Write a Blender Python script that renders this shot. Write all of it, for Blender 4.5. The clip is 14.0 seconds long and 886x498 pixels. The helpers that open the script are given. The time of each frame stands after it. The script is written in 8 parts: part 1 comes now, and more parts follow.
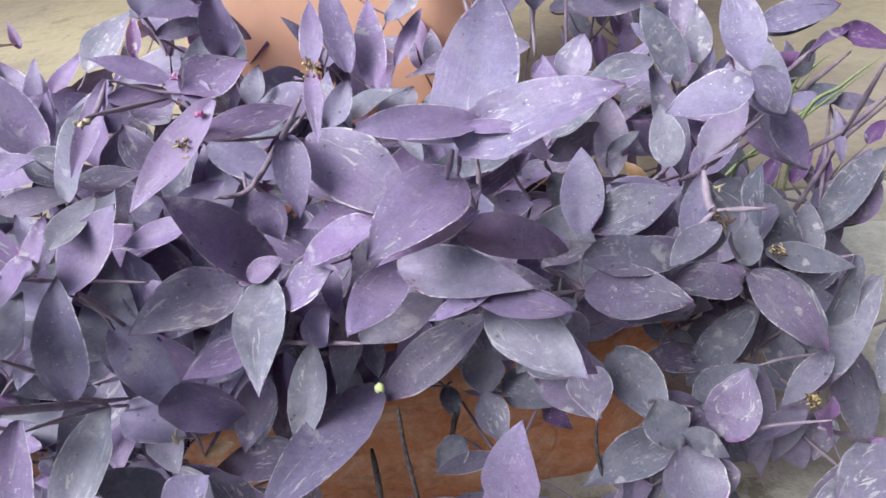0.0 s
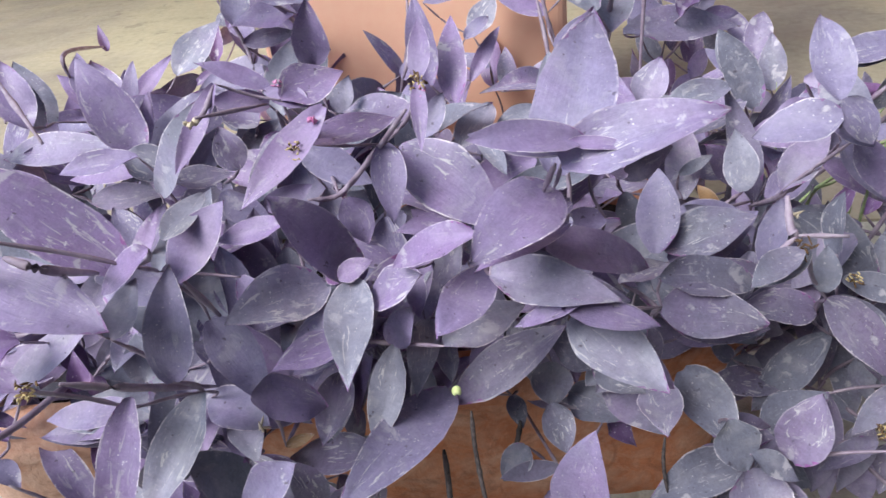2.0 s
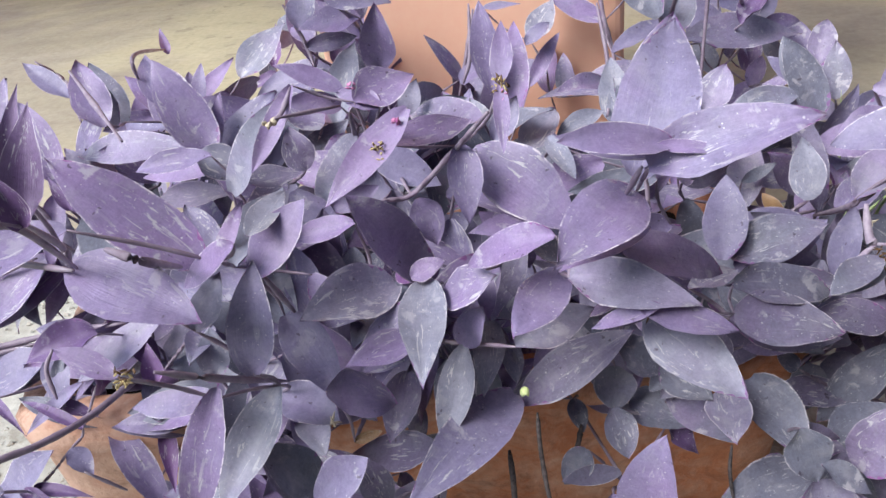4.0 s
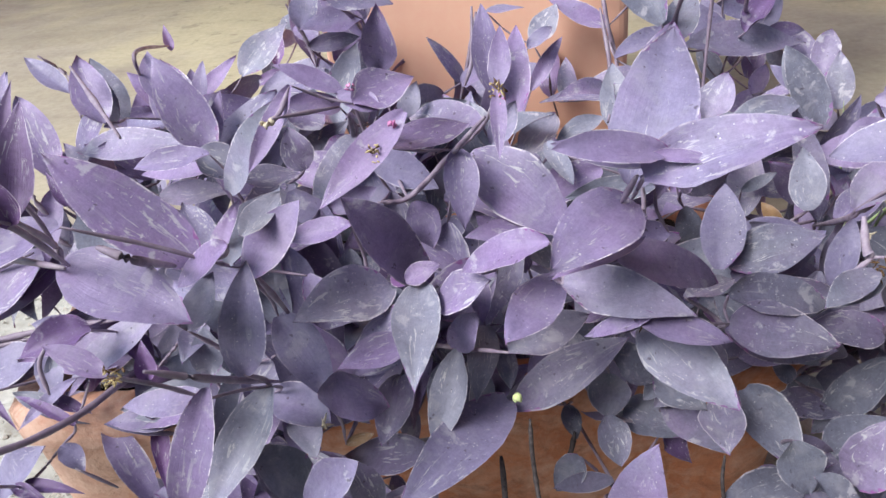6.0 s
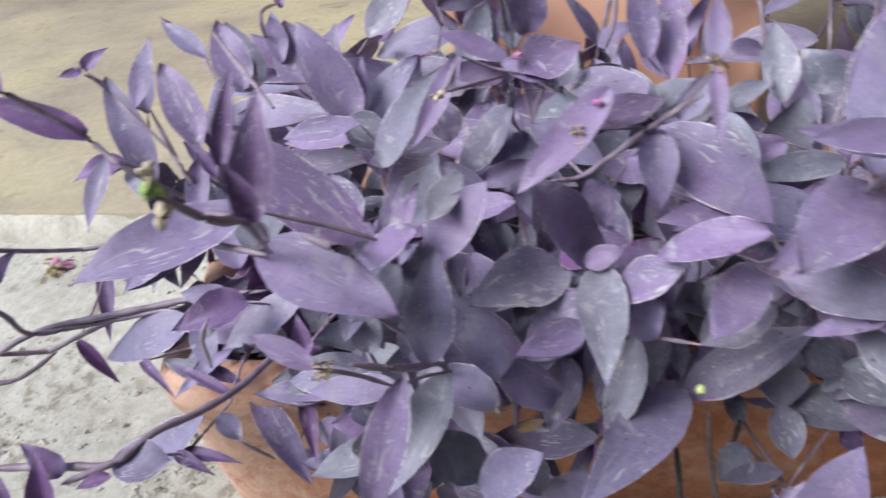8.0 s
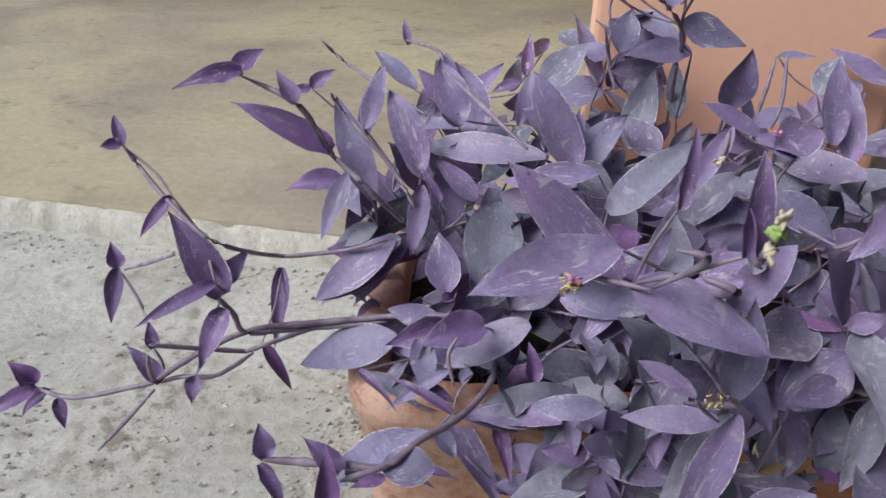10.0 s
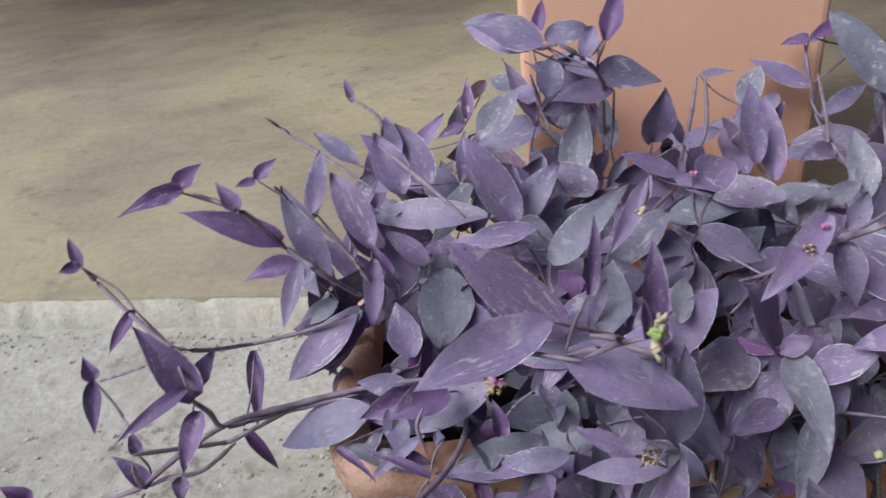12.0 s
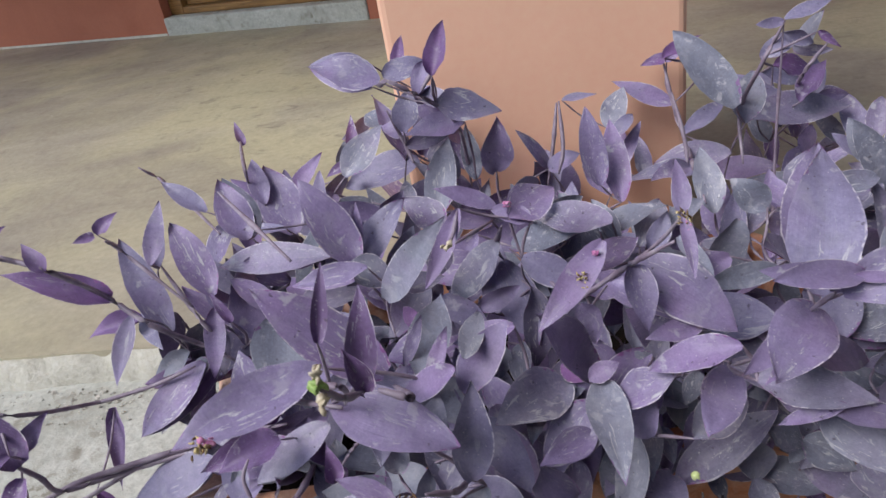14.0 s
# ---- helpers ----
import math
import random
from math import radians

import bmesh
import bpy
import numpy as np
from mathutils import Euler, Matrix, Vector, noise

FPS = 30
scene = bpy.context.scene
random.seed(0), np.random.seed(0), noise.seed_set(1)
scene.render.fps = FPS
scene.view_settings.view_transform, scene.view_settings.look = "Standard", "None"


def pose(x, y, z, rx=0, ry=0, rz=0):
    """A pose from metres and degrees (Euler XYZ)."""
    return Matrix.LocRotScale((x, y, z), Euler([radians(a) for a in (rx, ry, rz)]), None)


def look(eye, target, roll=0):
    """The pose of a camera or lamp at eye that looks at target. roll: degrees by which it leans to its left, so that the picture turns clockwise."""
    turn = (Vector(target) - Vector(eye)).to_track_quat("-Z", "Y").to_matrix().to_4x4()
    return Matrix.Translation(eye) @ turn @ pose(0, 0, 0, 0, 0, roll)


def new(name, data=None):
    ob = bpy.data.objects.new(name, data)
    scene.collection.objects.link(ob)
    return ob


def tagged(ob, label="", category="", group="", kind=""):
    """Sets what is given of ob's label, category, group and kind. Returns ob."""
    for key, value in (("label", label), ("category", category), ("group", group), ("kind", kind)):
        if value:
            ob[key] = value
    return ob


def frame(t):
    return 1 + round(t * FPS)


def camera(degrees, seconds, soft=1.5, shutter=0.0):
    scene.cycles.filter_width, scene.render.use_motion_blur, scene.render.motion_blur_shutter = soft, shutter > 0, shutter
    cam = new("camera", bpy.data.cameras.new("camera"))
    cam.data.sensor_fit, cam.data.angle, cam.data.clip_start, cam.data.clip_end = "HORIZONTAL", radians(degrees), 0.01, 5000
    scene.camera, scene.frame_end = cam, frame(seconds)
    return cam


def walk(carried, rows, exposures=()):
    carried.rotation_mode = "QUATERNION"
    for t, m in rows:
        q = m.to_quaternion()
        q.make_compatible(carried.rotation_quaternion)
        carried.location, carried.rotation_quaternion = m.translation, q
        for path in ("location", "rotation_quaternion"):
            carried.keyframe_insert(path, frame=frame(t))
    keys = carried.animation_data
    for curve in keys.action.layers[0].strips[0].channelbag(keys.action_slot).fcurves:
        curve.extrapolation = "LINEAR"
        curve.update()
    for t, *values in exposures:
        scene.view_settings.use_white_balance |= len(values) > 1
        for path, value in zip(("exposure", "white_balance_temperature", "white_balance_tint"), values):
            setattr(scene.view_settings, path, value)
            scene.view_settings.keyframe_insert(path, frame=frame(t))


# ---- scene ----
cam = camera(62.2, 14.0, 1.5, 0.45)
METRES, EYE, TILT, LEAN, TURN = 0.65, 0.54, -34.0, 7.0, 0.0
STOPS = 0.94
ROWS = [
    (0.0, 0.0, 0.0, 0.0, -0.0, 0.0, 0.0),
    (0.5, -0.0137, -0.0096, -0.0036, 1.24, -0.02, -1.14),
    (1.0, -0.0271, -0.0351, 0.0003, 2.54, 1.65, -2.15),
    (1.5, -0.0313, -0.0364, -0.0019, 2.61, 1.88, -2.64),
    (2.0, -0.0435, -0.0274, -0.0082, 3.01, 1.13, -3.04),
    (2.5, -0.0618, -0.027, -0.0057, 4.17, 1.41, -3.33),
    (3.0, -0.0643, -0.0216, -0.0116, 4.43, 0.86, -3.57),
    (3.5, -0.0768, -0.0314, -0.0138, 5.04, 0.93, -4.15),
    (3.7, -0.0829, -0.0396, -0.0162, 5.42, 1.5, -4.1),
    (5.8, -0.0772, -0.0304, -0.0171, 5.6, 1.03, -5.88),
    (6.0, -0.0762, -0.036, -0.0124, 5.62, 1.51, -5.43),
    (6.5, -0.082, -0.0404, -0.019, 6.13, 1.2, -4.81),
    (7.0, -0.0826, -0.0434, -0.0094, 6.96, 0.9, -3.65),
    (7.5, -0.0935, -0.0293, 0.0014, 8.04, -1.95, -1.98),
    (8.0, -0.1969, -0.0179, 0.0061, 10.43, -2.8, -6.2),
    (8.5, -0.2724, -0.0437, -0.0033, 11.05, -2.15, -10.39),
    (9.0, -0.3703, -0.103, -0.0227, 7.74, 0.75, -13.54),
    (9.2, -0.4249, -0.1157, -0.0363, 6.42, 1.46, -14.27),
    (11.3, -0.5699, -0.1679, -0.0167, 6.04, 0.4, -9.02),
    (11.5, -0.5536, -0.1776, 0.0001, 5.7, 1.74, -8.55),
    (12.0, -0.4897, -0.1761, 0.0272, 5.73, 2.07, -4.72),
    (12.5, -0.42, -0.1611, 0.0568, 5.61, 2.3, -1.91),
    (13.0, -0.3548, -0.1299, 0.0715, 5.32, 2.26, -0.98),
    (13.5, -0.3174, -0.1441, 0.0718, 4.35, 3.68, 0.14),
    (14.0, -0.2838, -0.1519, 0.0544, 4.58, 4.25, -0.91),
]
walk(cam, [(t, pose(0, 0, EYE, TILT, LEAN, TURN) @ pose(METRES * x, METRES * y, METRES * z, 90 + pitch, roll, yaw)) for t, x, y, z, yaw, pitch, roll in ROWS], [(0.0, STOPS), (7.0, STOPS), (9.0, STOPS - 0.56), (11.5, STOPS - 0.76), (12.5, STOPS - 0.8), (14.0, STOPS - 0.66)])

# ---- light ----
world = bpy.data.worlds.new("overcast")
scene.world = world
world.use_nodes = True
wn = world.node_tree.nodes
sky = wn.new("ShaderNodeTexSky")
sky.sky_type, sky.sun_disc = "NISHITA", False
sky.sun_elevation, sky.sun_rotation = radians(48), radians(228)
sky.air_density, sky.dust_density = 1.0, 1.2
wn["Background"].inputs["Strength"].default_value = 0.13
world.node_tree.links.new(sky.outputs["Color"], wn["Background"].inputs["Color"])
sun_data = bpy.data.lights.new("sun", "SUN")
sun_data.energy, sun_data.angle, sun_data.color = 2.3, radians(32), (1.0, 0.97, 0.955)
sun = new("sun", sun_data)
sun.matrix_world = look((-2.0, -1.8, 3.0), (0, 0, 0))


# ---- materials ----
def material(name, build):
    m = bpy.data.materials.new(name)
    m.use_nodes = True
    t = m.node_tree
    build(t, t.nodes["Principled BSDF"])
    return m


def node(t, kind, **inputs):
    n = t.nodes.new(kind)
    for key, value in inputs.items():
        n.inputs[key.replace("_", " ")].default_value = value
    return n


def coords(t, scale=(1, 1, 1)):
    c = t.nodes.new("ShaderNodeTexCoord")
    m = t.nodes.new("ShaderNodeMapping")
    m.inputs["Scale"].default_value = scale
    t.links.new(c.outputs["Object"], m.inputs["Vector"])
    return m.outputs["Vector"]


def noise_tex(t, vec, scale, detail=4.0, rough=0.55, distortion=0.0):
    n = node(t, "ShaderNodeTexNoise", Scale=scale, Detail=detail, Roughness=rough, Distortion=distortion)
    t.links.new(vec, n.inputs["Vector"])
    return n.outputs["Fac"]


def ramp(t, fac, *stops):
    r = t.nodes.new("ShaderNodeValToRGB")
    e = r.color_ramp.elements
    while len(e) < len(stops):
        e.new(0.5)
    for el, (pos, col) in zip(e, stops):
        el.position = pos
        el.color = (*col, 1) if len(col) == 3 else col
    t.links.new(fac, r.inputs["Fac"])
    return r.outputs["Color"]


def grey(v):
    return (v, v, v)


def mix(t, fac, a, b, blend="MIX"):
    m = t.nodes.new("ShaderNodeMix")
    m.data_type, m.blend_type = "RGBA", blend
    for sock, v in ((m.inputs[0], fac), (m.inputs[6], a), (m.inputs[7], b)):
        if isinstance(v, bpy.types.NodeSocket):
            t.links.new(v, sock)
        elif isinstance(v, (int, float)):
            sock.default_value = v
        else:
            sock.default_value = (*v, 1)
    return m.outputs[2]


def bump(t, p, height, strength, distance):
    b = node(t, "ShaderNodeBump", Strength=strength, Distance=distance)
    t.links.new(height, b.inputs["Height"])
    t.links.new(b.outputs["Normal"], p.inputs["Normal"])


def veranda_floor_mat(t, p):
    v = coords(t)
    streak = noise_tex(t, coords(t, (1.0, 1.8, 1)), 1.7, 7, 0.62, 0.5)
    fine = noise_tex(t, v, 55, 5, 0.7)
    blot = noise_tex(t, v, 7, 5, 0.65, 0.4)
    c = ramp(t, streak, (0.30, (0.23, 0.205, 0.165)), (0.50, (0.36, 0.33, 0.255)), (0.70, (0.48, 0.445, 0.35)))
    tan = noise_tex(t, v, 1.5, 4, 0.5, 0.5)
    c = mix(t, ramp(t, tan, (0.38, grey(0.0)), (0.60, grey(0.75))), c, (0.47, 0.435, 0.285))
    c = mix(t, ramp(t, tan, (0.36, grey(0.55)), (0.54, grey(0.0))), c, (0.28, 0.25, 0.21))
    c = mix(t, ramp(t, blot, (0.56, grey(0)), (0.72, grey(0.45))), c, (0.27, 0.24, 0.18))
    scuff = noise_tex(t, coords(t, (11, 15, 1)), 1.0, 5, 0.6, 0.8)
    patch = ramp(t, noise_tex(t, v, 1.3, 2, 0.5), (0.40, grey(0.15)), (0.55, grey(1)))
    c = mix(t, mix(t, 1.0, ramp(t, scuff, (0.58, grey(0)), (0.68, grey(0.5))), patch, "MULTIPLY"), c, (0.15, 0.125, 0.11))
    pale = noise_tex(t, coords(t, (12, 22, 1)), 1.0, 4, 0.65, 1.0)
    c = mix(t, ramp(t, pale, (0.68, grey(0)), (0.76, grey(0.5))), c, (0.62, 0.58, 0.47))
    c = mix(t, 0.28, c, ramp(t, fine, (0.3, grey(0.3)), (0.7, grey(0.75))), "OVERLAY")
    t.links.new(c, p.inputs["Base Color"])
    t.links.new(ramp(t, blot, (0.3, grey(0.55)), (0.7, grey(0.85))), p.inputs["Roughness"])
    bump(t, p, mix(t, 0.6, fine, scuff), 0.45, 0.006)


def cement_mat(t, p):
    v = coords(t)
    big = noise_tex(t, v, 5, 6, 0.65, 0.5)
    fine = noise_tex(t, v, 90, 6, 0.75)
    c = ramp(t, big, (0.3, (0.37, 0.375, 0.335)), (0.55, (0.47, 0.48, 0.44)), (0.75, (0.55, 0.56, 0.52)))
    c = mix(t, 0.4, c, ramp(t, fine, (0.28, grey(0.15)), (0.6, grey(0.7))), "OVERLAY")
    dirt = noise_tex(t, v, 3.1, 5, 0.7, 0.6)
    pit = noise_tex(t, v, 45, 4, 0.7)
    m = mix(t, 1.0, ramp(t, dirt, (0.46, grey(0)), (0.62, grey(1))), ramp(t, pit, (0.48, grey(0)), (0.58, grey(0.75))), "MULTIPLY")
    c = mix(t, m, c, (0.17, 0.15, 0.11))
    t.links.new(c, p.inputs["Base Color"])
    p.inputs["Roughness"].default_value = 0.95
    bump(t, p, pit, 0.5, 0.008)


def edge_mat(t, p):
    v = coords(t)
    big = noise_tex(t, v, 14, 6, 0.7, 0.8)
    fine = noise_tex(t, v, 120, 6, 0.75)
    c = ramp(t, big, (0.3, (0.44, 0.425, 0.36)), (0.5, (0.62, 0.605, 0.53)), (0.7, (0.70, 0.685, 0.61)))
    c = mix(t, 0.35, c, ramp(t, fine, (0.3, grey(0.2)), (0.65, grey(0.7))), "OVERLAY")
    t.links.new(c, p.inputs["Base Color"])
    p.inputs["Roughness"].default_value = 0.95
    pit = noise_tex(t, v, 34, 5, 0.75, 0.5)
    bump(t, p, mix(t, 0.5, fine, pit), 0.9, 0.012)


def paint_mat(light, dark, rough=0.75):
    def build(t, p):
        v = coords(t)
        big = noise_tex(t, v, 3, 5, 0.6, 0.3)
        fine = noise_tex(t, v, 70, 4, 0.6)
        c = ramp(t, big, (0.3, dark), (0.65, light))
        c = mix(t, 0.10, c, ramp(t, fine, (0.3, grey(0.3)), (0.7, grey(0.7))), "OVERLAY")
        t.links.new(c, p.inputs["Base Color"])
        p.inputs["Roughness"].default_value = rough
        bump(t, p, fine, 0.12, 0.003)
    return build


def terracotta_mat(t, p):
    v = coords(t)
    big = noise_tex(t, v, 9, 5, 0.65, 0.4)
    fine = noise_tex(t, v, 120, 5, 0.7)
    c = ramp(t, big, (0.3, (0.40, 0.13, 0.055)), (0.55, (0.50, 0.19, 0.09)), (0.75, (0.58, 0.27, 0.16)))
    lime = noise_tex(t, v, 26, 5, 0.7, 0.6)
    c = mix(t, ramp(t, lime, (0.40, grey(0)), (0.64, grey(0.65))), c, (0.62, 0.40, 0.30))
    # west end painted paler: its stronger light put into the colour
    end = t.nodes.new("ShaderNodeSeparateXYZ")
    t.links.new(v, end.inputs[0])
    off = node(t, "ShaderNodeMath")
    off.operation = "MULTIPLY_ADD"
    t.links.new(lime, off.inputs[0])
    off.inputs[1].default_value = -0.5
    t.links.new(end.outputs["X"], off.inputs[2])
    far = node(t, "ShaderNodeMath")
    far.operation = "ADD"
    t.links.new(off.outputs[0], far.inputs[0])
    far.inputs[1].default_value = 0.62
    c = mix(t, ramp(t, far.outputs[0], (0.05, grey(0.8)), (0.30, grey(0))), c, (0.66, 0.45, 0.35))
    mud = noise_tex(t, v, 13, 6, 0.75, 0.9)
    c = mix(t, ramp(t, mud, (0.54, grey(0)), (0.66, grey(0.6))), c, (0.20, 0.085, 0.045))
    c = mix(t, 0.3, c, ramp(t, fine, (0.3, grey(0.25)), (0.68, grey(0.75))), "OVERLAY")
    t.links.new(c, p.inputs["Base Color"])
    p.inputs["Roughness"].default_value = 0.8
    bump(t, p, mix(t, 0.5, fine, lime), 0.7, 0.006)


def soil_mat(t, p):
    v = coords(t)
    f = noise_tex(t, v, 60, 6, 0.75)
    t.links.new(ramp(t, f, (0.3, (0.006, 0.004, 0.003)), (0.7, (0.03, 0.02, 0.015))), p.inputs["Base Color"])
    p.inputs["Roughness"].default_value = 1.0
    bump(t, p, f, 0.8, 0.01)


def wood_mat(t, p):
    f = noise_tex(t, coords(t, (2, 30, 30)), 3, 5, 0.6, 1.2)
    t.links.new(ramp(t, f, (0.3, (0.16, 0.075, 0.02)), (0.7, (0.36, 0.19, 0.06))), p.inputs["Base Color"])
    p.inputs["Roughness"].default_value = 0.4


FLOOR = material("veranda cement", veranda_floor_mat)
CEMENT = material("grey cement", cement_mat)
EDGE = material("pale worn cement", edge_mat)
PEACH = material("peach paint", paint_mat((0.85, 0.52, 0.37), (0.80, 0.475, 0.335)))
RED = material("red ochre paint", paint_mat((0.42, 0.145, 0.085), (0.36, 0.115, 0.065)))
CEILING = material("white paint", paint_mat((0.7, 0.68, 0.64), (0.62, 0.6, 0.56)))
GRIT = material("grit", lambda t, p: t.links.new(ramp(t, t.nodes.new("ShaderNodeNewGeometry").outputs["Random Per Island"], (0.0, (0.16, 0.155, 0.13)), (0.3, (0.38, 0.37, 0.33)), (1.0, (0.74, 0.72, 0.66))), p.inputs["Base Color"]))
# kept dark so the added shade walls bounce little light
SHADE_PLASTER = material("dark shade wall plaster", paint_mat((0.15, 0.145, 0.135), (0.09, 0.09, 0.085), 0.9))
POT = material("terracotta", terracotta_mat)
SOIL = material("dark soil", soil_mat)
WOOD = material("varnished wood", wood_mat)


# ---- building blocks ----
def mesh_of(bm, name, mat, smooth=False):
    me = bpy.data.meshes.new(name)
    bm.to_mesh(me)
    bm.free()
    for m in (mat if isinstance(mat, (list, tuple)) else [mat]):
        me.materials.append(m)
    if smooth:
        me.polygons.foreach_set("use_smooth", [True] * len(me.polygons))
    return me


def part(name, bm, mat, parent=None, label="", smooth=False):
    ob = new(name, mesh_of(bm, name, mat, smooth))
    ob.parent = parent
    return tagged(ob, label)


def box(bm, x0, x1, y0, y1, z0, z1, bevel=0.0, cuts=0, jitter=0.0, seed=0):
    r = bmesh.ops.create_cube(bm, size=1)
    vs = r["verts"]
    bmesh.ops.scale(bm, vec=(x1 - x0, y1 - y0, z1 - z0), verts=vs)
    bmesh.ops.translate(bm, vec=((x0 + x1) / 2, (y0 + y1) / 2, (z0 + z1) / 2), verts=vs)
    es = list({e for v in vs for e in v.link_edges})
    if bevel:
        bmesh.ops.bevel(bm, geom=es, offset=bevel, segments=3, affect="EDGES", profile=0.5)
    if cuts:
        bmesh.ops.subdivide_edges(bm, edges=bm.edges[:], cuts=cuts, use_grid_fill=True)
    if jitter:
        for v in bm.verts:
            v.co += noise.noise_vector(v.co * 9 + Vector((seed, 0, 0))) * jitter
    return bm


# ---- setting ----
STEP = 0.85
bm = bmesh.new()
bmesh.ops.create_grid(bm, x_segments=160, y_segments=160, size=3.0)
for v in bm.verts:
    v.co.z = 0.004 * noise.noise(v.co * 6) + 0.0025 * noise.noise(v.co * 23)
for v in bm.verts:
    far = max(abs(v.co.x), abs(v.co.y))
    if far > 2.99:
        v.co.x *= 400
        v.co.y *= 400
ground = part("ground", bm, CEMENT, smooth=True)
ground.location = (-0.3, -0.6, -0.048)
tagged(ground, "rough grey cement ground beside the planter", "ground", kind="structure")

bm = bmesh.new()
box(bm, -5.0, 3.2, STEP + 0.014, 5.2, -0.4, 0.003)
floor = part("floor", bm, FLOOR)
tagged(floor, "worn tan cement veranda floor with stains", "floor", kind="structure")

# worn pale rim along the front of the veranda
bm = bmesh.new()
n = 1100
rows = []
for i in range(n + 1):
    x = -5.0 + 8.2 * i / n
    w = 0.012 * noise.noise(Vector((x * 7, 0, 1))) + 0.006 * noise.noise(Vector((x * 31, 0, 2)))
    chip = 0.016 * max(0.0, noise.noise(Vector((x * 19, 4, 1))) - 0.1)
    prof = ((STEP + 0.0605, -0.001), (STEP + 0.018 + 0.6 * w, 0.001), (STEP + 0.008 + 0.6 * w + chip, -0.004 - 0.4 * chip), (STEP + 0.6 * w + chip, -0.016 - chip), (STEP - 0.008 + w, -0.036), (STEP - 0.012 + w, -0.12))
    rows.append([bm.verts.new((x, y + 0.005 * noise.noise(Vector((x * 45, 7 * k, 5))), z + 0.3 * w + (0.004 if k > 1 else 0.001) * noise.noise(Vector((x * 38, 5 * k, 9))))) for k, (y, z) in enumerate(prof)])
for a, b in zip(rows, rows[1:]):
    for k in range(len(a) - 1):
        bm.faces.new((a[k], a[k + 1], b[k + 1], b[k]))
trim = part("trim", bm, EDGE, smooth=True)
tagged(trim, "crumbling pale cement edge of the veranda step", "step edge", kind="structure")

bm = bmesh.new()
box(bm, -0.363, 0.032, 0.915, 1.315, 0.002, 2.6, 0.012)
pillar = part("pillar", bm, PEACH)
tagged(pillar, "square peach painted plaster pillar on the veranda", "pillar", kind="structure")

WALL = pose(-0.84, 3.27, 0, 0, 0, -16)
bm = bmesh.new()
box(bm, -4.0, -1.16, 0.0, 0.25, -0.1, 2.6)
wall = part("wall_north", bm, RED)
wall.matrix_world = WALL
tagged(wall, "red ochre painted house wall behind the veranda", "wall", kind="structure")
bm = bmesh.new()
box(bm, -0.02, 4.0, 0.0, 0.25, -0.1, 2.6)
box(bm, -1.16, -0.02, 0.0, 0.25, 2.05, 2.6)
wall2 = part("wall_north_2", bm, RED)
wall2.matrix_world = WALL
tagged(wall2, "red ochre painted house wall past the doorway", "wall", kind="structure")
bm = bmesh.new()
box(bm, -1.16, -0.02, -0.012, 0.27, -0.1, 0.088, 0.008)
sill = part("door_sill", bm, CEMENT)
sill.matrix_world = WALL
tagged(sill, "grey cement sill under the wooden door", "door sill", kind="structure")

# closed wooden door in its frame, on the sill
door = new("door_1")
door.matrix_world = WALL @ Matrix.Translation((-0.59, 0.08, 0.088))
tagged(door, "closed varnished wooden door with panels above the cement sill", "door", kind="structure")
for x0, x1, z0, z1 in ((-0.57, -0.49, 0, 1.96), (0.49, 0.57, 0, 1.96), (-0.49, 0.49, 1.89, 1.96), (-0.49, 0.49, 0, 0.035)):
    bm = bmesh.new()
    box(bm, x0, x1, -0.02, 0.09, z0, z1, 0.006)
    part("door_frame", bm, WOOD, door)
for x0 in (-0.486, 0.003):
    bm = bmesh.new()
    box(bm, x0, x0 + 0.483, 0.02, 0.06, 0.038, 1.886, 0.004)
    leafing = part("door_leaf", bm, WOOD, door)
    for z0 in (0.15, 0.75, 1.35):
        bm = bmesh.new()
        box(bm, x0 + 0.09, x0 + 0.393, 0.010, 0.022, z0, z0 + 0.45, 0.006)
        part("panel", bm, WOOD, leafing)

# pale plaster line at the foot of the house wall
bm = bmesh.new()
box(bm, -4.0, -1.17, -0.006, -0.0005, 0.001, 0.014, 0.002)
base_line = part("baseboard", bm, EDGE)
base_line.matrix_world = WALL
tagged(base_line, "pale cement line at the foot of the wall", "skirting", kind="structure")

# unseen slab, added so the floor darkens towards the house wall
bm = bmesh.new()
box(bm, -2.5, 1.2, 1.25, 5.4, 2.6, 2.75)
ceil = part("ceiling", bm, CEILING)
ceil.scale.x = 2.2
tagged(ceil, "unseen roof slab added to shade the veranda", "ceiling", kind="structure")

# unseen walls added to block sky and sun from the right and front
bm = bmesh.new()
box(bm, 0.56, 0.80, -0.95, 0.73, -0.2, 3.4)
east = part("wall_east", bm, SHADE_PLASTER)
tagged(east, "unseen dark wall added to shade the plants", "wall", kind="structure")
bm = bmesh.new()
box(bm, -1.2, 0.56, -0.95, -0.7, -0.2, 1.2)
box(bm, -0.1, 0.56, -0.95, -0.7, 1.2, 3.4)
south = part("wall_south", bm, SHADE_PLASTER)
tagged(south, "unseen dark wall added to shade the plants", "wall", kind="structure")

# ---- planter ----
def rounded_rect(x0, x1, y0, y1, r, n=6):
    out = []
    for cx, cy, a0 in ((x1 - r, y1 - r, 0), (x0 + r, y1 - r, 90), (x0 + r, y0 + r, 180), (x1 - r, y0 + r, 270)):
        for k in range(n + 1):
            a = radians(a0 + 90 * k / n)
            out.append((cx + r * math.cos(a), cy + r * math.sin(a)))
    return out


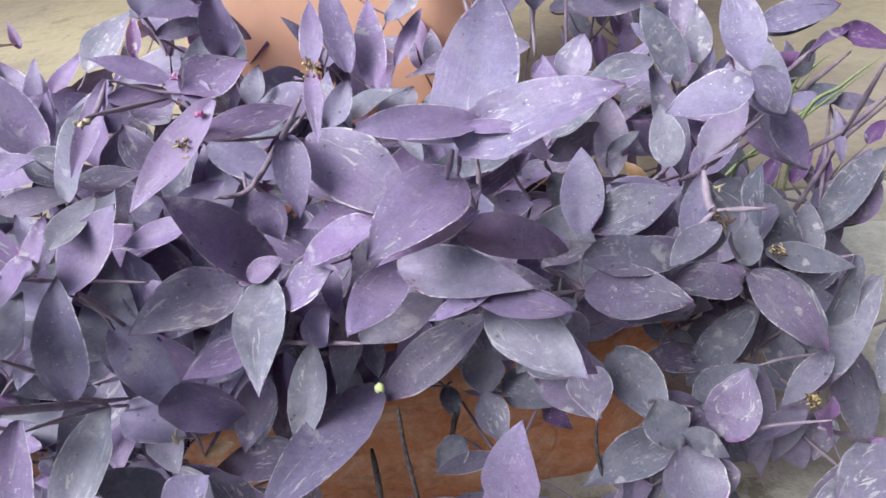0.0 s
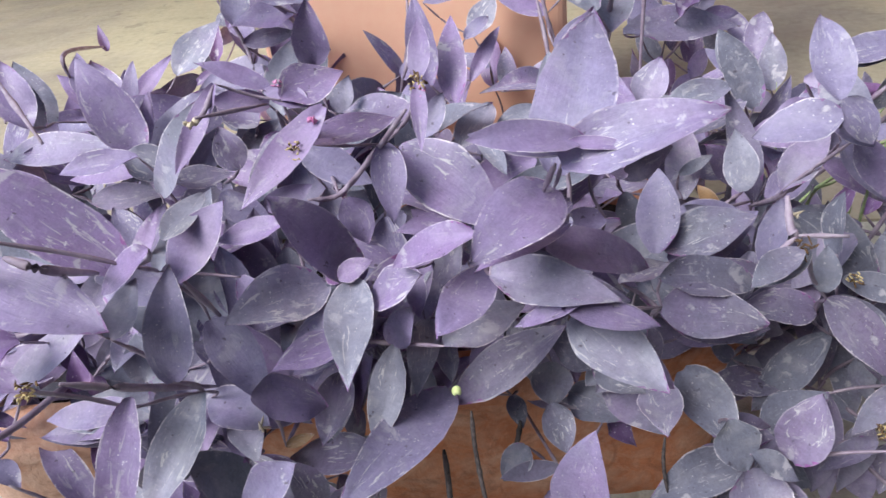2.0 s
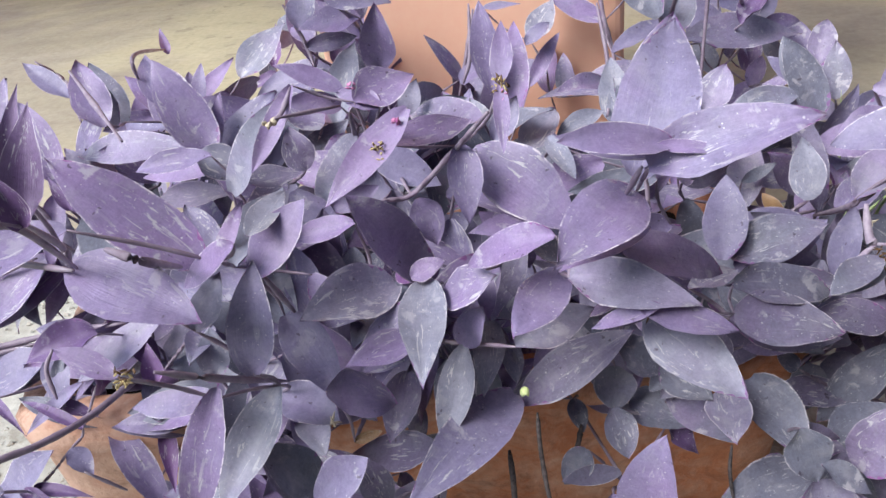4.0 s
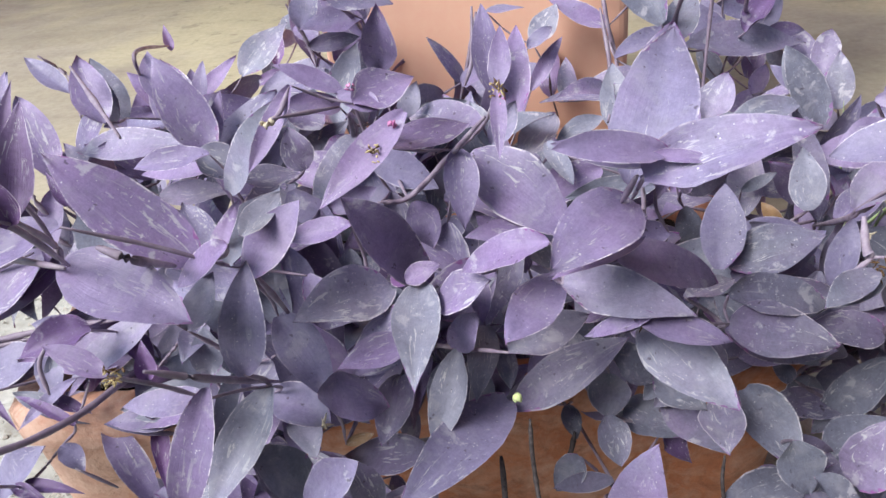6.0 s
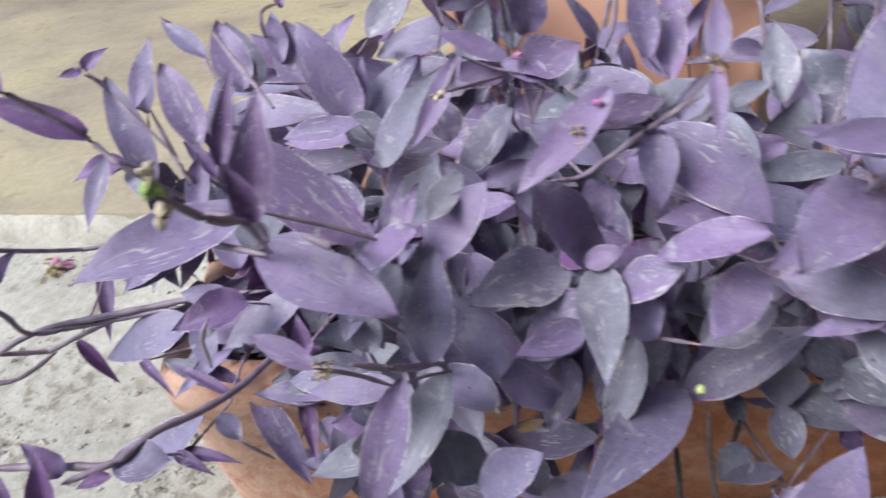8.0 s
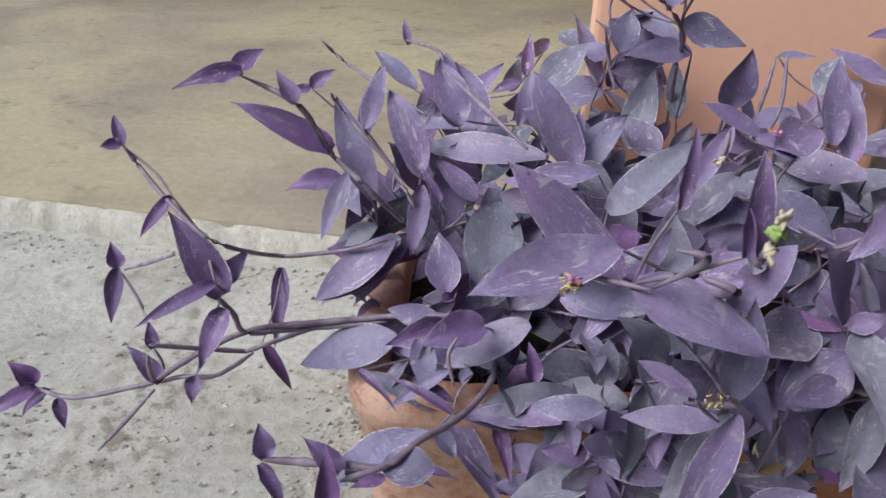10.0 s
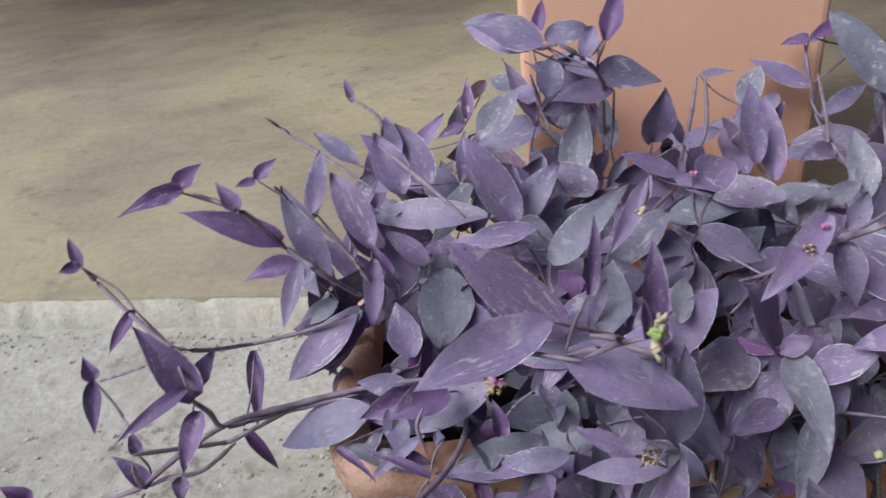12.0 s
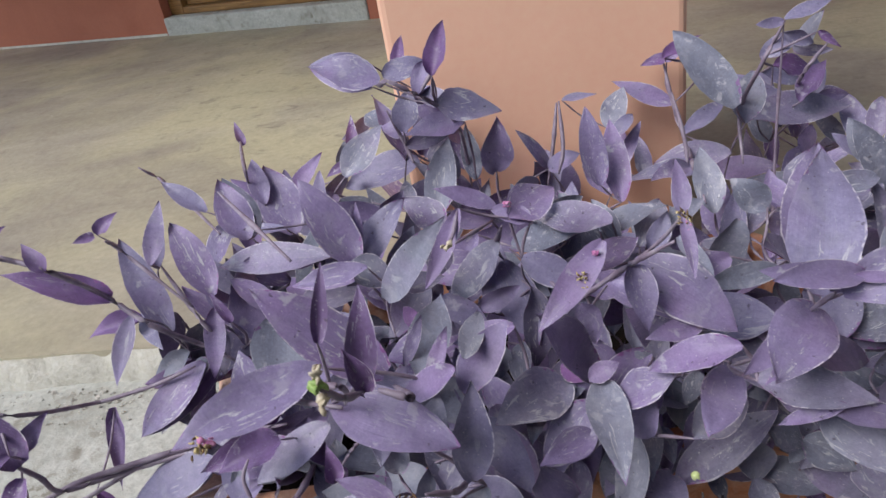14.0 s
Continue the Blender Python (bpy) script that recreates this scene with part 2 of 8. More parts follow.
PX0, PX1, PY0, PY1, PZ0, PZ1 = -0.55, 0.15, 0.4125, 0.7725, -0.052, 0.145
planter = new("planter")
planter.location, planter.rotation_euler = (-0.2135, 0.597, PZ0), (0, 0, radians(8))
tagged(planter, "terracotta planter trough with chipped rim on the ground", "planter")
def along(points, step=0.014):
    out = []
    for p, q in zip(points, points[1:] + points[:1]):
        n = max(1, int(math.hypot(q[0] - p[0], q[1] - p[1]) / step))
        out += [(p[0] + (q[0] - p[0]) * k / n, p[1] + (q[1] - p[1]) * k / n) for k in range(n)]
    return out


RIM = along(rounded_rect(PX0, PX1, PY0, PY1, 0.05, 8))
bm = bmesh.new()
loops = []
for z, off, chip in ((PZ0, 0.014, 0), (0.02, 0.008, 0), (0.098, 0.004, 0), (0.104, -0.002, 0.2), (0.12, -0.003, 0.4), (PZ1 - 0.007, -0.002, 1), (PZ1, 0.004, 1), (PZ1, 0.026, 0.8), (PZ1 - 0.008, 0.034, 0.4), (0.03, 0.038, 0)):
    ring = []
    for x, y in RIM:
        cx = -0.2 + (x + 0.2) * (1 - off / 0.35)
        cy = 0.5925 + (y - 0.5925) * (1 - off / 0.1875)
        v = noise.noise(Vector((x * 34, y * 34, 3)))
        bite = max(0.0, v - 0.12) * 0.028 * chip * (1 if x < -0.3 else 0.35)
        rough = 0.0025 * noise.noise(Vector((x * 60, y * 60, z * 60)))
        ring.append(bm.verts.new((cx + 0.2 + rough, cy - 0.5925 + rough, z - PZ0 - bite)))
    loops.append(ring)
for a, b in zip(loops, loops[1:]):
    for k in range(len(a)):
        bm.faces.new((a[k], a[(k + 1) % len(a)], b[(k + 1) % len(b)], b[k]))
part("trough", bm, POT, planter, smooth=True)
bm = bmesh.new()
bmesh.ops.create_grid(bm, x_segments=60, y_segments=36, size=1)
for v in bm.verts:
    v.co = Vector((v.co.x * 0.32, v.co.y * 0.156, 0.152 + 0.012 * noise.noise(v.co * 7)))
part("soil", bm, SOIL, planter, "dark crumbly potting soil", smooth=True)

# grit and small stones on the ground
grit_rng = random.Random(11)
verts, faces = [], []
for k in range(3600):
    if k % 3 == 0:
        gx, gy = grit_rng.gauss(-0.95, 0.18), grit_rng.gauss(0.42, 0.10)
    elif k % 3 == 1:
        gx, gy = grit_rng.uniform(-1.5, -0.45), STEP - 0.02 - abs(grit_rng.gauss(0, 0.04))
    else:
        gx, gy = PX0 - 0.01 - abs(grit_rng.gauss(0, 0.05)), grit_rng.uniform(0.36, 0.8)
    if not (gy < STEP - 0.015 and not (gx > PX0 - 0.01 and gy > PY0 - 0.02)):
        continue
    r = 0.0008 + 0.0042 * grit_rng.random() ** 4
    o = len(verts)
    for dx, dy, dz in ((1, 0, 0), (-0.5, 0.87, 0), (-0.5, -0.87, 0), (0.2, 0.1, 0.9), (0, 0, -0.8)):
        j = [grit_rng.uniform(0.7, 1.3) for _ in range(3)]
        verts.append((gx + dx * r * j[0], gy + dy * r * j[1], -0.0465 + dz * r * j[2]))
    faces += [(o, o + 1, o + 3), (o + 1, o + 2, o + 3), (o + 2, o, o + 3), (o + 1, o, o + 4), (o + 2, o + 1, o + 4), (o, o + 2, o + 4)]
me = bpy.data.meshes.new("grit")
me.from_pydata(verts, [], faces)
me.materials.append(GRIT)
tagged(new("grit", me), "loose dark and pale grit on the cement ground", "grit", kind="stuff")


# ---- plants ----
def leaf_mat(purple, blue, dust=0.35):
    def build(t, p):
        info = t.nodes.new("ShaderNodeObjectInfo")
        shift = t.nodes.new("ShaderNodeVectorMath")
        shift.operation = "SCALE"
        co = t.nodes.new("ShaderNodeTexCoord")
        comb = t.nodes.new("ShaderNodeCombineXYZ")
        for k in "XYZ":
            t.links.new(info.outputs["Random"], comb.inputs[k])
        t.links.new(comb.outputs[0], shift.inputs[0])
        shift.inputs["Scale"].default_value = 37.0
        add = t.nodes.new("ShaderNodeVectorMath")
        t.links.new(co.outputs["Object"], add.inputs[0])
        t.links.new(shift.outputs[0], add.inputs[1])
        v = add.outputs[0]
        uv = t.nodes.new("ShaderNodeSeparateXYZ")
        t.links.new(co.outputs["UV"], uv.inputs[0])
        # hue: from leaf to leaf and in broad clouds on the blade
        cloud = noise_tex(t, v, 22, 3, 0.55, 0.4)
        m = node(t, "ShaderNodeMath")
        m.operation = "MULTIPLY_ADD"
        t.links.new(info.outputs["Random"], m.inputs[0])
        m.inputs[1].default_value = 0.75
        t.links.new(cloud, m.inputs[2])
        c = ramp(t, m.outputs[0], (0.42, purple), (0.98, blue))
        # fine veins along the blade
        vein = node(t, "ShaderNodeTexNoise", Scale=1.0, Detail=3.0, Roughness=0.7)
        vm = t.nodes.new("ShaderNodeMapping")
        vm.inputs["Scale"].default_value = (46, 2.2, 1)
        t.links.new(co.outputs["UV"], vm.inputs["Vector"])
        va = t.nodes.new("ShaderNodeVectorMath")
        t.links.new(vm.outputs[0], va.inputs[0])
        t.links.new(shift.outputs[0], va.inputs[1])
        t.links.new(va.outputs[0], vein.inputs["Vector"])
        c = mix(t, 0.22, c, ramp(t, vein.outputs["Fac"], (0.3, grey(0.36)), (0.7, grey(0.64))), "OVERLAY")
        # grime in fine grain
        grime = noise_tex(t, v, 130, 5, 0.75, 0.5)
        c = mix(t, 0.32, c, ramp(t, grime, (0.32, grey(0.25)), (0.68, grey(0.74))), "OVERLAY")
        # fine speckle of the downy skin
        down = noise_tex(t, v, 520, 3, 0.75)
        c = mix(t, 0.16, c, ramp(t, down, (0.34, grey(0.24)), (0.66, grey(0.76))), "OVERLAY")
        # dusty bloom, dried splashes and specks
        bloom = noise_tex(t, v, 40, 6, 0.7, 0.8)
        c = mix(t, ramp(t, bloom, (0.50, grey(0)), (0.74, grey(dust))), c, (0.40, 0.40, 0.45))
        some = ramp(t, noise_tex(t, v, 11, 1, 0.3), (0.40, grey(0.04)), (0.60, grey(1)))
        splash = noise_tex(t, v, 60, 5, 0.6, 0.25)
        m1 = mix(t, 1.0, ramp(t, splash, (0.60, grey(0)), (0.66, grey(0.75))), some, "MULTIPLY")
        c = mix(t, m1, c, (0.50, 0.49, 0.55))
        # pale scrapes along the blade
        sm = t.nodes.new("ShaderNodeMapping")
        sm.inputs["Scale"].default_value = (8, 4.0, 1)
        t.links.new(co.outputs["UV"], sm.inputs["Vector"])
        sa = t.nodes.new("ShaderNodeVectorMath")
        t.links.new(sm.outputs[0], sa.inputs[0])
        t.links.new(shift.outputs[0], sa.inputs[1])
        scrape = noise_tex(t, sa.outputs[0], 1.0, 6, 0.62, 1.1)
        where = ramp(t, noise_tex(t, v, 17, 2, 0.5), (0.46, grey(0.0)), (0.62, grey(1)))
        m3 = mix(t, 1.0, ramp(t, scrape, (0.58, grey(0)), (0.62, grey(0.6 + dust * 0.5))), where, "MULTIPLY")
        c = mix(t, m3, c, (0.55, 0.55, 0.58))
        # dried drops: round spots of two sizes
        m2 = None
        for size, reach in ((160, 0.13), (420, 0.20)):
            cell = node(t, "ShaderNodeTexVoronoi", Scale=size)
            t.links.new(v, cell.inputs["Vector"])
            pick = ramp(t, cell.outputs["Color"], (0.70, grey(0)), (0.80, grey(0.85)))
            spot = mix(t, 1.0, ramp(t, cell.outputs["Distance"], (reach * 0.75, grey(1)), (reach, grey(0))), pick, "MULTIPLY")
            m2 = spot if m2 is None else mix(t, 1.0, m2, spot, "LIGHTEN")
        m2 = mix(t, 1.0, m2, some, "MULTIPLY")
        c = mix(t, m2, c, (0.64, 0.64, 0.68))
        dark = noise_tex(t, v, 150, 3, 0.6)
        c = mix(t, ramp(t, dark, (0.68, grey(0)), (0.73, grey(0.7))), c, (0.05, 0.035, 0.06))
        # pale downy margin, broken into short teeth
        d = node(t, "ShaderNodeMath")
        d.operation = "SUBTRACT"
        t.links.new(uv.outputs["X"], d.inputs[0])
        d.inputs[1].default_value = 0.5
        a = node(t, "ShaderNodeMath")
        a.operation = "ABSOLUTE"
        t.links.new(d.outputs[0], a.inputs[0])
        rim = ramp(t, a.outputs[0], (0.464, grey(0)), (0.488, grey(1.0)))
        gap = ramp(t, noise_tex(t, v, 210, 3, 0.6), (0.40, grey(0)), (0.56, grey(1)))
        run = ramp(t, noise_tex(t, v, 14, 2, 0.5), (0.44, grey(0.05)), (0.60, grey(1)))
        rim = mix(t, 1.0, mix(t, 1.0, rim, gap, "MULTIPLY"), run, "MULTIPLY")
        c = mix(t, rim, c, (0.74, 0.70, 0.76))
        t.links.new(c, p.inputs["Base Color"])
        t.links.new(ramp(t, bloom, (0.3, grey(0.34)), (0.75, grey(0.62))), p.inputs["Roughness"])
        p.inputs["Specular IOR Level"].default_value = 0.45
        relief = mix(t, 1.0, mix(t, 0.5, vein.outputs["Fac"], grime), m2, "ADD")
        bump(t, p, relief, 0.35, 0.0015)
    return build


def stem_mat(t, p):
    v = coords(t)
    f = noise_tex(t, v, 60, 4, 0.6)
    c = ramp(t, f, (0.3, (0.17, 0.125, 0.18)), (0.55, (0.28, 0.23, 0.30)), (0.75, (0.42, 0.38, 0.43)))
    t.links.new(c, p.inputs["Base Color"])
    p.inputs["Roughness"].default_value = 0.5


def plain_mat(c1, c2, rough=0.55):
    def build(t, p):
        f = noise_tex(t, coords(t), 300, 3, 0.6)
        t.links.new(ramp(t, f, (0.3, c1), (0.7, c2)), p.inputs["Base Color"])
        p.inputs["Roughness"].default_value = rough
    return build


LEAF = {
    "mid": material("grey purple leaf", leaf_mat((0.276, 0.199, 0.386), (0.224, 0.204, 0.335))),
    "violet": material("violet leaf", leaf_mat((0.268, 0.191, 0.372), (0.232, 0.19, 0.342), 0.3)),
    "pale": material("pale dusty leaf", leaf_mat((0.283, 0.238, 0.383), (0.247, 0.255, 0.337), 0.6)),
    "sprig": material("violet trailing leaf", leaf_mat((0.214, 0.12, 0.3), (0.194, 0.134, 0.278), 0.18)),
    # colour of older blades, also painted shade for the right-hand ones
    "slate": material("old and shaded slate leaf", leaf_mat((0.227, 0.185, 0.311), (0.182, 0.192, 0.26), 0.45)),
    "dry": material("dry brown leaf", leaf_mat((0.17, 0.09, 0.045), (0.30, 0.19, 0.10), 0.2)),
    "young": material("young violet leaf", leaf_mat((0.174, 0.0766, 0.236), (0.153, 0.0957, 0.225), 0.15)),
}
UNDER = material("leaf underside", leaf_mat((0.26, 0.10, 0.30), (0.22, 0.12, 0.28), 0.1))
STEM = material("purple stem", stem_mat)
PINK = material("pink petal", plain_mat((0.50, 0.14, 0.36), (0.66, 0.34, 0.54)))
CREAM = material("cream flower", plain_mat((0.50, 0.42, 0.30), (0.66, 0.60, 0.46)))
YELLOW = material("yellow anther", plain_mat((0.50, 0.38, 0.14), (0.72, 0.62, 0.36)))
GREEN = material("green pod", plain_mat((0.16, 0.30, 0.06), (0.42, 0.55, 0.20)))
BUD = material("pale green bud", plain_mat((0.62, 0.75, 0.30), (0.75, 0.85, 0.45)))
HUSK = material("dry husk", plain_mat((0.035, 0.02, 0.015), (0.22, 0.13, 0.06), 0.8))
ROOT = material("dry root", plain_mat((0.02, 0.017, 0.02), (0.12, 0.10, 0.10), 0.9))
BRACT = material("pale bract", plain_mat((0.34, 0.27, 0.38), (0.48, 0.42, 0.50), 0.6))
GRASS = material("green grass", plain_mat((0.26, 0.36, 0.15), (0.40, 0.50, 0.27)))

CLUMPS = []
for edge, foot in ((-0.45, (-0.49, 0.56, 0.10)), (-0.31, (-0.38, 0.60, 0.10)), (-0.17, (-0.24, 0.62, 0.10)), (-0.03, (-0.10, 0.60, 0.10)), (0.10, (0.03, 0.62, 0.10)), (9.0, (0.14, 0.58, 0.10))):
    clump = new("purple_heart_plant")
    clump.location = foot
    tagged(clump, "trailing purple heart plant with dusty pointed leaves in planter", "plant", "plants in the planter")
    CLUMPS.append((edge, clump))
NODES = []
rng = random.Random(7)


def clump_at(x):
    return next(c for e, c in CLUMPS if x < e)


def outline(s, taper=1.0, clasp=0.7):
    """Half width of a blade along its length, 1 at the widest."""
    top = (clasp - 0.03 * taper) / (clasp + taper)
    return (s + 0.03) ** clasp * (1 - s) ** taper / ((top + 0.03) ** clasp * (1 - top) ** taper)


def leaf(foot, tip, width, face, tone="mid", bend=None, fold=None, keep=True):
    b, e, n = Vector(foot), Vector(tip), Vector(face)
    length = (e - b).length
    y = (e - b) / length
    x = y.cross(n).normalized()
    z = x.cross(y)
    bend = rng.uniform(0.015, 0.055) if bend is None else bend
    fold = rng.uniform(0.10, 0.32) if fold is None else fold
    twist, wave, lean = rng.uniform(-0.2, 0.2), rng.uniform(0, 9), rng.uniform(-0.02, 0.02)
    curl, taper, nick = rng.uniform(-0.1, 0.35), rng.uniform(0.86, 1.12), rng.uniform(0, 90)
    clasp = 0.7
    if tone in ("sprig", "young"):
        # leaves of the trailing shoots: broad at the foot, drawn out to the tip, more arched and folded
        clasp, taper, bend, fold = 0.46, taper + 0.18, 1.5 * bend + 0.02, fold + 0.22
    rows, cols = 14, 6
    me = bpy.data.meshes.new("leaf")
    verts, uvs, faces, slots = [], [], [], []
    for side in (0, 1):
        for i in range(rows + 1):
            s = i / rows
            h = 1.03 * width / 2 * outline(s, taper, clasp)
            for j in range(cols + 1):
                u = 2 * j / cols - 1
                edge = 1 + 0.06 * abs(u) ** 6 * noise.noise(Vector((nick, s * 9, u)))
                cup = fold * (1 + 1.6 * max(0, 0.22 - s) / 0.22)
                zz = bend * length * 4 * s * (1 - s) + cup * h * abs(u) ** 1.2 + twist * h * u * (s - 0.5)
                zz += 0.06 * width * math.sin(7 * s + wave + 1.3 * u) * abs(u)
                zz -= curl * length * max(0.0, s - 0.6) ** 2
                if side:
                    zz -= 0.0011 * (1 - u ** 4) * (0.3 + 0.7 * outline(s, taper, clasp))
                verts.append((h * u * edge * (1 - 0.25 * cup * abs(u)) + lean * length * 4 * s * (1 - s), length * s, zz))
                uvs.append((j / cols, s))
    per = cols + 1
    for side in (0, 1):
        o = side * (rows + 1) * per
        for i in range(rows):
            for j in range(cols):
                q = (o + i * per + j, o + i * per + j + 1, o + (i + 1) * per + j + 1, o + (i + 1) * per + j)
                faces.append(q if not side else q[::-1])
                slots.append(side)
    me.from_pydata(verts, [], faces)
    lay = me.uv_layers.new(name="UVMap")
    for loop in me.loops:
        lay.data[loop.index].uv = uvs[loop.vertex_index]
    me.materials.append(LEAF[tone])
    me.materials.append(UNDER)
    me.polygons.foreach_set("material_index", slots)
    me.polygons.foreach_set("use_smooth", [True] * len(faces))
    ob = new("leaf", me)
    home = clump_at(b.x)
    m = Matrix((x, y, z)).transposed().to_4x4()
    m.translation = b - home.location
    ob.parent, ob.matrix_local = home, m
    if keep:
        NODES.append((b, y, length))
    return ob


def smooth_path(points, n=6):
    p = [Vector(q) for q in points]
    p = [2 * p[0] - p[1]] + p + [2 * p[-1] - p[-2]]
    out = []
    for a, b, c, d in zip(p, p[1:], p[2:], p[3:]):
        for k in range(n):
            t = k / n
            out.append(0.5 * (2 * b + (c - a) * t + (2 * a - 5 * b + 4 * c - d) * t * t + (3 * b - a - 3 * c + d) * t ** 3))
    out.append(p[-2])
    return out


def stem(points, radius, mat=None, name="stem", label=""):
    path = smooth_path(points)
    home = clump_at(path[0].x)
    bm = bmesh.new()
    rings, along, radius = [], 0.0, 1.15 * radius
    phase = rng.uniform(0, 0.03)
    for i, c in enumerate(path):
        d = (path[min(i + 1, len(path) - 1)] - path[max(i - 1, 0)]).normalized()
        u = d.orthogonal().normalized()
        v = d.cross(u)
        along += (c - path[i - 1]).length if i else 0
        knot = 1 + 0.28 * max(0, 1 - abs((along + phase) % 0.034 - 0.017) / 0.0035)
        ends = 0.45 + 0.55 * min(1.0, min(i, len(path) - 1 - i) / 3)
        rings.append([bm.verts.new(c - home.location + radius * knot * ends * (math.cos(a) * u + math.sin(a) * v)) for a in [math.tau * k / 8 for k in range(8)]])
    for a, b in zip(rings, rings[1:]):
        for k in range(8):
            bm.faces.new((a[k], a[(k + 1) % 8], b[(k + 1) % 8], b[k]))
    bm.faces.new(rings[0][::-1])
    bm.faces.new(rings[-1])
    return part(name, bm, mat or STEM, home, label, smooth=True)


def blob(bm, at, r, squash=(1, 1, 1), turn=None):
    res = bmesh.ops.create_icosphere(bm, subdivisions=2, radius=1)
    m = Matrix.Translation(at) @ (turn or Matrix.Identity(4)) @ Matrix.Diagonal((r * squash[0], r * squash[1], r * squash[2], 1))
    shift = Vector((rng.uniform(0, 50), 0, 0))
    for v in res["verts"]:
        v.co *= 1 + 0.55 * noise.noise(v.co * 1.7 + shift)
    bmesh.ops.transform(bm, matrix=m, verts=res["verts"])


def tilt():
    return Euler((rng.uniform(-1.2, 1.2), rng.uniform(-1.2, 1.2), rng.uniform(0, 6.3))).to_matrix().to_4x4()


def flower(at, mat, label, count, r, spread, squash, name="flower", under=None):
    home = clump_at(at[0])
    bm = bmesh.new()
    for k in range(count):
        o = Vector((rng.uniform(-1, 1), rng.uniform(-1, 1), rng.uniform(-1, 1))) * spread
        blob(bm, Vector(at) - home.location + o, r * rng.uniform(0.7, 1.2), squash, tilt())
    return part(name, bm, mat, under or home, label, smooth=True)


def pink_flower(at):
    flower(at, PINK, "small pink petals", 6, 0.0019, 0.0032, (1, 0.8, 0.3))


def pale_flower(at):
    flower(at, CREAM, "small whitish petals", 5, 0.0026, 0.003, (1, 0.9, 0.4))


def stamens(at):
    head = flower(at, YELLOW, "yellow stamens", 16, 0.0013, 0.0042, (1.3, 0.45, 0.4))
    flower(at, HUSK, "dry flower scraps", 9, 0.0016, 0.0046, (1.6, 0.45, 0.35), "petal", head)


def flake(at):
    flower(at, CREAM, "curled whitish dry petal", 3, 0.0028, 0.0022, (0.35, 0.3, 1.5))


def seeds(at):
    flower(at, HUSK, "dry brown seed husks", 12, 0.0017, 0.0055, (2.0, 0.4, 0.3))


def pod(at):
    x, y, z = at
    body = flower((x, y, z), GREEN, "green seed pod", 5, 0.0024, 0.0022, (0.6, 0.6, 1.4), "seed_pod")
    for dz, count in ((0.007, 6), (-0.008, 5)):
        flower((x, y, z + dz), CREAM, "withered cream bract", count, 0.0021, 0.0022, (0.9, 0.4, 1.2), "bract", body)


def bud(at):
    flower(at, BUD, "pale green bud", 1, 0.0042, 0.0, (1, 1, 1))


def grass_blade(a, b):
    a, b = Vector(a), Vector(b)
    tuft = new("grass_blade")
    tuft.location = a
    tagged(tuft, "thin bright green grass blade growing among the stems", "grass", "grass blades")
    bm = bmesh.new()
    d = b - a
    foot = Vector((d.x * 0.2, 0.05, -a.z - 0.08)) * 0.5
    side = d.cross(Vector((0.2, -1, 0.5))).normalized()
    path = smooth_path([foot, (0, 0, 0), d * 0.5 + Vector((0, 0, 0.006)), d], 6)
    strips = []
    for i, c in enumerate(path):
        h = 0.0017 * (1 - (i / (len(path) - 1)) ** 3) + 0.0001
        strips.append([bm.verts.new(c + side * h), bm.verts.new(c + Vector((0, -0.0006, 0.0006))), bm.verts.new(c - side * h), bm.verts.new(c + Vector((0, 0.0006, -0.0006)))])
    for p, q in zip(strips, strips[1:]):
        for k in range(4):
            bm.faces.new((p[k], p[(k + 1) % 4], q[(k + 1) % 4], q[k]))
    part("blade", bm, GRASS, tuft, smooth=True)


# leaves: foot, tip, width, the way the blade faces, tone
# right-hand blades are mostly slate, which puts that side's shade into their colour
leaf((-0.269, 0.208, 0.426), (-0.265, 0.234, 0.467), 0.018, (0.45, -0.77, 0.45), "young")
leaf((-0.296, 0.240, 0.430), (-0.291, 0.264, 0.466), 0.010, (0.44, -0.78, 0.45), "young")
leaf((-0.265, 0.202, 0.426), (-0.272, 0.205, 0.452), 0.013, (0.71, -0.64, 0.28), "young")
leaf((-0.309, 0.389, 0.288), (-0.397, 0.390, 0.378), 0.049, (0.59, -0.54, 0.60))
leaf((-0.309, 0.269, 0.365), (-0.233, 0.248, 0.344), 0.038, (0.13, -0.42, 0.90), "violet")
leaf((-0.355, 0.535, 0.308), (-0.400, 0.564, 0.389), 0.043, (0.48, -0.70, 0.52), "violet")
leaf((-0.421, 0.649, 0.301), (-0.415, 0.680, 0.350), 0.017, (0.31, -0.81, 0.49))
leaf((-0.360, 0.544, 0.305), (-0.353, 0.574, 0.351), 0.016, (0.28, -0.82, 0.50), "violet")
leaf((-0.382, 0.544, 0.313), (-0.512, 0.570, 0.302), 0.035, (-0.18, -0.53, 0.83), "pale")
leaf((-0.333, 0.492, 0.327), (-0.398, 0.481, 0.322), 0.022, (0.04, -0.64, 0.77), "violet")
leaf((-0.348, 0.521, 0.302), (-0.421, 0.525, 0.295), 0.018, (-0.11, -0.59, 0.80))
leaf((-0.471, 0.678, 0.282), (-0.592, 0.726, 0.258), 0.019, (-0.34, -0.44, 0.83))
leaf((-0.240, 0.461, 0.391), (-0.272, 0.428, 0.339), 0.017, (0.09, -0.86, 0.50), "violet")
leaf((-0.321, 0.486, 0.295), (-0.255, 0.469, 0.381), 0.031, (-0.45, -0.87, 0.18), "pale")
leaf((-0.311, 0.493, 0.302), (-0.269, 0.520, 0.295), 0.022, (0.45, -0.47, 0.76), "pale")
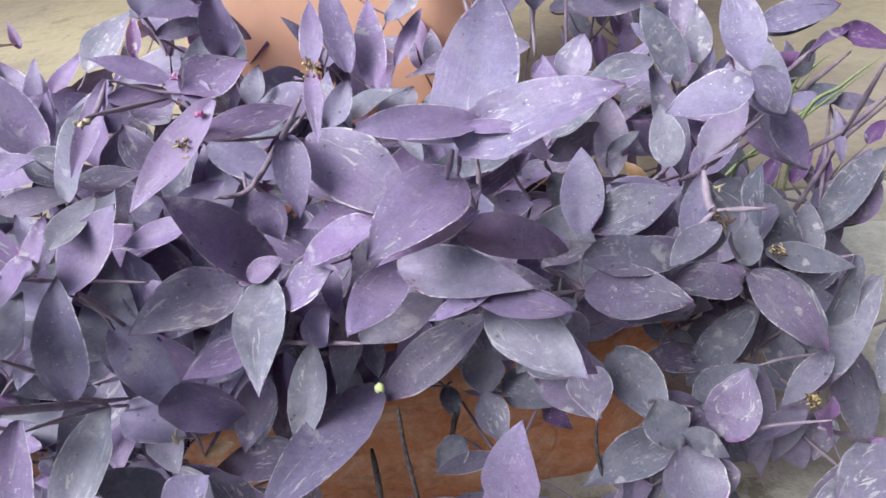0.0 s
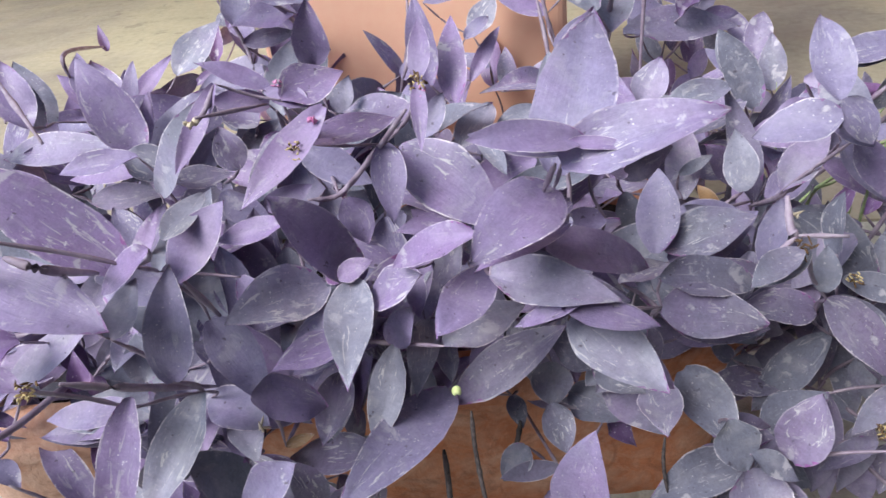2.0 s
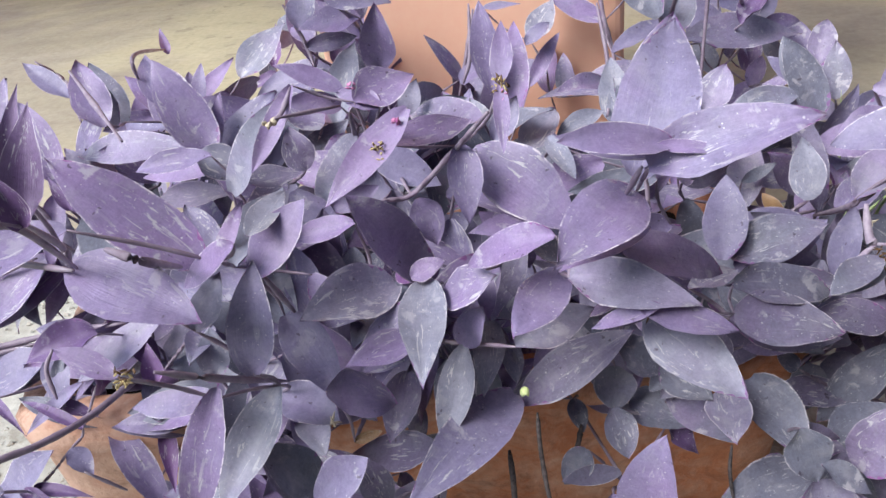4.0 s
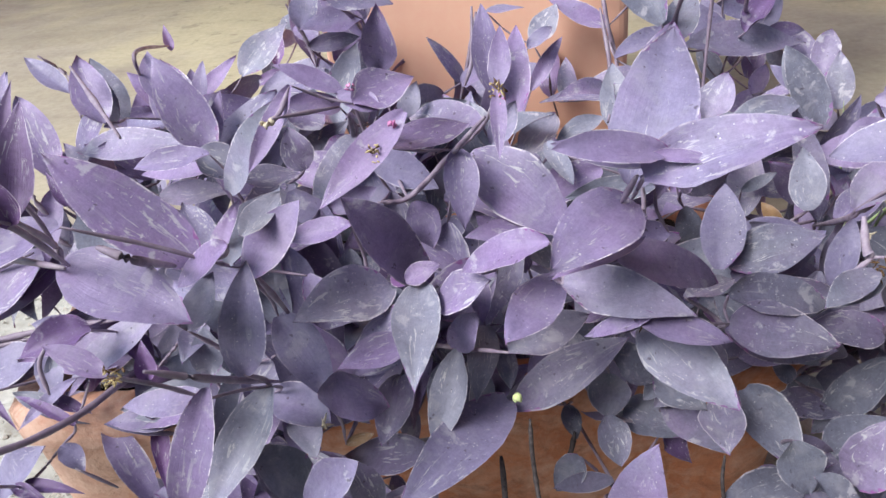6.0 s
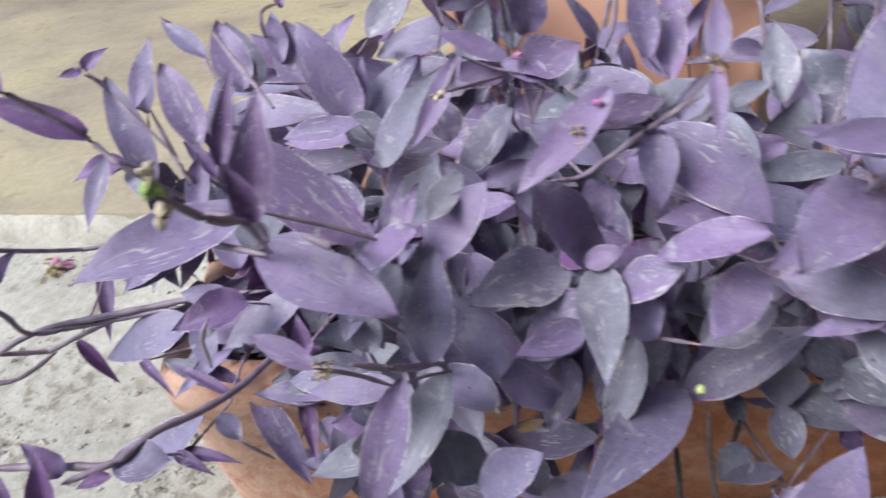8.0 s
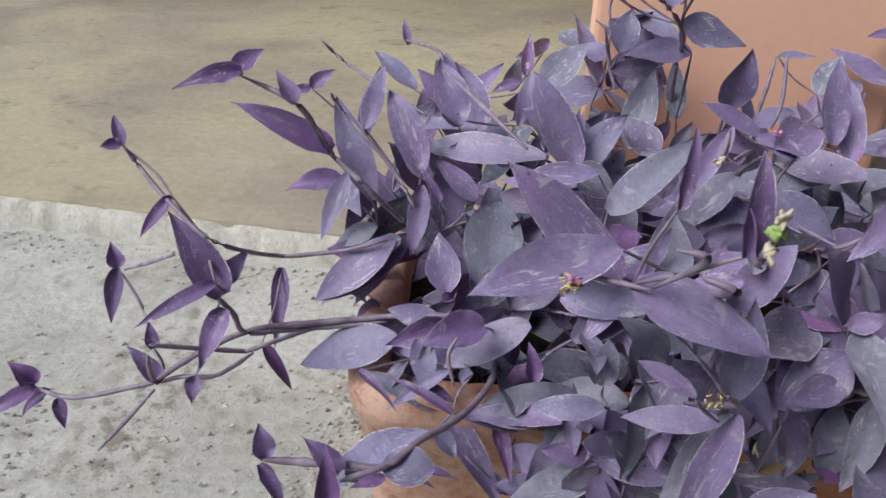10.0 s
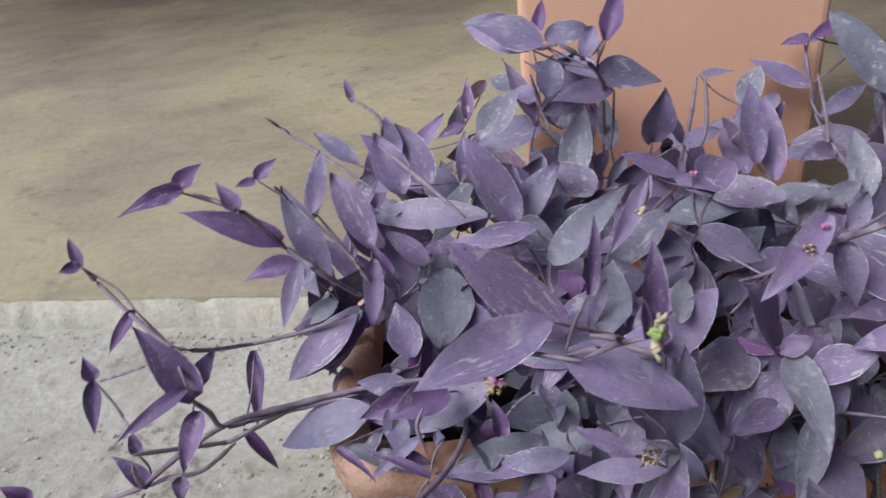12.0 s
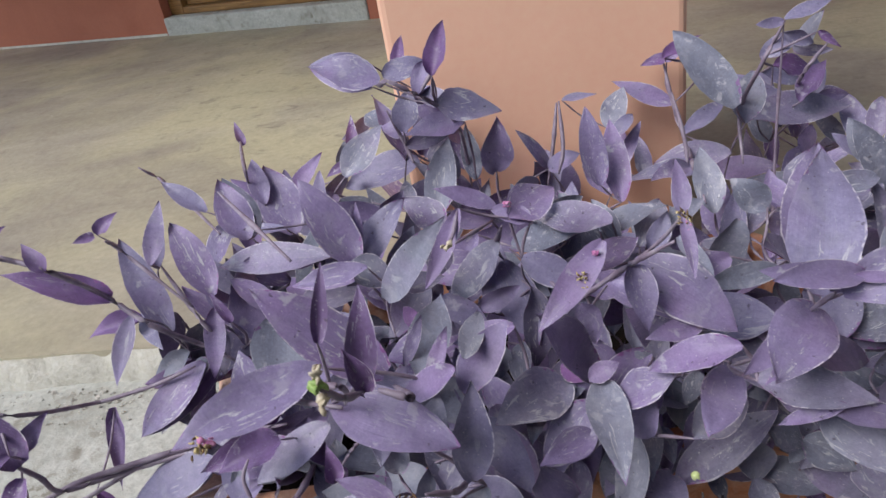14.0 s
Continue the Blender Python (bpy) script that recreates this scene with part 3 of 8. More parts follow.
leaf((-0.240, 0.327, 0.317), (-0.205, 0.351, 0.357), 0.028, (-0.05, -0.84, 0.54), "violet")
leaf((-0.234, 0.322, 0.349), (-0.224, 0.367, 0.355), 0.017, (0.37, -0.22, 0.91), "pale")
leaf((-0.261, 0.328, 0.328), (-0.247, 0.353, 0.355), 0.012, (0.19, -0.76, 0.62), "violet")
leaf((-0.240, 0.315, 0.348), (-0.287, 0.325, 0.311), 0.021, (-0.56, -0.62, 0.55), "violet")
leaf((-0.206, 0.435, 0.291), (-0.259, 0.430, 0.281), 0.022, (-0.09, -0.61, 0.79), "violet")
leaf((-0.237, 0.287, 0.274), (-0.230, 0.311, 0.339), 0.029, (0.27, -0.91, 0.31))
leaf((-0.263, 0.285, 0.309), (-0.253, 0.313, 0.331), 0.019, (0.25, -0.66, 0.71), "pale")
leaf((-0.310, 0.362, 0.207), (-0.310, 0.373, 0.244), 0.024, (0.41, -0.87, 0.26), "pale")
leaf((-0.409, 0.381, 0.233), (-0.458, 0.354, 0.225), 0.034, (0.17, -0.56, 0.81), "young")
leaf((-0.271, 0.223, 0.329), (-0.304, 0.228, 0.344), 0.013, (0.31, -0.40, 0.86), "violet")
leaf((-0.240, 0.252, 0.296), (-0.265, 0.219, 0.214), 0.025, (0.12, -0.93, 0.33), "violet")
leaf((-0.231, 0.303, 0.251), (-0.271, 0.251, 0.189), 0.030, (0.04, -0.77, 0.63), "pale")
leaf((-0.247, 0.259, 0.281), (-0.304, 0.260, 0.273), 0.019, (-0.13, -0.45, 0.88))
leaf((-0.338, 0.360, 0.164), (-0.434, 0.386, 0.126), 0.024, (-0.42, -0.30, 0.86), "violet")
leaf((-0.443, 0.389, 0.123), (-0.383, 0.343, 0.067), 0.028, (0.42, -0.43, 0.80), "violet")
leaf((-0.397, 0.394, 0.115), (-0.375, 0.348, 0.089), 0.017, (0.30, -0.36, 0.88), "young")
leaf((-0.218, 0.288, 0.174), (-0.249, 0.284, 0.216), 0.034, (0.74, -0.44, 0.51), "slate")
leaf((-0.522, 0.328, 0.093), (-0.444, 0.325, 0.165), 0.038, (-0.53, -0.64, 0.55))
leaf((-0.501, 0.433, 0.174), (-0.569, 0.401, 0.145), 0.040, (0.00, -0.67, 0.74), "pale")
leaf((-0.169, 0.387, 0.268), (-0.221, 0.334, 0.279), 0.044, (0.46, -0.28, 0.84), "pale")
leaf((-0.144, 0.369, 0.282), (-0.136, 0.289, 0.263), 0.032, (0.09, -0.22, 0.97), "pale")
leaf((-0.147, 0.398, 0.266), (-0.184, 0.361, 0.353), 0.040, (0.87, -0.46, 0.17), "violet")
leaf((-0.238, 0.349, 0.271), (-0.197, 0.311, 0.230), 0.032, (0.29, -0.54, 0.79))
leaf((-0.153, 0.349, 0.250), (-0.193, 0.318, 0.252), 0.025, (0.33, -0.36, 0.87), "violet")
leaf((-0.199, 0.296, 0.252), (-0.166, 0.328, 0.211), 0.034, (0.81, -0.11, 0.58), "violet")
leaf((-0.251, 0.340, 0.211), (-0.206, 0.321, 0.203), 0.033, (0.00, -0.35, 0.94))
leaf((-0.168, 0.374, 0.198), (-0.175, 0.324, 0.179), 0.029, (0.15, -0.37, 0.92), "slate")
leaf((-0.121, 0.359, 0.236), (-0.138, 0.319, 0.178), 0.026, (-0.02, -0.82, 0.57), "pale")
leaf((-0.109, 0.414, 0.214), (-0.110, 0.348, 0.201), 0.024, (0.08, -0.20, 0.98), "pale")
leaf((-0.095, 0.406, 0.198), (-0.089, 0.378, 0.183), 0.017, (0.04, -0.47, 0.88), "slate")
leaf((-0.055, 0.361, 0.294), (-0.082, 0.299, 0.289), 0.030, (0.20, -0.17, 0.97), "violet")
leaf((-0.122, 0.358, 0.237), (-0.105, 0.356, 0.270), 0.024, (-0.55, -0.81, 0.21), "violet")
leaf((-0.131, 0.359, 0.275), (-0.094, 0.345, 0.302), 0.029, (-0.64, -0.46, 0.62))
leaf((-0.091, 0.374, 0.176), (-0.151, 0.258, 0.192), 0.042, (0.32, -0.04, 0.95))
leaf((-0.087, 0.376, 0.166), (-0.005, 0.396, 0.218), 0.036, (-0.33, -0.59, 0.74), "slate")
leaf((-0.084, 0.332, 0.256), (-0.032, 0.385, 0.248), 0.032, (0.37, -0.21, 0.91), "pale")
leaf((-0.147, 0.346, 0.149), (-0.234, 0.379, 0.104), 0.033, (-0.51, -0.27, 0.81), "slate")
leaf((-0.252, 0.364, 0.170), (-0.224, 0.324, 0.164), 0.025, (0.02, -0.15, 0.99), "pale")
leaf((-0.212, 0.269, 0.181), (-0.173, 0.273, 0.219), 0.031, (-0.50, -0.65, 0.57))
leaf((-0.006, 0.324, 0.285), (0.043, 0.282, 0.260), 0.037, (-0.03, -0.55, 0.84), "pale")
leaf((-0.013, 0.296, 0.310), (0.039, 0.301, 0.291), 0.019, (0.34, -0.52, 0.78), "violet")
leaf((-0.003, 0.294, 0.314), (-0.038, 0.304, 0.292), 0.012, (-0.54, -0.46, 0.70), "violet")
leaf((-0.050, 0.313, 0.321), (0.019, 0.298, 0.312), 0.030, (-0.01, -0.54, 0.84), "pale")
leaf((-0.019, 0.343, 0.320), (0.048, 0.374, 0.280), 0.031, (0.60, -0.41, 0.69), "violet")
leaf((0.031, 0.399, 0.250), (0.073, 0.441, 0.238), 0.018, (0.39, -0.13, 0.91), "pale")
leaf((0.055, 0.373, 0.248), (0.122, 0.367, 0.235), 0.039, (0.11, -0.54, 0.83), "slate")
leaf((0.056, 0.387, 0.261), (0.126, 0.402, 0.242), 0.034, (0.32, -0.48, 0.82), "slate")
leaf((0.078, 0.424, 0.178), (0.121, 0.429, 0.173), 0.016, (0.17, -0.46, 0.87), "slate")
leaf((0.178, 0.431, 0.194), (0.124, 0.427, 0.206), 0.031, (0.22, -0.51, 0.83), "slate")
leaf((0.135, 0.373, 0.288), (0.100, 0.344, 0.283), 0.019, (0.09, -0.28, 0.95), "slate")
leaf((0.077, 0.396, 0.171), (0.103, 0.341, 0.152), 0.039, (-0.17, -0.40, 0.90), "slate")
leaf((0.095, 0.339, 0.180), (0.109, 0.329, 0.140), 0.032, (0.13, -0.95, 0.28), "slate")
leaf((0.110, 0.332, 0.154), (0.142, 0.326, 0.134), 0.018, (0.35, -0.58, 0.74), "slate")
leaf((0.139, 0.385, 0.114), (0.189, 0.408, 0.135), 0.039, (-0.18, -0.40, 0.90), "slate")
leaf((0.118, 0.367, 0.111), (0.043, 0.327, 0.112), 0.036, (0.14, -0.26, 0.95), "slate")
leaf((-0.006, 0.308, 0.116), (0.006, 0.309, 0.201), 0.039, (-0.42, -0.90, 0.08))
leaf((-0.017, 0.412, 0.171), (-0.017, 0.400, 0.133), 0.033, (-0.04, -0.96, 0.29), "slate")
leaf((-0.018, 0.396, 0.204), (0.018, 0.398, 0.176), 0.031, (0.52, -0.57, 0.63), "slate")
leaf((0.016, 0.397, 0.184), (0.047, 0.368, 0.176), 0.032, (-0.15, -0.41, 0.90), "slate")
leaf((-0.003, 0.423, 0.126), (0.040, 0.398, 0.121), 0.035, (-0.13, -0.42, 0.90), "slate")
leaf((0.055, 0.376, 0.177), (0.056, 0.333, 0.171), 0.031, (-0.14, -0.14, 0.98), "pale")
leaf((0.026, 0.413, 0.142), (0.063, 0.355, 0.147), 0.031, (-0.32, -0.14, 0.93), "slate")
leaf((-0.018, 0.402, 0.137), (-0.008, 0.379, 0.105), 0.027, (0.08, -0.79, 0.61), "slate")
leaf((0.024, 0.407, 0.115), (0.049, 0.402, 0.086), 0.022, (0.49, -0.70, 0.52), "young")
leaf((-0.013, 0.329, 0.372), (0.015, 0.415, 0.434), 0.045, (-0.06, -0.57, 0.82))
leaf((0.003, 0.643, 0.266), (-0.001, 0.699, 0.318), 0.033, (-0.05, -0.68, 0.73), "pale")
leaf((-0.011, 0.301, 0.391), (0.062, 0.292, 0.417), 0.033, (-0.34, -0.60, 0.73))
leaf((-0.001, 0.302, 0.402), (-0.054, 0.286, 0.414), 0.019, (0.34, -0.57, 0.75), "violet")
leaf((-0.008, 0.299, 0.403), (0.024, 0.294, 0.400), 0.008, (-0.02, -0.63, 0.78), "violet")
leaf((-0.014, 0.325, 0.366), (-0.056, 0.265, 0.361), 0.038, (0.24, -0.25, 0.94), "violet")
leaf((0.068, 0.470, 0.226), (0.075, 0.515, 0.277), 0.034, (-0.16, -0.73, 0.67))
leaf((0.077, 0.481, 0.221), (0.145, 0.482, 0.249), 0.041, (-0.30, -0.55, 0.78), "slate")
leaf((0.093, 0.861, 0.279), (0.240, 0.906, 0.264), 0.050, (0.26, -0.60, 0.76), "slate")
leaf((0.081, 0.645, 0.278), (0.104, 0.677, 0.311), 0.035, (-0.14, -0.65, 0.74), "pale")
leaf((0.159, 0.642, 0.289), (0.099, 0.628, 0.287), 0.027, (0.11, -0.59, 0.80), "slate")
leaf((0.229, 0.805, 0.259), (0.242, 0.834, 0.301), 0.031, (-0.27, -0.75, 0.60), "slate")
leaf((0.239, 0.767, 0.233), (0.243, 0.802, 0.287), 0.030, (-0.26, -0.80, 0.54), "slate")
leaf((0.207, 0.715, 0.237), (0.168, 0.732, 0.316), 0.039, (0.09, -0.96, 0.25), "slate")
leaf((0.161, 0.574, 0.218), (0.156, 0.604, 0.267), 0.030, (-0.18, -0.85, 0.50), "pale")
leaf((0.217, 0.583, 0.291), (0.170, 0.565, 0.278), 0.031, (-0.03, -0.53, 0.85))
leaf((0.064, 0.616, 0.280), (0.060, 0.650, 0.298), 0.023, (-0.13, -0.47, 0.87), "violet")
leaf((0.027, 0.611, 0.207), (0.095, 0.634, 0.202), 0.021, (0.24, -0.51, 0.83), "pale")
leaf((-0.111, 0.421, 0.351), (-0.044, 0.379, 0.310), 0.046, (0.08, -0.63, 0.77))
leaf((-0.114, 0.396, 0.366), (-0.109, 0.361, 0.328), 0.023, (0.11, -0.73, 0.68), "violet")
leaf((-0.085, 0.371, 0.413), (-0.084, 0.399, 0.441), 0.013, (0.05, -0.72, 0.69), "violet")
leaf((-0.085, 0.369, 0.413), (-0.083, 0.340, 0.384), 0.010, (0.06, -0.70, 0.71), "violet")
leaf((-0.113, 0.637, 0.315), (-0.122, 0.660, 0.393), 0.029, (0.13, -0.95, 0.29), "violet")
leaf((-0.092, 0.639, 0.292), (-0.094, 0.706, 0.360), 0.031, (0.04, -0.72, 0.70))
leaf((-0.162, 0.789, 0.274), (-0.195, 0.773, 0.334), 0.019, (0.64, -0.75, 0.16))
leaf((-0.162, 0.772, 0.281), (-0.125, 0.753, 0.304), 0.026, (-0.63, -0.55, 0.55))
leaf((-0.217, 0.635, 0.344), (-0.209, 0.614, 0.407), 0.035, (0.12, -0.94, -0.33))
leaf((-0.202, 0.479, 0.369), (-0.162, 0.519, 0.375), 0.036, (0.36, -0.48, 0.80), "violet")
leaf((-0.213, 0.492, 0.374), (-0.262, 0.486, 0.400), 0.017, (0.42, -0.64, 0.65), "violet")
leaf((-0.184, 0.482, 0.363), (-0.218, 0.489, 0.374), 0.020, (0.12, -0.63, 0.77), "violet")
leaf((-0.137, 0.361, 0.406), (-0.184, 0.321, 0.366), 0.021, (0.04, -0.74, 0.67), "violet")
leaf((-0.215, 0.516, 0.327), (-0.273, 0.535, 0.252), 0.033, (-0.56, -0.80, 0.23), "pale")
leaf((-0.153, 0.357, 0.387), (-0.108, 0.413, 0.376), 0.021, (0.53, -0.27, 0.80), "violet")
leaf((-0.114, 0.526, 0.330), (-0.184, 0.574, 0.322), 0.034, (-0.37, -0.41, 0.83), "slate")
leaf((-0.086, 0.562, 0.281), (-0.056, 0.626, 0.297), 0.031, (0.19, -0.32, 0.93), "pale")
leaf((-0.062, 0.502, 0.322), (-0.042, 0.457, 0.308), 0.016, (-0.14, -0.35, 0.93), "pale")
leaf((-0.054, 0.603, 0.279), (-0.011, 0.631, 0.291), 0.021, (0.13, -0.55, 0.82), "pale")
leaf((-0.003, 0.740, 0.277), (-0.053, 0.686, 0.293), 0.024, (0.54, -0.26, 0.80))
leaf((-0.057, 0.324, 0.341), (-0.112, 0.349, 0.305), 0.025, (-0.63, -0.43, 0.65), "violet")
leaf((-0.069, 0.384, 0.315), (-0.111, 0.365, 0.321), 0.017, (0.34, -0.47, 0.81))
leaf((-0.152, 0.421, 0.317), (-0.142, 0.418, 0.280), 0.025, (0.42, -0.89, 0.18), "violet")
leaf((-0.218, 0.496, 0.360), (-0.253, 0.470, 0.375), 0.022, (0.61, -0.44, 0.66), "violet")
leaf((0.161, 0.410, 0.358), (0.113, 0.420, 0.343), 0.029, (-0.35, -0.58, 0.74))
leaf((0.164, 0.425, 0.361), (0.164, 0.476, 0.401), 0.027, (-0.23, -0.60, 0.76))
leaf((0.163, 0.416, 0.366), (0.182, 0.410, 0.337), 0.022, (0.14, -0.95, 0.29))
leaf((0.195, 0.459, 0.319), (0.218, 0.445, 0.277), 0.022, (0.04, -0.94, 0.34))
leaf((0.207, 0.531, 0.263), (0.264, 0.534, 0.224), 0.022, (0.42, -0.70, 0.57))
leaf((0.296, 0.596, 0.313), (0.349, 0.587, 0.293), 0.023, (0.12, -0.74, 0.66), "young")
leaf((0.302, 0.597, 0.313), (0.260, 0.566, 0.309), 0.012, (0.15, -0.34, 0.93), "young")
leaf((0.281, 0.718, 0.281), (0.372, 0.751, 0.283), 0.037, (0.17, -0.52, 0.84))
leaf((0.155, 0.469, 0.276), (0.194, 0.500, 0.308), 0.028, (-0.20, -0.57, 0.79), "pale")
leaf((0.275, 0.522, 0.169), (0.354, 0.583, 0.214), 0.030, (-0.18, -0.43, 0.89), "slate")
leaf((0.239, 0.461, 0.181), (0.246, 0.494, 0.221), 0.024, (-0.30, -0.70, 0.64), "slate")
leaf((0.170, 0.402, 0.227), (0.226, 0.383, 0.166), 0.033, (0.29, -0.81, 0.51), "slate")
leaf((0.191, 0.430, 0.221), (0.259, 0.432, 0.199), 0.023, (0.28, -0.54, 0.80), "slate")
leaf((0.227, 0.397, 0.114), (0.293, 0.454, 0.173), 0.033, (-0.32, -0.48, 0.82), "slate")
leaf((0.198, 0.444, 0.160), (0.144, 0.434, 0.090), 0.033, (-0.60, -0.59, 0.54), "slate")
leaf((0.141, 0.343, 0.135), (0.158, 0.354, 0.185), 0.036, (-0.55, -0.76, 0.35), "slate")
leaf((0.194, 0.422, 0.119), (0.191, 0.379, 0.038), 0.027, (-0.26, -0.85, 0.46), "slate")
leaf((0.219, 0.385, 0.107), (0.173, 0.368, 0.095), 0.018, (-0.10, -0.35, 0.93), "slate")
leaf((0.238, 0.405, 0.143), (0.195, 0.376, 0.123), 0.021, (-0.16, -0.37, 0.92), "slate")
leaf((0.293, 0.485, 0.075), (0.304, 0.431, -0.006), 0.037, (-0.23, -0.83, 0.51), "slate")
leaf((0.117, 0.346, 0.124), (0.127, 0.309, 0.086), 0.046, (-0.06, -0.73, 0.68), "slate")
leaf((0.278, 0.351, 0.093), (0.213, 0.315, 0.083), 0.044, (-0.03, -0.22, 0.98), "slate")
leaf((0.221, 0.486, 0.122), (0.239, 0.454, 0.054), 0.027, (-0.08, -0.91, 0.41), "slate")
leaf((0.237, 0.510, 0.120), (0.245, 0.481, 0.076), 0.024, (-0.16, -0.84, 0.52), "slate")
leaf((0.261, 0.581, 0.259), (0.285, 0.588, 0.266), 0.016, (-0.10, -0.53, 0.84))
leaf((0.319, 0.591, 0.194), (0.318, 0.619, 0.236), 0.011, (-0.30, -0.80, 0.53))
leaf((-0.535, 0.488, 0.279), (-0.582, 0.536, 0.360), 0.032, (0.43, -0.64, 0.63))
leaf((-0.549, 0.517, 0.338), (-0.539, 0.556, 0.387), 0.019, (0.27, -0.78, 0.57), "violet")
leaf((-0.493, 0.509, 0.302), (-0.533, 0.549, 0.367), 0.034, (0.39, -0.66, 0.64), "violet")
leaf((-0.523, 0.608, 0.346), (-0.572, 0.627, 0.378), 0.022, (0.28, -0.58, 0.77))
leaf((-0.469, 0.567, 0.329), (-0.497, 0.603, 0.383), 0.037, (0.33, -0.70, 0.63), "violet")
leaf((-0.480, 0.723, 0.251), (-0.515, 0.773, 0.328), 0.057, (0.30, -0.73, 0.61), "violet")
leaf((-0.511, 0.734, 0.292), (-0.527, 0.770, 0.339), 0.026, (0.28, -0.72, 0.64), "violet")
leaf((-0.515, 0.838, 0.256), (-0.471, 0.881, 0.295), 0.025, (0.10, -0.72, 0.69))
leaf((-0.362, 0.555, 0.292), (-0.311, 0.603, 0.341), 0.035, (-0.01, -0.71, 0.70))
leaf((-0.355, 0.512, 0.320), (-0.315, 0.512, 0.296), 0.034, (0.43, -0.58, 0.69), "pale")
leaf((-0.277, 0.614, 0.298), (-0.318, 0.633, 0.327), 0.037, (0.20, -0.67, 0.72), "slate")
leaf((-0.325, 0.662, 0.444), (-0.398, 0.671, 0.467), 0.038, (0.14, -0.68, 0.72))
leaf((-0.336, 0.830, 0.409), (-0.328, 0.863, 0.445), 0.019, (0.08, -0.74, 0.67), "young")
leaf((-0.275, 0.653, 0.461), (-0.288, 0.641, 0.431), 0.019, (-0.10, -0.90, 0.41), "violet")
leaf((-0.265, 0.618, 0.456), (-0.251, 0.654, 0.499), 0.024, (0.02, -0.77, 0.64), "young")
leaf((-0.323, 0.674, 0.446), (-0.278, 0.693, 0.450), 0.029, (0.21, -0.64, 0.74))
leaf((-0.271, 0.664, 0.413), (-0.206, 0.673, 0.394), 0.038, (0.29, -0.65, 0.70))
leaf((-0.250, 0.718, 0.371), (-0.320, 0.712, 0.367), 0.031, (0.01, -0.66, 0.75))
leaf((-0.324, 0.736, 0.362), (-0.316, 0.770, 0.400), 0.033, (0.07, -0.75, 0.66))
leaf((-0.336, 0.826, 0.328), (-0.371, 0.837, 0.338), 0.027, (0.04, -0.63, 0.77))
leaf((-0.408, 0.749, 0.309), (-0.360, 0.796, 0.354), 0.040, (0.05, -0.72, 0.69), "pale")
leaf((-0.336, 0.876, 0.269), (-0.442, 0.856, 0.248), 0.054, (-0.02, -0.66, 0.75))
leaf((-0.449, 0.958, 0.255), (-0.450, 1.001, 0.306), 0.022, (0.15, -0.75, 0.64), "young")
leaf((-0.456, 0.980, 0.237), (-0.505, 0.972, 0.218), 0.022, (-0.16, -0.71, 0.69), "young")
leaf((-0.299, 0.728, 0.253), (-0.280, 0.789, 0.332), 0.042, (0.01, -0.79, 0.61), "pale")
leaf((-0.250, 0.756, 0.284), (-0.259, 0.798, 0.340), 0.026, (0.06, -0.79, 0.61), "slate")
leaf((0.051, 0.756, 0.337), (-0.008, 0.804, 0.420), 0.046, (0.00, -0.86, 0.50), "slate")
leaf((0.005, 0.876, 0.306), (-0.069, 0.894, 0.341), 0.026, (0.13, -0.75, 0.65))
leaf((-0.001, 0.885, 0.362), (-0.033, 0.888, 0.358), 0.019, (-0.14, -0.67, 0.73), "young")
leaf((-0.018, 0.813, 0.386), (0.032, 0.841, 0.401), 0.019, (0.07, -0.56, 0.83), "young")
leaf((0.011, 0.837, 0.278), (0.073, 0.876, 0.306), 0.025, (-0.03, -0.54, 0.84))
leaf((0.064, 0.819, 0.256), (-0.033, 0.811, 0.254), 0.037, (0.04, -0.60, 0.80), "pale")
leaf((-0.082, 0.846, 0.295), (-0.056, 0.885, 0.334), 0.033, (-0.12, -0.66, 0.74), "pale")
leaf((-0.085, 0.750, 0.322), (-0.060, 0.773, 0.338), 0.019, (-0.02, -0.55, 0.84))
leaf((0.069, 0.781, 0.306), (0.087, 0.823, 0.354), 0.040, (-0.24, -0.68, 0.69), "slate")
leaf((0.143, 0.928, 0.323), (0.205, 0.936, 0.299), 0.034, (0.34, -0.68, 0.65), "young")
leaf((0.181, 1.040, 0.183), (0.183, 1.015, 0.119), 0.025, (-0.24, -0.91, 0.35), "young")
leaf((0.159, 0.866, 0.292), (0.202, 0.908, 0.331), 0.032, (-0.20, -0.55, 0.81), "young")
leaf((-0.374, 0.407, 0.223), (-0.443, 0.379, 0.185), 0.032, (-0.17, -0.61, 0.77), "pale")
leaf((-0.515, 0.490, 0.238), (-0.589, 0.451, 0.182), 0.036, (-0.11, -0.75, 0.66))
leaf((-0.529, 0.523, 0.197), (-0.563, 0.497, 0.149), 0.022, (-0.07, -0.85, 0.51))
leaf((-0.319, 0.289, 0.376), (-0.397, 0.231, 0.371), 0.035, (0.25, -0.41, 0.88), "violet")
leaf((-0.428, 0.347, 0.166), (-0.490, 0.366, 0.178), 0.010, (0.10, -0.30, 0.95), "young")
leaf((-0.466, 0.316, 0.129), (-0.415, 0.314, 0.127), 0.014, (0.02, -0.33, 0.94), "young")
leaf((-0.513, 0.363, 0.181), (-0.473, 0.339, 0.167), 0.010, (0.19, -0.23, 0.95), "young")
leaf((-0.461, 0.368, 0.171), (-0.428, 0.367, 0.159), 0.014, (0.32, -0.38, 0.87), "young")
leaf((-0.439, 0.337, 0.153), (-0.421, 0.329, 0.134), 0.018, (0.55, -0.44, 0.71))
leaf((-0.468, 0.309, 0.136), (-0.430, 0.299, 0.128), 0.012, (0.14, -0.27, 0.95), "young")
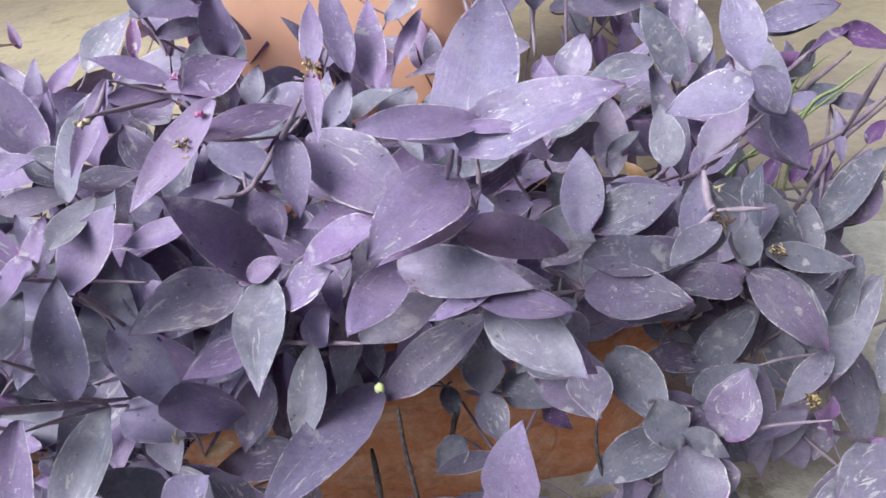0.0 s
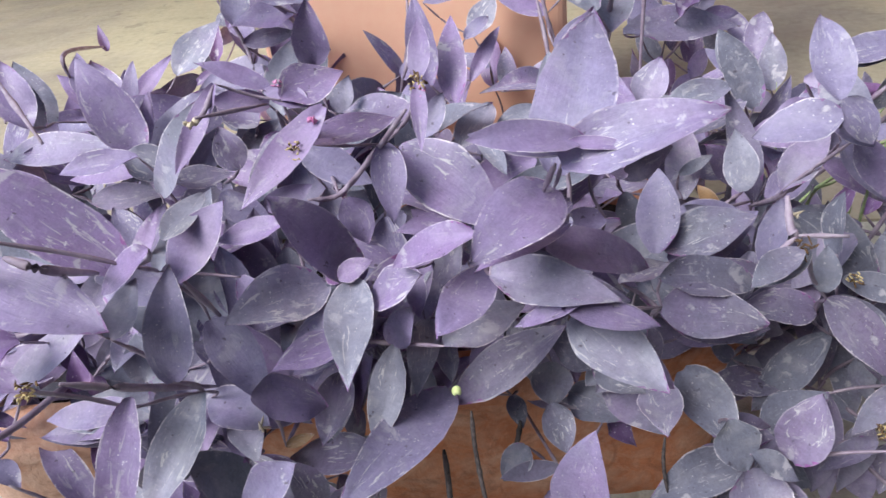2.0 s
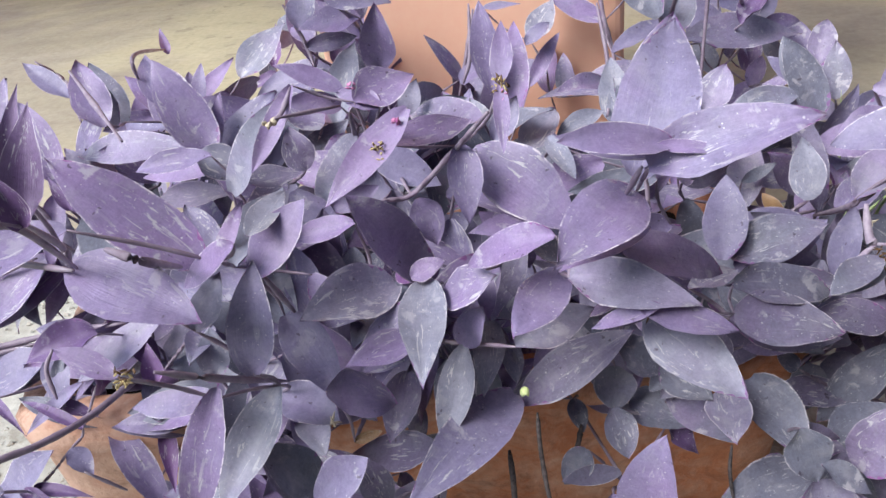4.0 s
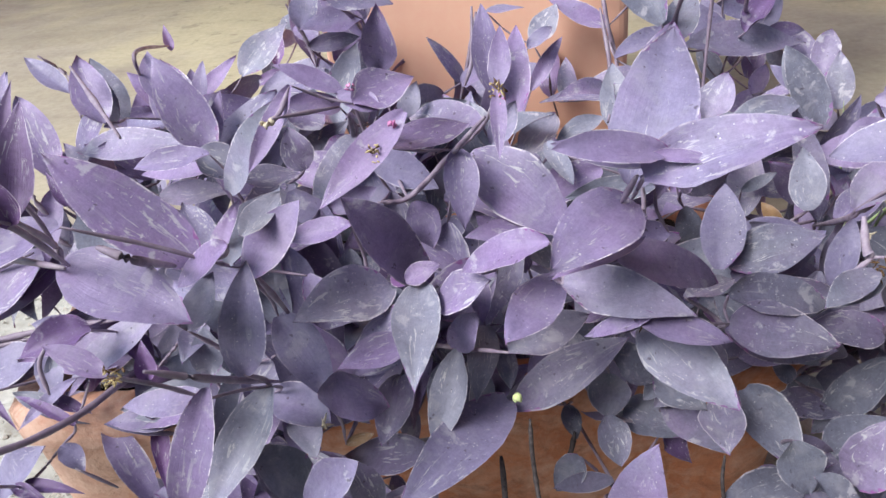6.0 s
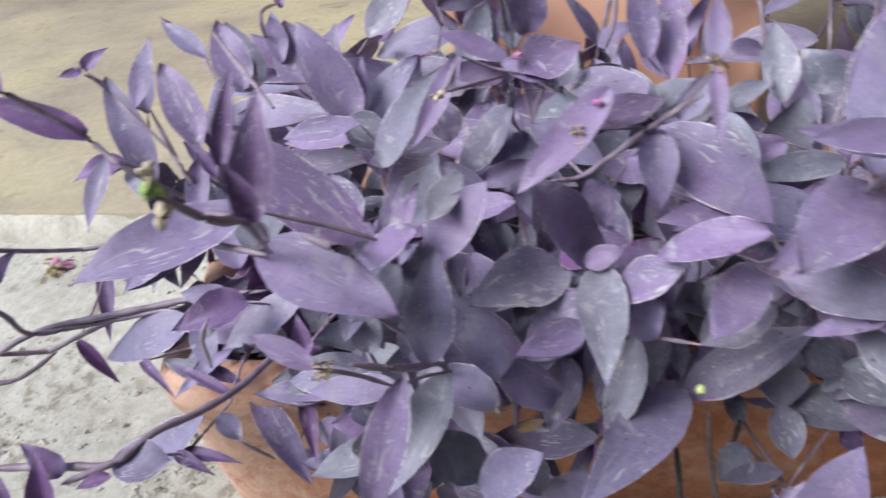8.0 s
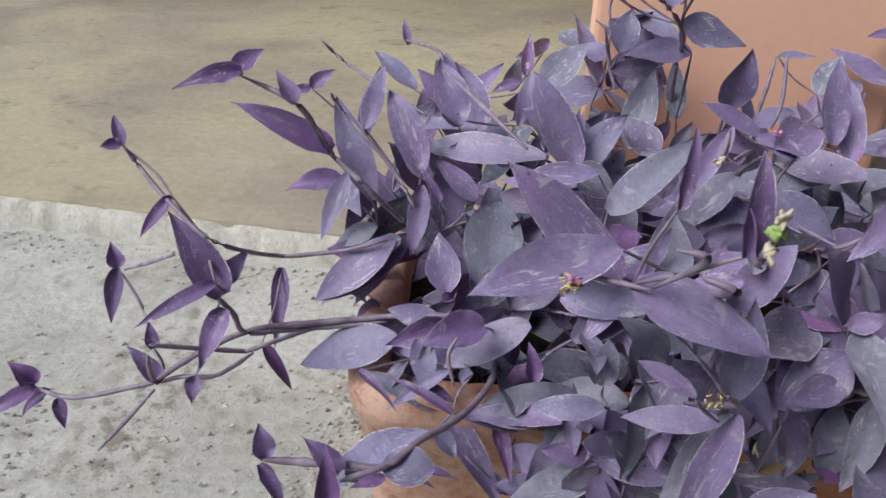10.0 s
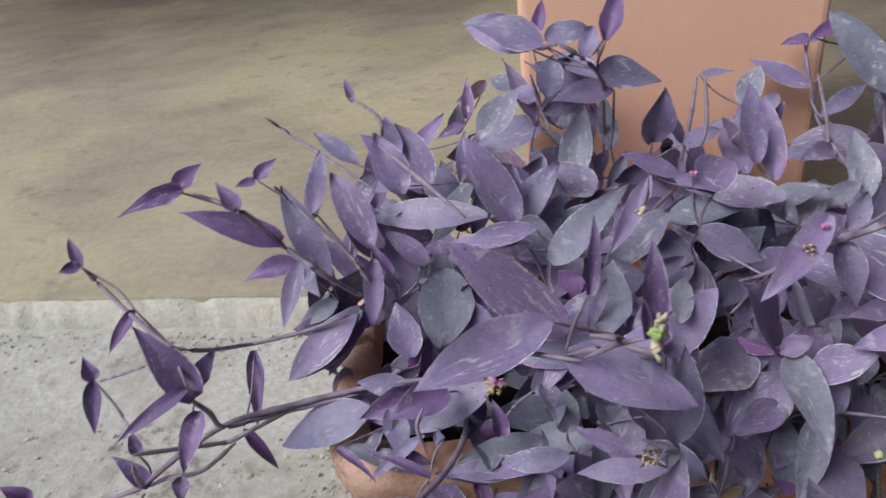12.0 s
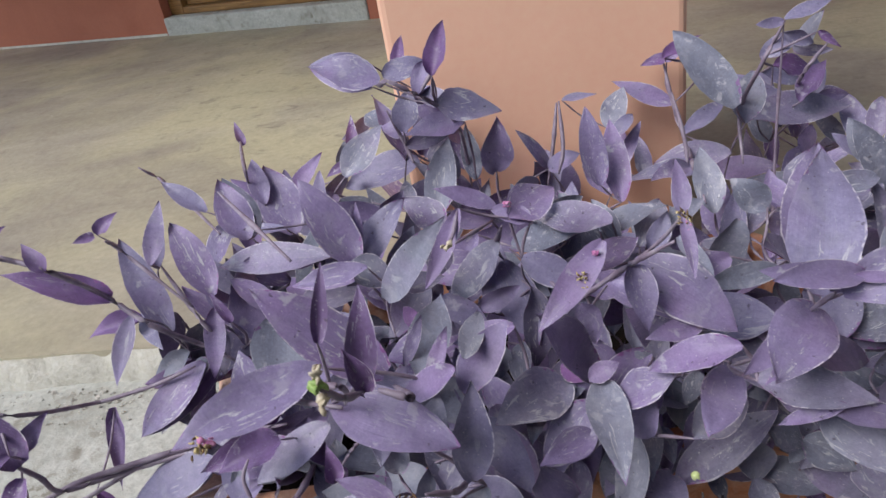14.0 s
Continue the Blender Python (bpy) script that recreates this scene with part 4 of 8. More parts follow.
leaf((-0.398, 0.405, 0.210), (-0.384, 0.401, 0.179), 0.022, (0.69, -0.60, 0.40), "young")
leaf((-0.227, 0.304, 0.183), (-0.232, 0.279, 0.164), 0.021, (0.18, -0.62, 0.77))
leaf((-0.182, 0.314, 0.127), (-0.202, 0.322, 0.165), 0.025, (0.60, -0.65, 0.46), "slate")
leaf((-0.177, 0.407, 0.139), (-0.167, 0.375, 0.124), 0.018, (0.11, -0.41, 0.91), "slate")
leaf((-0.049, 0.424, 0.125), (-0.041, 0.403, 0.108), 0.017, (0.06, -0.62, 0.79), "slate")
leaf((-0.039, 0.389, 0.104), (-0.058, 0.366, 0.091), 0.025, (-0.03, -0.45, 0.89), "slate")
leaf((-0.014, 0.380, 0.090), (-0.060, 0.359, 0.101), 0.016, (0.35, -0.28, 0.90), "slate")
leaf((0.046, 0.421, 0.164), (0.015, 0.395, 0.153), 0.026, (-0.00, -0.40, 0.92), "slate")
leaf((0.124, 0.437, 0.145), (0.109, 0.441, 0.156), 0.017, (0.31, -0.69, 0.66), "slate")
leaf((0.044, 0.457, 0.223), (0.021, 0.454, 0.246), 0.024, (0.56, -0.69, 0.47), "violet")
leaf((0.090, 0.473, 0.119), (0.137, 0.475, 0.106), 0.026, (0.25, -0.50, 0.83), "slate")
leaf((0.151, 0.482, 0.112), (0.117, 0.465, 0.096), 0.024, (-0.19, -0.47, 0.86), "slate")
leaf((0.175, 0.495, 0.126), (0.193, 0.477, 0.091), 0.025, (0.05, -0.88, 0.48), "slate")
leaf((0.212, 0.527, 0.125), (0.174, 0.485, 0.110), 0.024, (-0.06, -0.31, 0.95), "slate")
leaf((0.167, 0.410, 0.069), (0.187, 0.399, 0.044), 0.028, (0.24, -0.79, 0.56), "slate")
leaf((0.106, 0.463, 0.078), (0.092, 0.482, 0.112), 0.022, (0.06, -0.87, 0.49), "young")
leaf((0.060, 0.480, 0.101), (0.099, 0.490, 0.105), 0.021, (0.03, -0.44, 0.90), "young")
leaf((0.139, 0.519, 0.100), (0.179, 0.517, 0.082), 0.022, (0.30, -0.57, 0.76), "young")
leaf((-0.007, 0.333, 0.339), (-0.055, 0.281, 0.347), 0.017, (0.38, -0.20, 0.90), "violet")
leaf((-0.152, 0.366, 0.287), (-0.129, 0.371, 0.297), 0.016, (-0.18, -0.64, 0.75), "violet")
leaf((-0.058, 0.430, 0.233), (-0.075, 0.406, 0.220), 0.017, (0.03, -0.51, 0.86), "slate")
leaf((-0.107, 0.388, 0.277), (-0.103, 0.363, 0.255), 0.015, (0.09, -0.65, 0.75), "violet")
leaf((-0.357, 0.373, 0.146), (-0.419, 0.364, 0.151), 0.022, (0.15, -0.42, 0.89))
leaf((-0.447, 0.382, 0.133), (-0.521, 0.393, 0.154), 0.021, (0.22, -0.36, 0.91), "slate")
leaf((-0.434, 0.373, 0.190), (-0.486, 0.351, 0.153), 0.012, (-0.13, -0.76, 0.64))
leaf((-0.457, 0.390, 0.205), (-0.465, 0.367, 0.171), 0.010, (0.35, -0.81, 0.47), "slate")
leaf((-0.442, 0.398, 0.137), (-0.495, 0.402, 0.141), 0.019, (0.05, -0.38, 0.92), "slate")
leaf((-0.367, 0.367, 0.196), (-0.372, 0.383, 0.223), 0.018, (0.46, -0.73, 0.51), "young")
leaf((-0.627, 0.356, 0.246), (-0.671, 0.371, 0.315), 0.035, (0.63, -0.57, 0.53), "sprig")
leaf((-0.625, 0.349, 0.263), (-0.674, 0.304, 0.244), 0.016, (0.18, -0.55, 0.82), "young")
leaf((-0.629, 0.364, 0.250), (-0.619, 0.400, 0.267), 0.019, (0.29, -0.48, 0.83), "sprig")
leaf((-0.754, 0.398, 0.230), (-0.761, 0.405, 0.253), 0.018, (0.63, -0.68, 0.37), "sprig")
leaf((-0.754, 0.398, 0.230), (-0.761, 0.378, 0.178), 0.018, (0.39, -0.87, 0.30), "young")
leaf((-0.678, 0.393, 0.314), (-0.702, 0.370, 0.284), 0.013, (0.09, -0.83, 0.56), "young")
leaf((-0.734, 0.418, 0.344), (-0.748, 0.434, 0.366), 0.012, (0.46, -0.55, 0.70), "young")
leaf((-0.732, 0.414, 0.346), (-0.744, 0.401, 0.349), 0.014, (0.54, -0.34, 0.77), "young")
leaf((-0.645, 0.507, 0.177), (-0.643, 0.461, 0.101), 0.022, (0.31, -0.81, 0.49), "sprig")
leaf((-0.615, 0.341, 0.246), (-0.625, 0.305, 0.210), 0.022, (0.24, -0.72, 0.65), "sprig")
leaf((-0.632, 0.419, 0.146), (-0.605, 0.416, 0.093), 0.015, (0.72, -0.57, 0.40), "young")
leaf((-0.696, 0.347, 0.185), (-0.704, 0.359, 0.207), 0.014, (0.54, -0.65, 0.54), "young")
leaf((-0.690, 0.336, 0.156), (-0.720, 0.343, 0.187), 0.019, (0.60, -0.43, 0.68), "young")
leaf((-0.653, 0.336, 0.172), (-0.653, 0.323, 0.151), 0.017, (0.35, -0.81, 0.48), "sprig")
leaf((-0.492, 0.410, 0.184), (-0.583, 0.395, 0.149), 0.042, (-0.22, -0.54, 0.81))
leaf((-0.467, 0.391, 0.203), (-0.453, 0.363, 0.172), 0.023, (0.25, -0.66, 0.71))
leaf((-0.564, 0.463, 0.334), (-0.639, 0.443, 0.384), 0.032, (0.57, -0.49, 0.66), "sprig")
leaf((-0.601, 0.398, 0.424), (-0.644, 0.369, 0.419), 0.019, (0.30, -0.57, 0.77), "young")
leaf((-0.609, 0.401, 0.423), (-0.594, 0.424, 0.436), 0.017, (0.29, -0.61, 0.73), "young")
leaf((-0.566, 0.407, 0.400), (-0.584, 0.418, 0.422), 0.016, (0.44, -0.65, 0.63), "sprig")
leaf((-0.610, 0.547, 0.361), (-0.592, 0.566, 0.376), 0.017, (0.16, -0.71, 0.68), "sprig")
leaf((-0.610, 0.542, 0.362), (-0.626, 0.528, 0.364), 0.013, (0.45, -0.45, 0.77), "sprig")
leaf((-0.569, 0.504, 0.286), (-0.624, 0.489, 0.279), 0.026, (0.06, -0.59, 0.81), "sprig")
leaf((-0.547, 0.458, 0.320), (-0.560, 0.416, 0.274), 0.018, (0.19, -0.75, 0.63))
leaf((-0.827, 0.335, 0.127), (-0.846, 0.334, 0.152), 0.022, (0.74, -0.37, 0.56), "young")
leaf((-0.823, 0.334, 0.125), (-0.855, 0.297, 0.114), 0.020, (0.25, -0.47, 0.84), "young")
leaf((-0.818, 0.342, 0.117), (-0.842, 0.324, 0.095), 0.015, (-0.02, -0.76, 0.65), "sprig")
leaf((-0.803, 0.333, 0.117), (-0.793, 0.320, 0.091), 0.014, (0.57, -0.60, 0.55), "young")
leaf((-0.536, 0.231, 0.210), (-0.544, 0.243, 0.230), 0.018, (0.60, -0.58, 0.55), "sprig")
leaf((-0.540, 0.228, 0.206), (-0.518, 0.215, 0.179), 0.013, (0.62, -0.42, 0.67), "young")
leaf((-0.483, 0.233, 0.206), (-0.510, 0.239, 0.229), 0.019, (0.53, -0.36, 0.77), "sprig")
leaf((-0.486, 0.211, 0.194), (-0.491, 0.234, 0.230), 0.019, (0.50, -0.70, 0.52), "young")
leaf((-0.457, 0.249, 0.201), (-0.421, 0.259, 0.198), 0.031, (0.16, -0.37, 0.91))
leaf((-0.452, 0.239, 0.202), (-0.475, 0.229, 0.198), 0.010, (0.04, -0.46, 0.89), "young")
leaf((-0.476, 0.613, 0.316), (-0.508, 0.635, 0.372), 0.031, (0.42, -0.74, 0.53), "slate")
leaf((-0.646, 1.036, 0.265), (-0.659, 1.056, 0.301), 0.016, (0.39, -0.74, 0.55), "sprig")
leaf((-0.366, 0.555, 0.302), (-0.356, 0.585, 0.350), 0.015, (0.46, -0.79, 0.41), "violet")
leaf((-0.337, 0.539, 0.308), (-0.366, 0.521, 0.291), 0.020, (0.34, -0.89, 0.31), "pale")
leaf((-0.388, 0.611, 0.290), (-0.363, 0.626, 0.307), 0.022, (0.36, -0.89, 0.29))
leaf((-0.271, 0.532, 0.292), (-0.281, 0.536, 0.330), 0.029, (0.40, -0.89, 0.21), "slate")
leaf((-0.332, 0.770, 0.332), (-0.276, 0.791, 0.334), 0.022, (0.33, -0.91, 0.25), "slate")
leaf((-0.182, 0.548, 0.330), (-0.170, 0.566, 0.355), 0.019, (0.27, -0.84, 0.48), "pale")
leaf((-0.208, 0.580, 0.285), (-0.124, 0.536, 0.325), 0.031, (-0.58, -0.47, 0.67), "slate")
leaf((-0.184, 0.572, 0.315), (-0.133, 0.600, 0.323), 0.024, (0.40, -0.83, 0.39), "slate")
leaf((-0.083, 0.750, 0.276), (-0.049, 0.785, 0.323), 0.018, (0.16, -0.84, 0.51), "violet")
leaf((0.023, 0.772, 0.260), (-0.075, 0.757, 0.261), 0.030, (0.08, -0.44, 0.89))
leaf((-0.097, 0.432, 0.353), (-0.080, 0.447, 0.378), 0.018, (0.12, -0.89, 0.44))
leaf((-0.106, 0.548, 0.297), (-0.128, 0.574, 0.332), 0.019, (-0.02, -0.82, 0.58), "pale")
leaf((-0.007, 0.377, 0.364), (0.016, 0.426, 0.431), 0.040, (-0.05, -0.80, 0.60))
leaf((-0.001, 0.311, 0.396), (-0.055, 0.307, 0.407), 0.015, (0.14, -0.92, 0.37), "violet")
leaf((-0.011, 0.318, 0.382), (0.029, 0.327, 0.385), 0.008, (0.15, -0.87, 0.47), "violet")
leaf((0.068, 0.650, 0.261), (0.064, 0.674, 0.297), 0.020, (-0.18, -0.82, 0.54), "violet")
leaf((0.147, 0.938, 0.272), (0.123, 0.957, 0.311), 0.028, (-0.22, -0.92, 0.32))
leaf((0.195, 0.942, 0.268), (0.214, 0.975, 0.313), 0.028, (-0.13, -0.78, 0.61))
leaf((0.193, 0.910, 0.280), (0.240, 0.917, 0.275), 0.020, (0.16, -0.96, 0.25))
leaf((0.197, 0.738, 0.257), (0.176, 0.764, 0.306), 0.030, (-0.29, -0.89, 0.35), "slate")
leaf((0.193, 0.938, 0.189), (0.213, 0.963, 0.221), 0.024, (-0.08, -0.77, 0.63))
leaf((0.206, 0.779, 0.251), (0.170, 0.788, 0.278), 0.018, (-0.10, -0.97, 0.20))
leaf((0.115, 0.621, 0.214), (0.149, 0.635, 0.226), 0.012, (0.07, -0.72, 0.69), "slate")
leaf((-0.470, 0.482, 0.288), (-0.489, 0.495, 0.315), 0.011, (0.44, -0.64, 0.63), "young")
leaf((-0.291, 0.384, 0.298), (-0.275, 0.410, 0.328), 0.011, (0.43, -0.78, 0.45), "violet")
leaf((-0.243, 0.402, 0.231), (-0.257, 0.429, 0.279), 0.029, (0.34, -0.77, 0.53))
leaf((-0.344, 0.475, 0.248), (-0.373, 0.497, 0.281), 0.027, (0.29, -0.67, 0.69))
leaf((-0.449, 0.412, 0.209), (-0.498, 0.390, 0.191), 0.028, (0.24, -0.88, 0.40), "young")
leaf((-0.309, 0.333, 0.211), (-0.364, 0.331, 0.203), 0.020, (-0.06, -0.78, 0.62))
leaf((-0.375, 0.394, 0.113), (-0.432, 0.378, 0.137), 0.019, (0.43, -0.15, 0.89))
leaf((-0.226, 0.303, 0.152), (-0.256, 0.295, 0.199), 0.031, (0.69, -0.63, 0.35), "slate")
leaf((-0.247, 0.361, 0.186), (-0.248, 0.341, 0.142), 0.021, (0.35, -0.85, 0.39))
leaf((-0.004, 0.345, 0.346), (-0.059, 0.315, 0.324), 0.020, (0.17, -0.76, 0.62), "violet")
leaf((-0.136, 0.536, 0.238), (-0.166, 0.515, 0.223), 0.022, (0.26, -0.79, 0.55))
leaf((-0.225, 0.476, 0.245), (-0.226, 0.459, 0.217), 0.021, (0.28, -0.82, 0.51), "pale")
leaf((-0.135, 0.377, 0.286), (-0.151, 0.373, 0.284), 0.013, (0.17, -0.83, 0.54), "violet")
leaf((-0.166, 0.378, 0.197), (-0.185, 0.356, 0.145), 0.025, (0.10, -0.93, 0.36), "slate")
leaf((0.023, 0.411, 0.170), (0.008, 0.399, 0.156), 0.015, (-0.08, -0.71, 0.69), "slate")
leaf((-0.005, 0.331, 0.278), (0.054, 0.313, 0.231), 0.029, (0.10, -0.88, 0.46))
leaf((0.081, 0.480, 0.211), (0.154, 0.507, 0.238), 0.036, (0.04, -0.75, 0.66))
leaf((0.138, 0.430, 0.230), (0.060, 0.423, 0.235), 0.024, (0.11, -0.81, 0.57), "slate")
leaf((0.060, 0.400, 0.224), (0.136, 0.398, 0.206), 0.033, (0.11, -0.83, 0.55), "slate")
leaf((-0.013, 0.443, 0.260), (0.064, 0.454, 0.223), 0.026, (0.42, -0.57, 0.71))
leaf((-0.043, 0.397, 0.268), (0.036, 0.373, 0.254), 0.027, (-0.14, -0.80, 0.58), "slate")
leaf((0.001, 0.311, 0.301), (-0.039, 0.302, 0.293), 0.009, (0.06, -0.77, 0.64), "violet")
leaf((-0.002, 0.306, 0.304), (0.041, 0.305, 0.287), 0.014, (0.19, -0.85, 0.50), "violet")
leaf((0.038, 0.658, 0.155), (0.090, 0.655, 0.119), 0.027, (0.17, -0.93, 0.32))
leaf((0.047, 0.478, 0.195), (0.087, 0.490, 0.202), 0.017, (0.13, -0.76, 0.64), "pale")
leaf((-0.356, 0.742, 0.450), (-0.418, 0.747, 0.450), 0.018, (-0.07, -0.86, 0.51))
leaf((-0.338, 0.686, 0.433), (-0.409, 0.718, 0.453), 0.029, (-0.26, -0.85, 0.45))
leaf((-0.342, 0.813, 0.295), (-0.383, 0.882, 0.369), 0.033, (0.59, -0.41, 0.70))
leaf((-0.290, 0.766, 0.271), (-0.284, 0.798, 0.321), 0.039, (0.14, -0.84, 0.52), "pale")
leaf((-0.137, 0.846, 0.339), (-0.093, 0.853, 0.339), 0.013, (0.09, -0.49, 0.86))
leaf((-0.005, 0.871, 0.364), (0.017, 0.883, 0.379), 0.014, (0.11, -0.85, 0.51), "violet")
leaf((0.104, 0.779, 0.420), (0.074, 0.775, 0.421), 0.012, (0.14, -0.96, 0.25))
leaf((0.143, 0.894, 0.391), (0.207, 0.913, 0.405), 0.020, (-0.03, -0.55, 0.83))
leaf((0.147, 0.994, 0.293), (0.220, 1.021, 0.263), 0.025, (0.44, -0.84, 0.31))
leaf((0.187, 0.926, 0.263), (0.219, 0.955, 0.307), 0.023, (-0.16, -0.77, 0.62))
leaf((0.173, 0.864, 0.380), (0.199, 0.856, 0.358), 0.011, (-0.19, -0.97, 0.13), "young")
leaf((-0.475, 0.591, 0.318), (-0.495, 0.601, 0.381), 0.029, (0.43, -0.86, 0.27), "slate")
leaf((-0.556, 0.538, 0.322), (-0.546, 0.567, 0.382), 0.020, (0.02, -0.90, 0.43))
leaf((-0.490, 0.498, 0.296), (-0.490, 0.454, 0.245), 0.021, (0.44, -0.68, 0.59))
leaf((-0.412, 0.462, 0.306), (-0.421, 0.423, 0.244), 0.050, (0.23, -0.84, 0.49), "slate")
leaf((-0.323, 0.392, 0.161), (-0.408, 0.373, 0.157), 0.035, (0.11, -0.67, 0.74), "slate")
leaf((-0.195, 0.477, 0.331), (-0.143, 0.469, 0.302), 0.028, (0.10, -0.90, 0.42))
leaf((-0.146, 0.366, 0.263), (-0.191, 0.338, 0.230), 0.039, (-0.11, -0.67, 0.73))
leaf((0.018, 0.487, 0.291), (-0.049, 0.473, 0.289), 0.022, (0.14, -0.77, 0.62), "slate")
leaf((0.034, 0.507, 0.238), (-0.012, 0.498, 0.239), 0.023, (0.15, -0.76, 0.63))
leaf((0.152, 0.898, 0.269), (0.091, 0.918, 0.322), 0.036, (-0.17, -0.97, 0.18))
leaf((0.020, 0.533, 0.326), (-0.010, 0.543, 0.352), 0.030, (-0.12, -0.97, 0.23), "slate")
leaf((-0.509, 0.491, 0.239), (-0.606, 0.499, 0.143), 0.041, (-0.62, -0.50, 0.60), "slate")
leaf((-0.506, 0.507, 0.234), (-0.586, 0.457, 0.178), 0.034, (0.16, -0.84, 0.52))
leaf((-0.455, 0.450, 0.214), (-0.469, 0.476, 0.261), 0.033, (0.18, -0.84, 0.52), "violet")
leaf((-0.481, 0.406, 0.165), (-0.508, 0.379, 0.130), 0.015, (-0.30, -0.64, 0.71), "slate")
leaf((-0.456, 0.432, 0.191), (-0.506, 0.428, 0.202), 0.023, (0.19, -0.75, 0.64))
leaf((-0.492, 0.498, 0.279), (-0.489, 0.471, 0.235), 0.020, (0.20, -0.83, 0.51), "slate")
leaf((0.141, 0.575, 0.201), (0.124, 0.586, 0.221), 0.014, (-0.12, -0.92, 0.37), "dry")
leaf((-0.197, 0.316, 0.188), (-0.178, 0.322, 0.192), 0.008, (0.11, -0.73, 0.68), "dry")
leaf((0.256, 0.653, 0.245), (0.180, 0.657, 0.231), 0.037, (-0.13, -0.89, 0.44))
leaf((0.173, 0.440, 0.354), (0.191, 0.426, 0.327), 0.026, (-0.29, -0.91, 0.29))
leaf((0.208, 0.512, 0.291), (0.242, 0.493, 0.248), 0.018, (-0.01, -0.92, 0.39))
leaf((0.213, 0.547, 0.260), (0.255, 0.529, 0.233), 0.016, (0.06, -0.77, 0.63))
leaf((0.288, 0.735, 0.270), (0.367, 0.750, 0.282), 0.027, (0.11, -0.89, 0.44), "slate")
leaf((0.181, 0.607, 0.189), (0.159, 0.654, 0.285), 0.033, (0.23, -0.85, 0.47), "slate")
leaf((0.244, 0.479, 0.188), (0.249, 0.498, 0.216), 0.021, (-0.38, -0.74, 0.56), "slate")
leaf((0.183, 0.416, 0.219), (0.227, 0.387, 0.160), 0.034, (-0.15, -0.92, 0.35), "slate")
leaf((0.185, 0.450, 0.201), (0.126, 0.436, 0.198), 0.030, (0.14, -0.74, 0.66), "slate")
leaf((0.166, 0.398, 0.236), (0.167, 0.409, 0.267), 0.019, (-0.34, -0.88, 0.34), "slate")
leaf((0.127, 0.352, 0.113), (0.136, 0.327, 0.076), 0.052, (-0.18, -0.84, 0.52), "slate")
leaf((0.278, 0.360, 0.088), (0.226, 0.336, 0.060), 0.041, (-0.24, -0.49, 0.84), "slate")
leaf((0.216, 0.417, 0.064), (0.234, 0.399, 0.020), 0.027, (-0.18, -0.93, 0.31), "slate")
leaf((0.203, 0.453, 0.093), (0.233, 0.438, 0.068), 0.014, (-0.05, -0.87, 0.48), "slate")
leaf((0.145, 0.382, 0.281), (0.105, 0.362, 0.269), 0.017, (0.12, -0.66, 0.74), "slate")
leaf((0.194, 0.402, 0.082), (0.174, 0.402, 0.085), 0.013, (0.09, -0.68, 0.73), "slate")
leaf((-0.296, 0.818, 0.382), (-0.313, 0.762, 0.394), 0.028, (0.27, -0.95, -0.15))
leaf((-0.319, 0.877, 0.109), (-0.323, 0.931, 0.181), 0.042, (0.07, -0.95, 0.31), "violet")
leaf((-0.394, 0.488, 0.188), (-0.362, 0.532, 0.130), 0.031, (-0.27, -0.95, 0.15))
leaf((-0.341, 0.715, 0.205), (-0.332, 0.728, 0.276), 0.030, (0.63, -0.69, 0.37), "pale")
leaf((0.219, 0.557, 0.165), (0.221, 0.580, 0.218), 0.025, (0.34, -0.42, 0.84))
leaf((-0.223, 0.473, 0.158), (-0.196, 0.427, 0.162), 0.025, (-0.22, -0.96, 0.17))
leaf((-0.308, 0.368, 0.117), (-0.351, 0.350, 0.139), 0.023, (-0.44, -0.50, 0.75), "violet")
leaf((0.195, 0.551, 0.221), (0.142, 0.474, 0.189), 0.046, (0.29, -0.72, 0.63), "slate")
leaf((-0.112, 0.794, 0.151), (-0.102, 0.725, 0.193), 0.036, (0.76, -0.59, 0.27), "pale")
leaf((-0.425, 0.529, 0.169), (-0.433, 0.491, 0.131), 0.025, (-0.31, -0.71, 0.63))
leaf((-0.351, 0.417, 0.254), (-0.266, 0.379, 0.289), 0.043, (-0.17, -0.98, -0.07))
leaf((-0.499, 0.632, 0.197), (-0.589, 0.641, 0.172), 0.039, (0.24, -0.11, 0.96), "violet")
leaf((-0.037, 0.943, 0.187), (-0.104, 0.950, 0.218), 0.028, (0.34, -0.94, -0.00), "slate")
leaf((-0.040, 0.459, 0.248), (-0.085, 0.463, 0.288), 0.029, (0.58, -0.54, 0.61), "slate")
leaf((-0.128, 0.439, 0.151), (-0.160, 0.479, 0.125), 0.024, (0.47, -0.77, 0.43))
leaf((-0.052, 0.572, 0.225), (-0.102, 0.567, 0.233), 0.022, (0.28, -0.74, 0.61), "violet")
leaf((-0.314, 0.343, 0.151), (-0.237, 0.334, 0.145), 0.036, (0.20, -0.34, 0.92))
leaf((-0.072, 0.398, 0.285), (-0.039, 0.435, 0.260), 0.021, (0.07, -0.70, 0.71), "slate")
leaf((-0.231, 0.448, 0.186), (-0.160, 0.398, 0.187), 0.037, (-0.27, -0.95, 0.18))
leaf((-0.143, 0.473, 0.223), (-0.159, 0.422, 0.182), 0.031, (0.04, -0.78, 0.63))
leaf((-0.402, 0.425, 0.157), (-0.444, 0.461, 0.155), 0.025, (0.52, -0.62, 0.59), "violet")
leaf((0.108, 0.560, 0.138), (0.073, 0.568, 0.209), 0.032, (0.11, -0.71, 0.70))
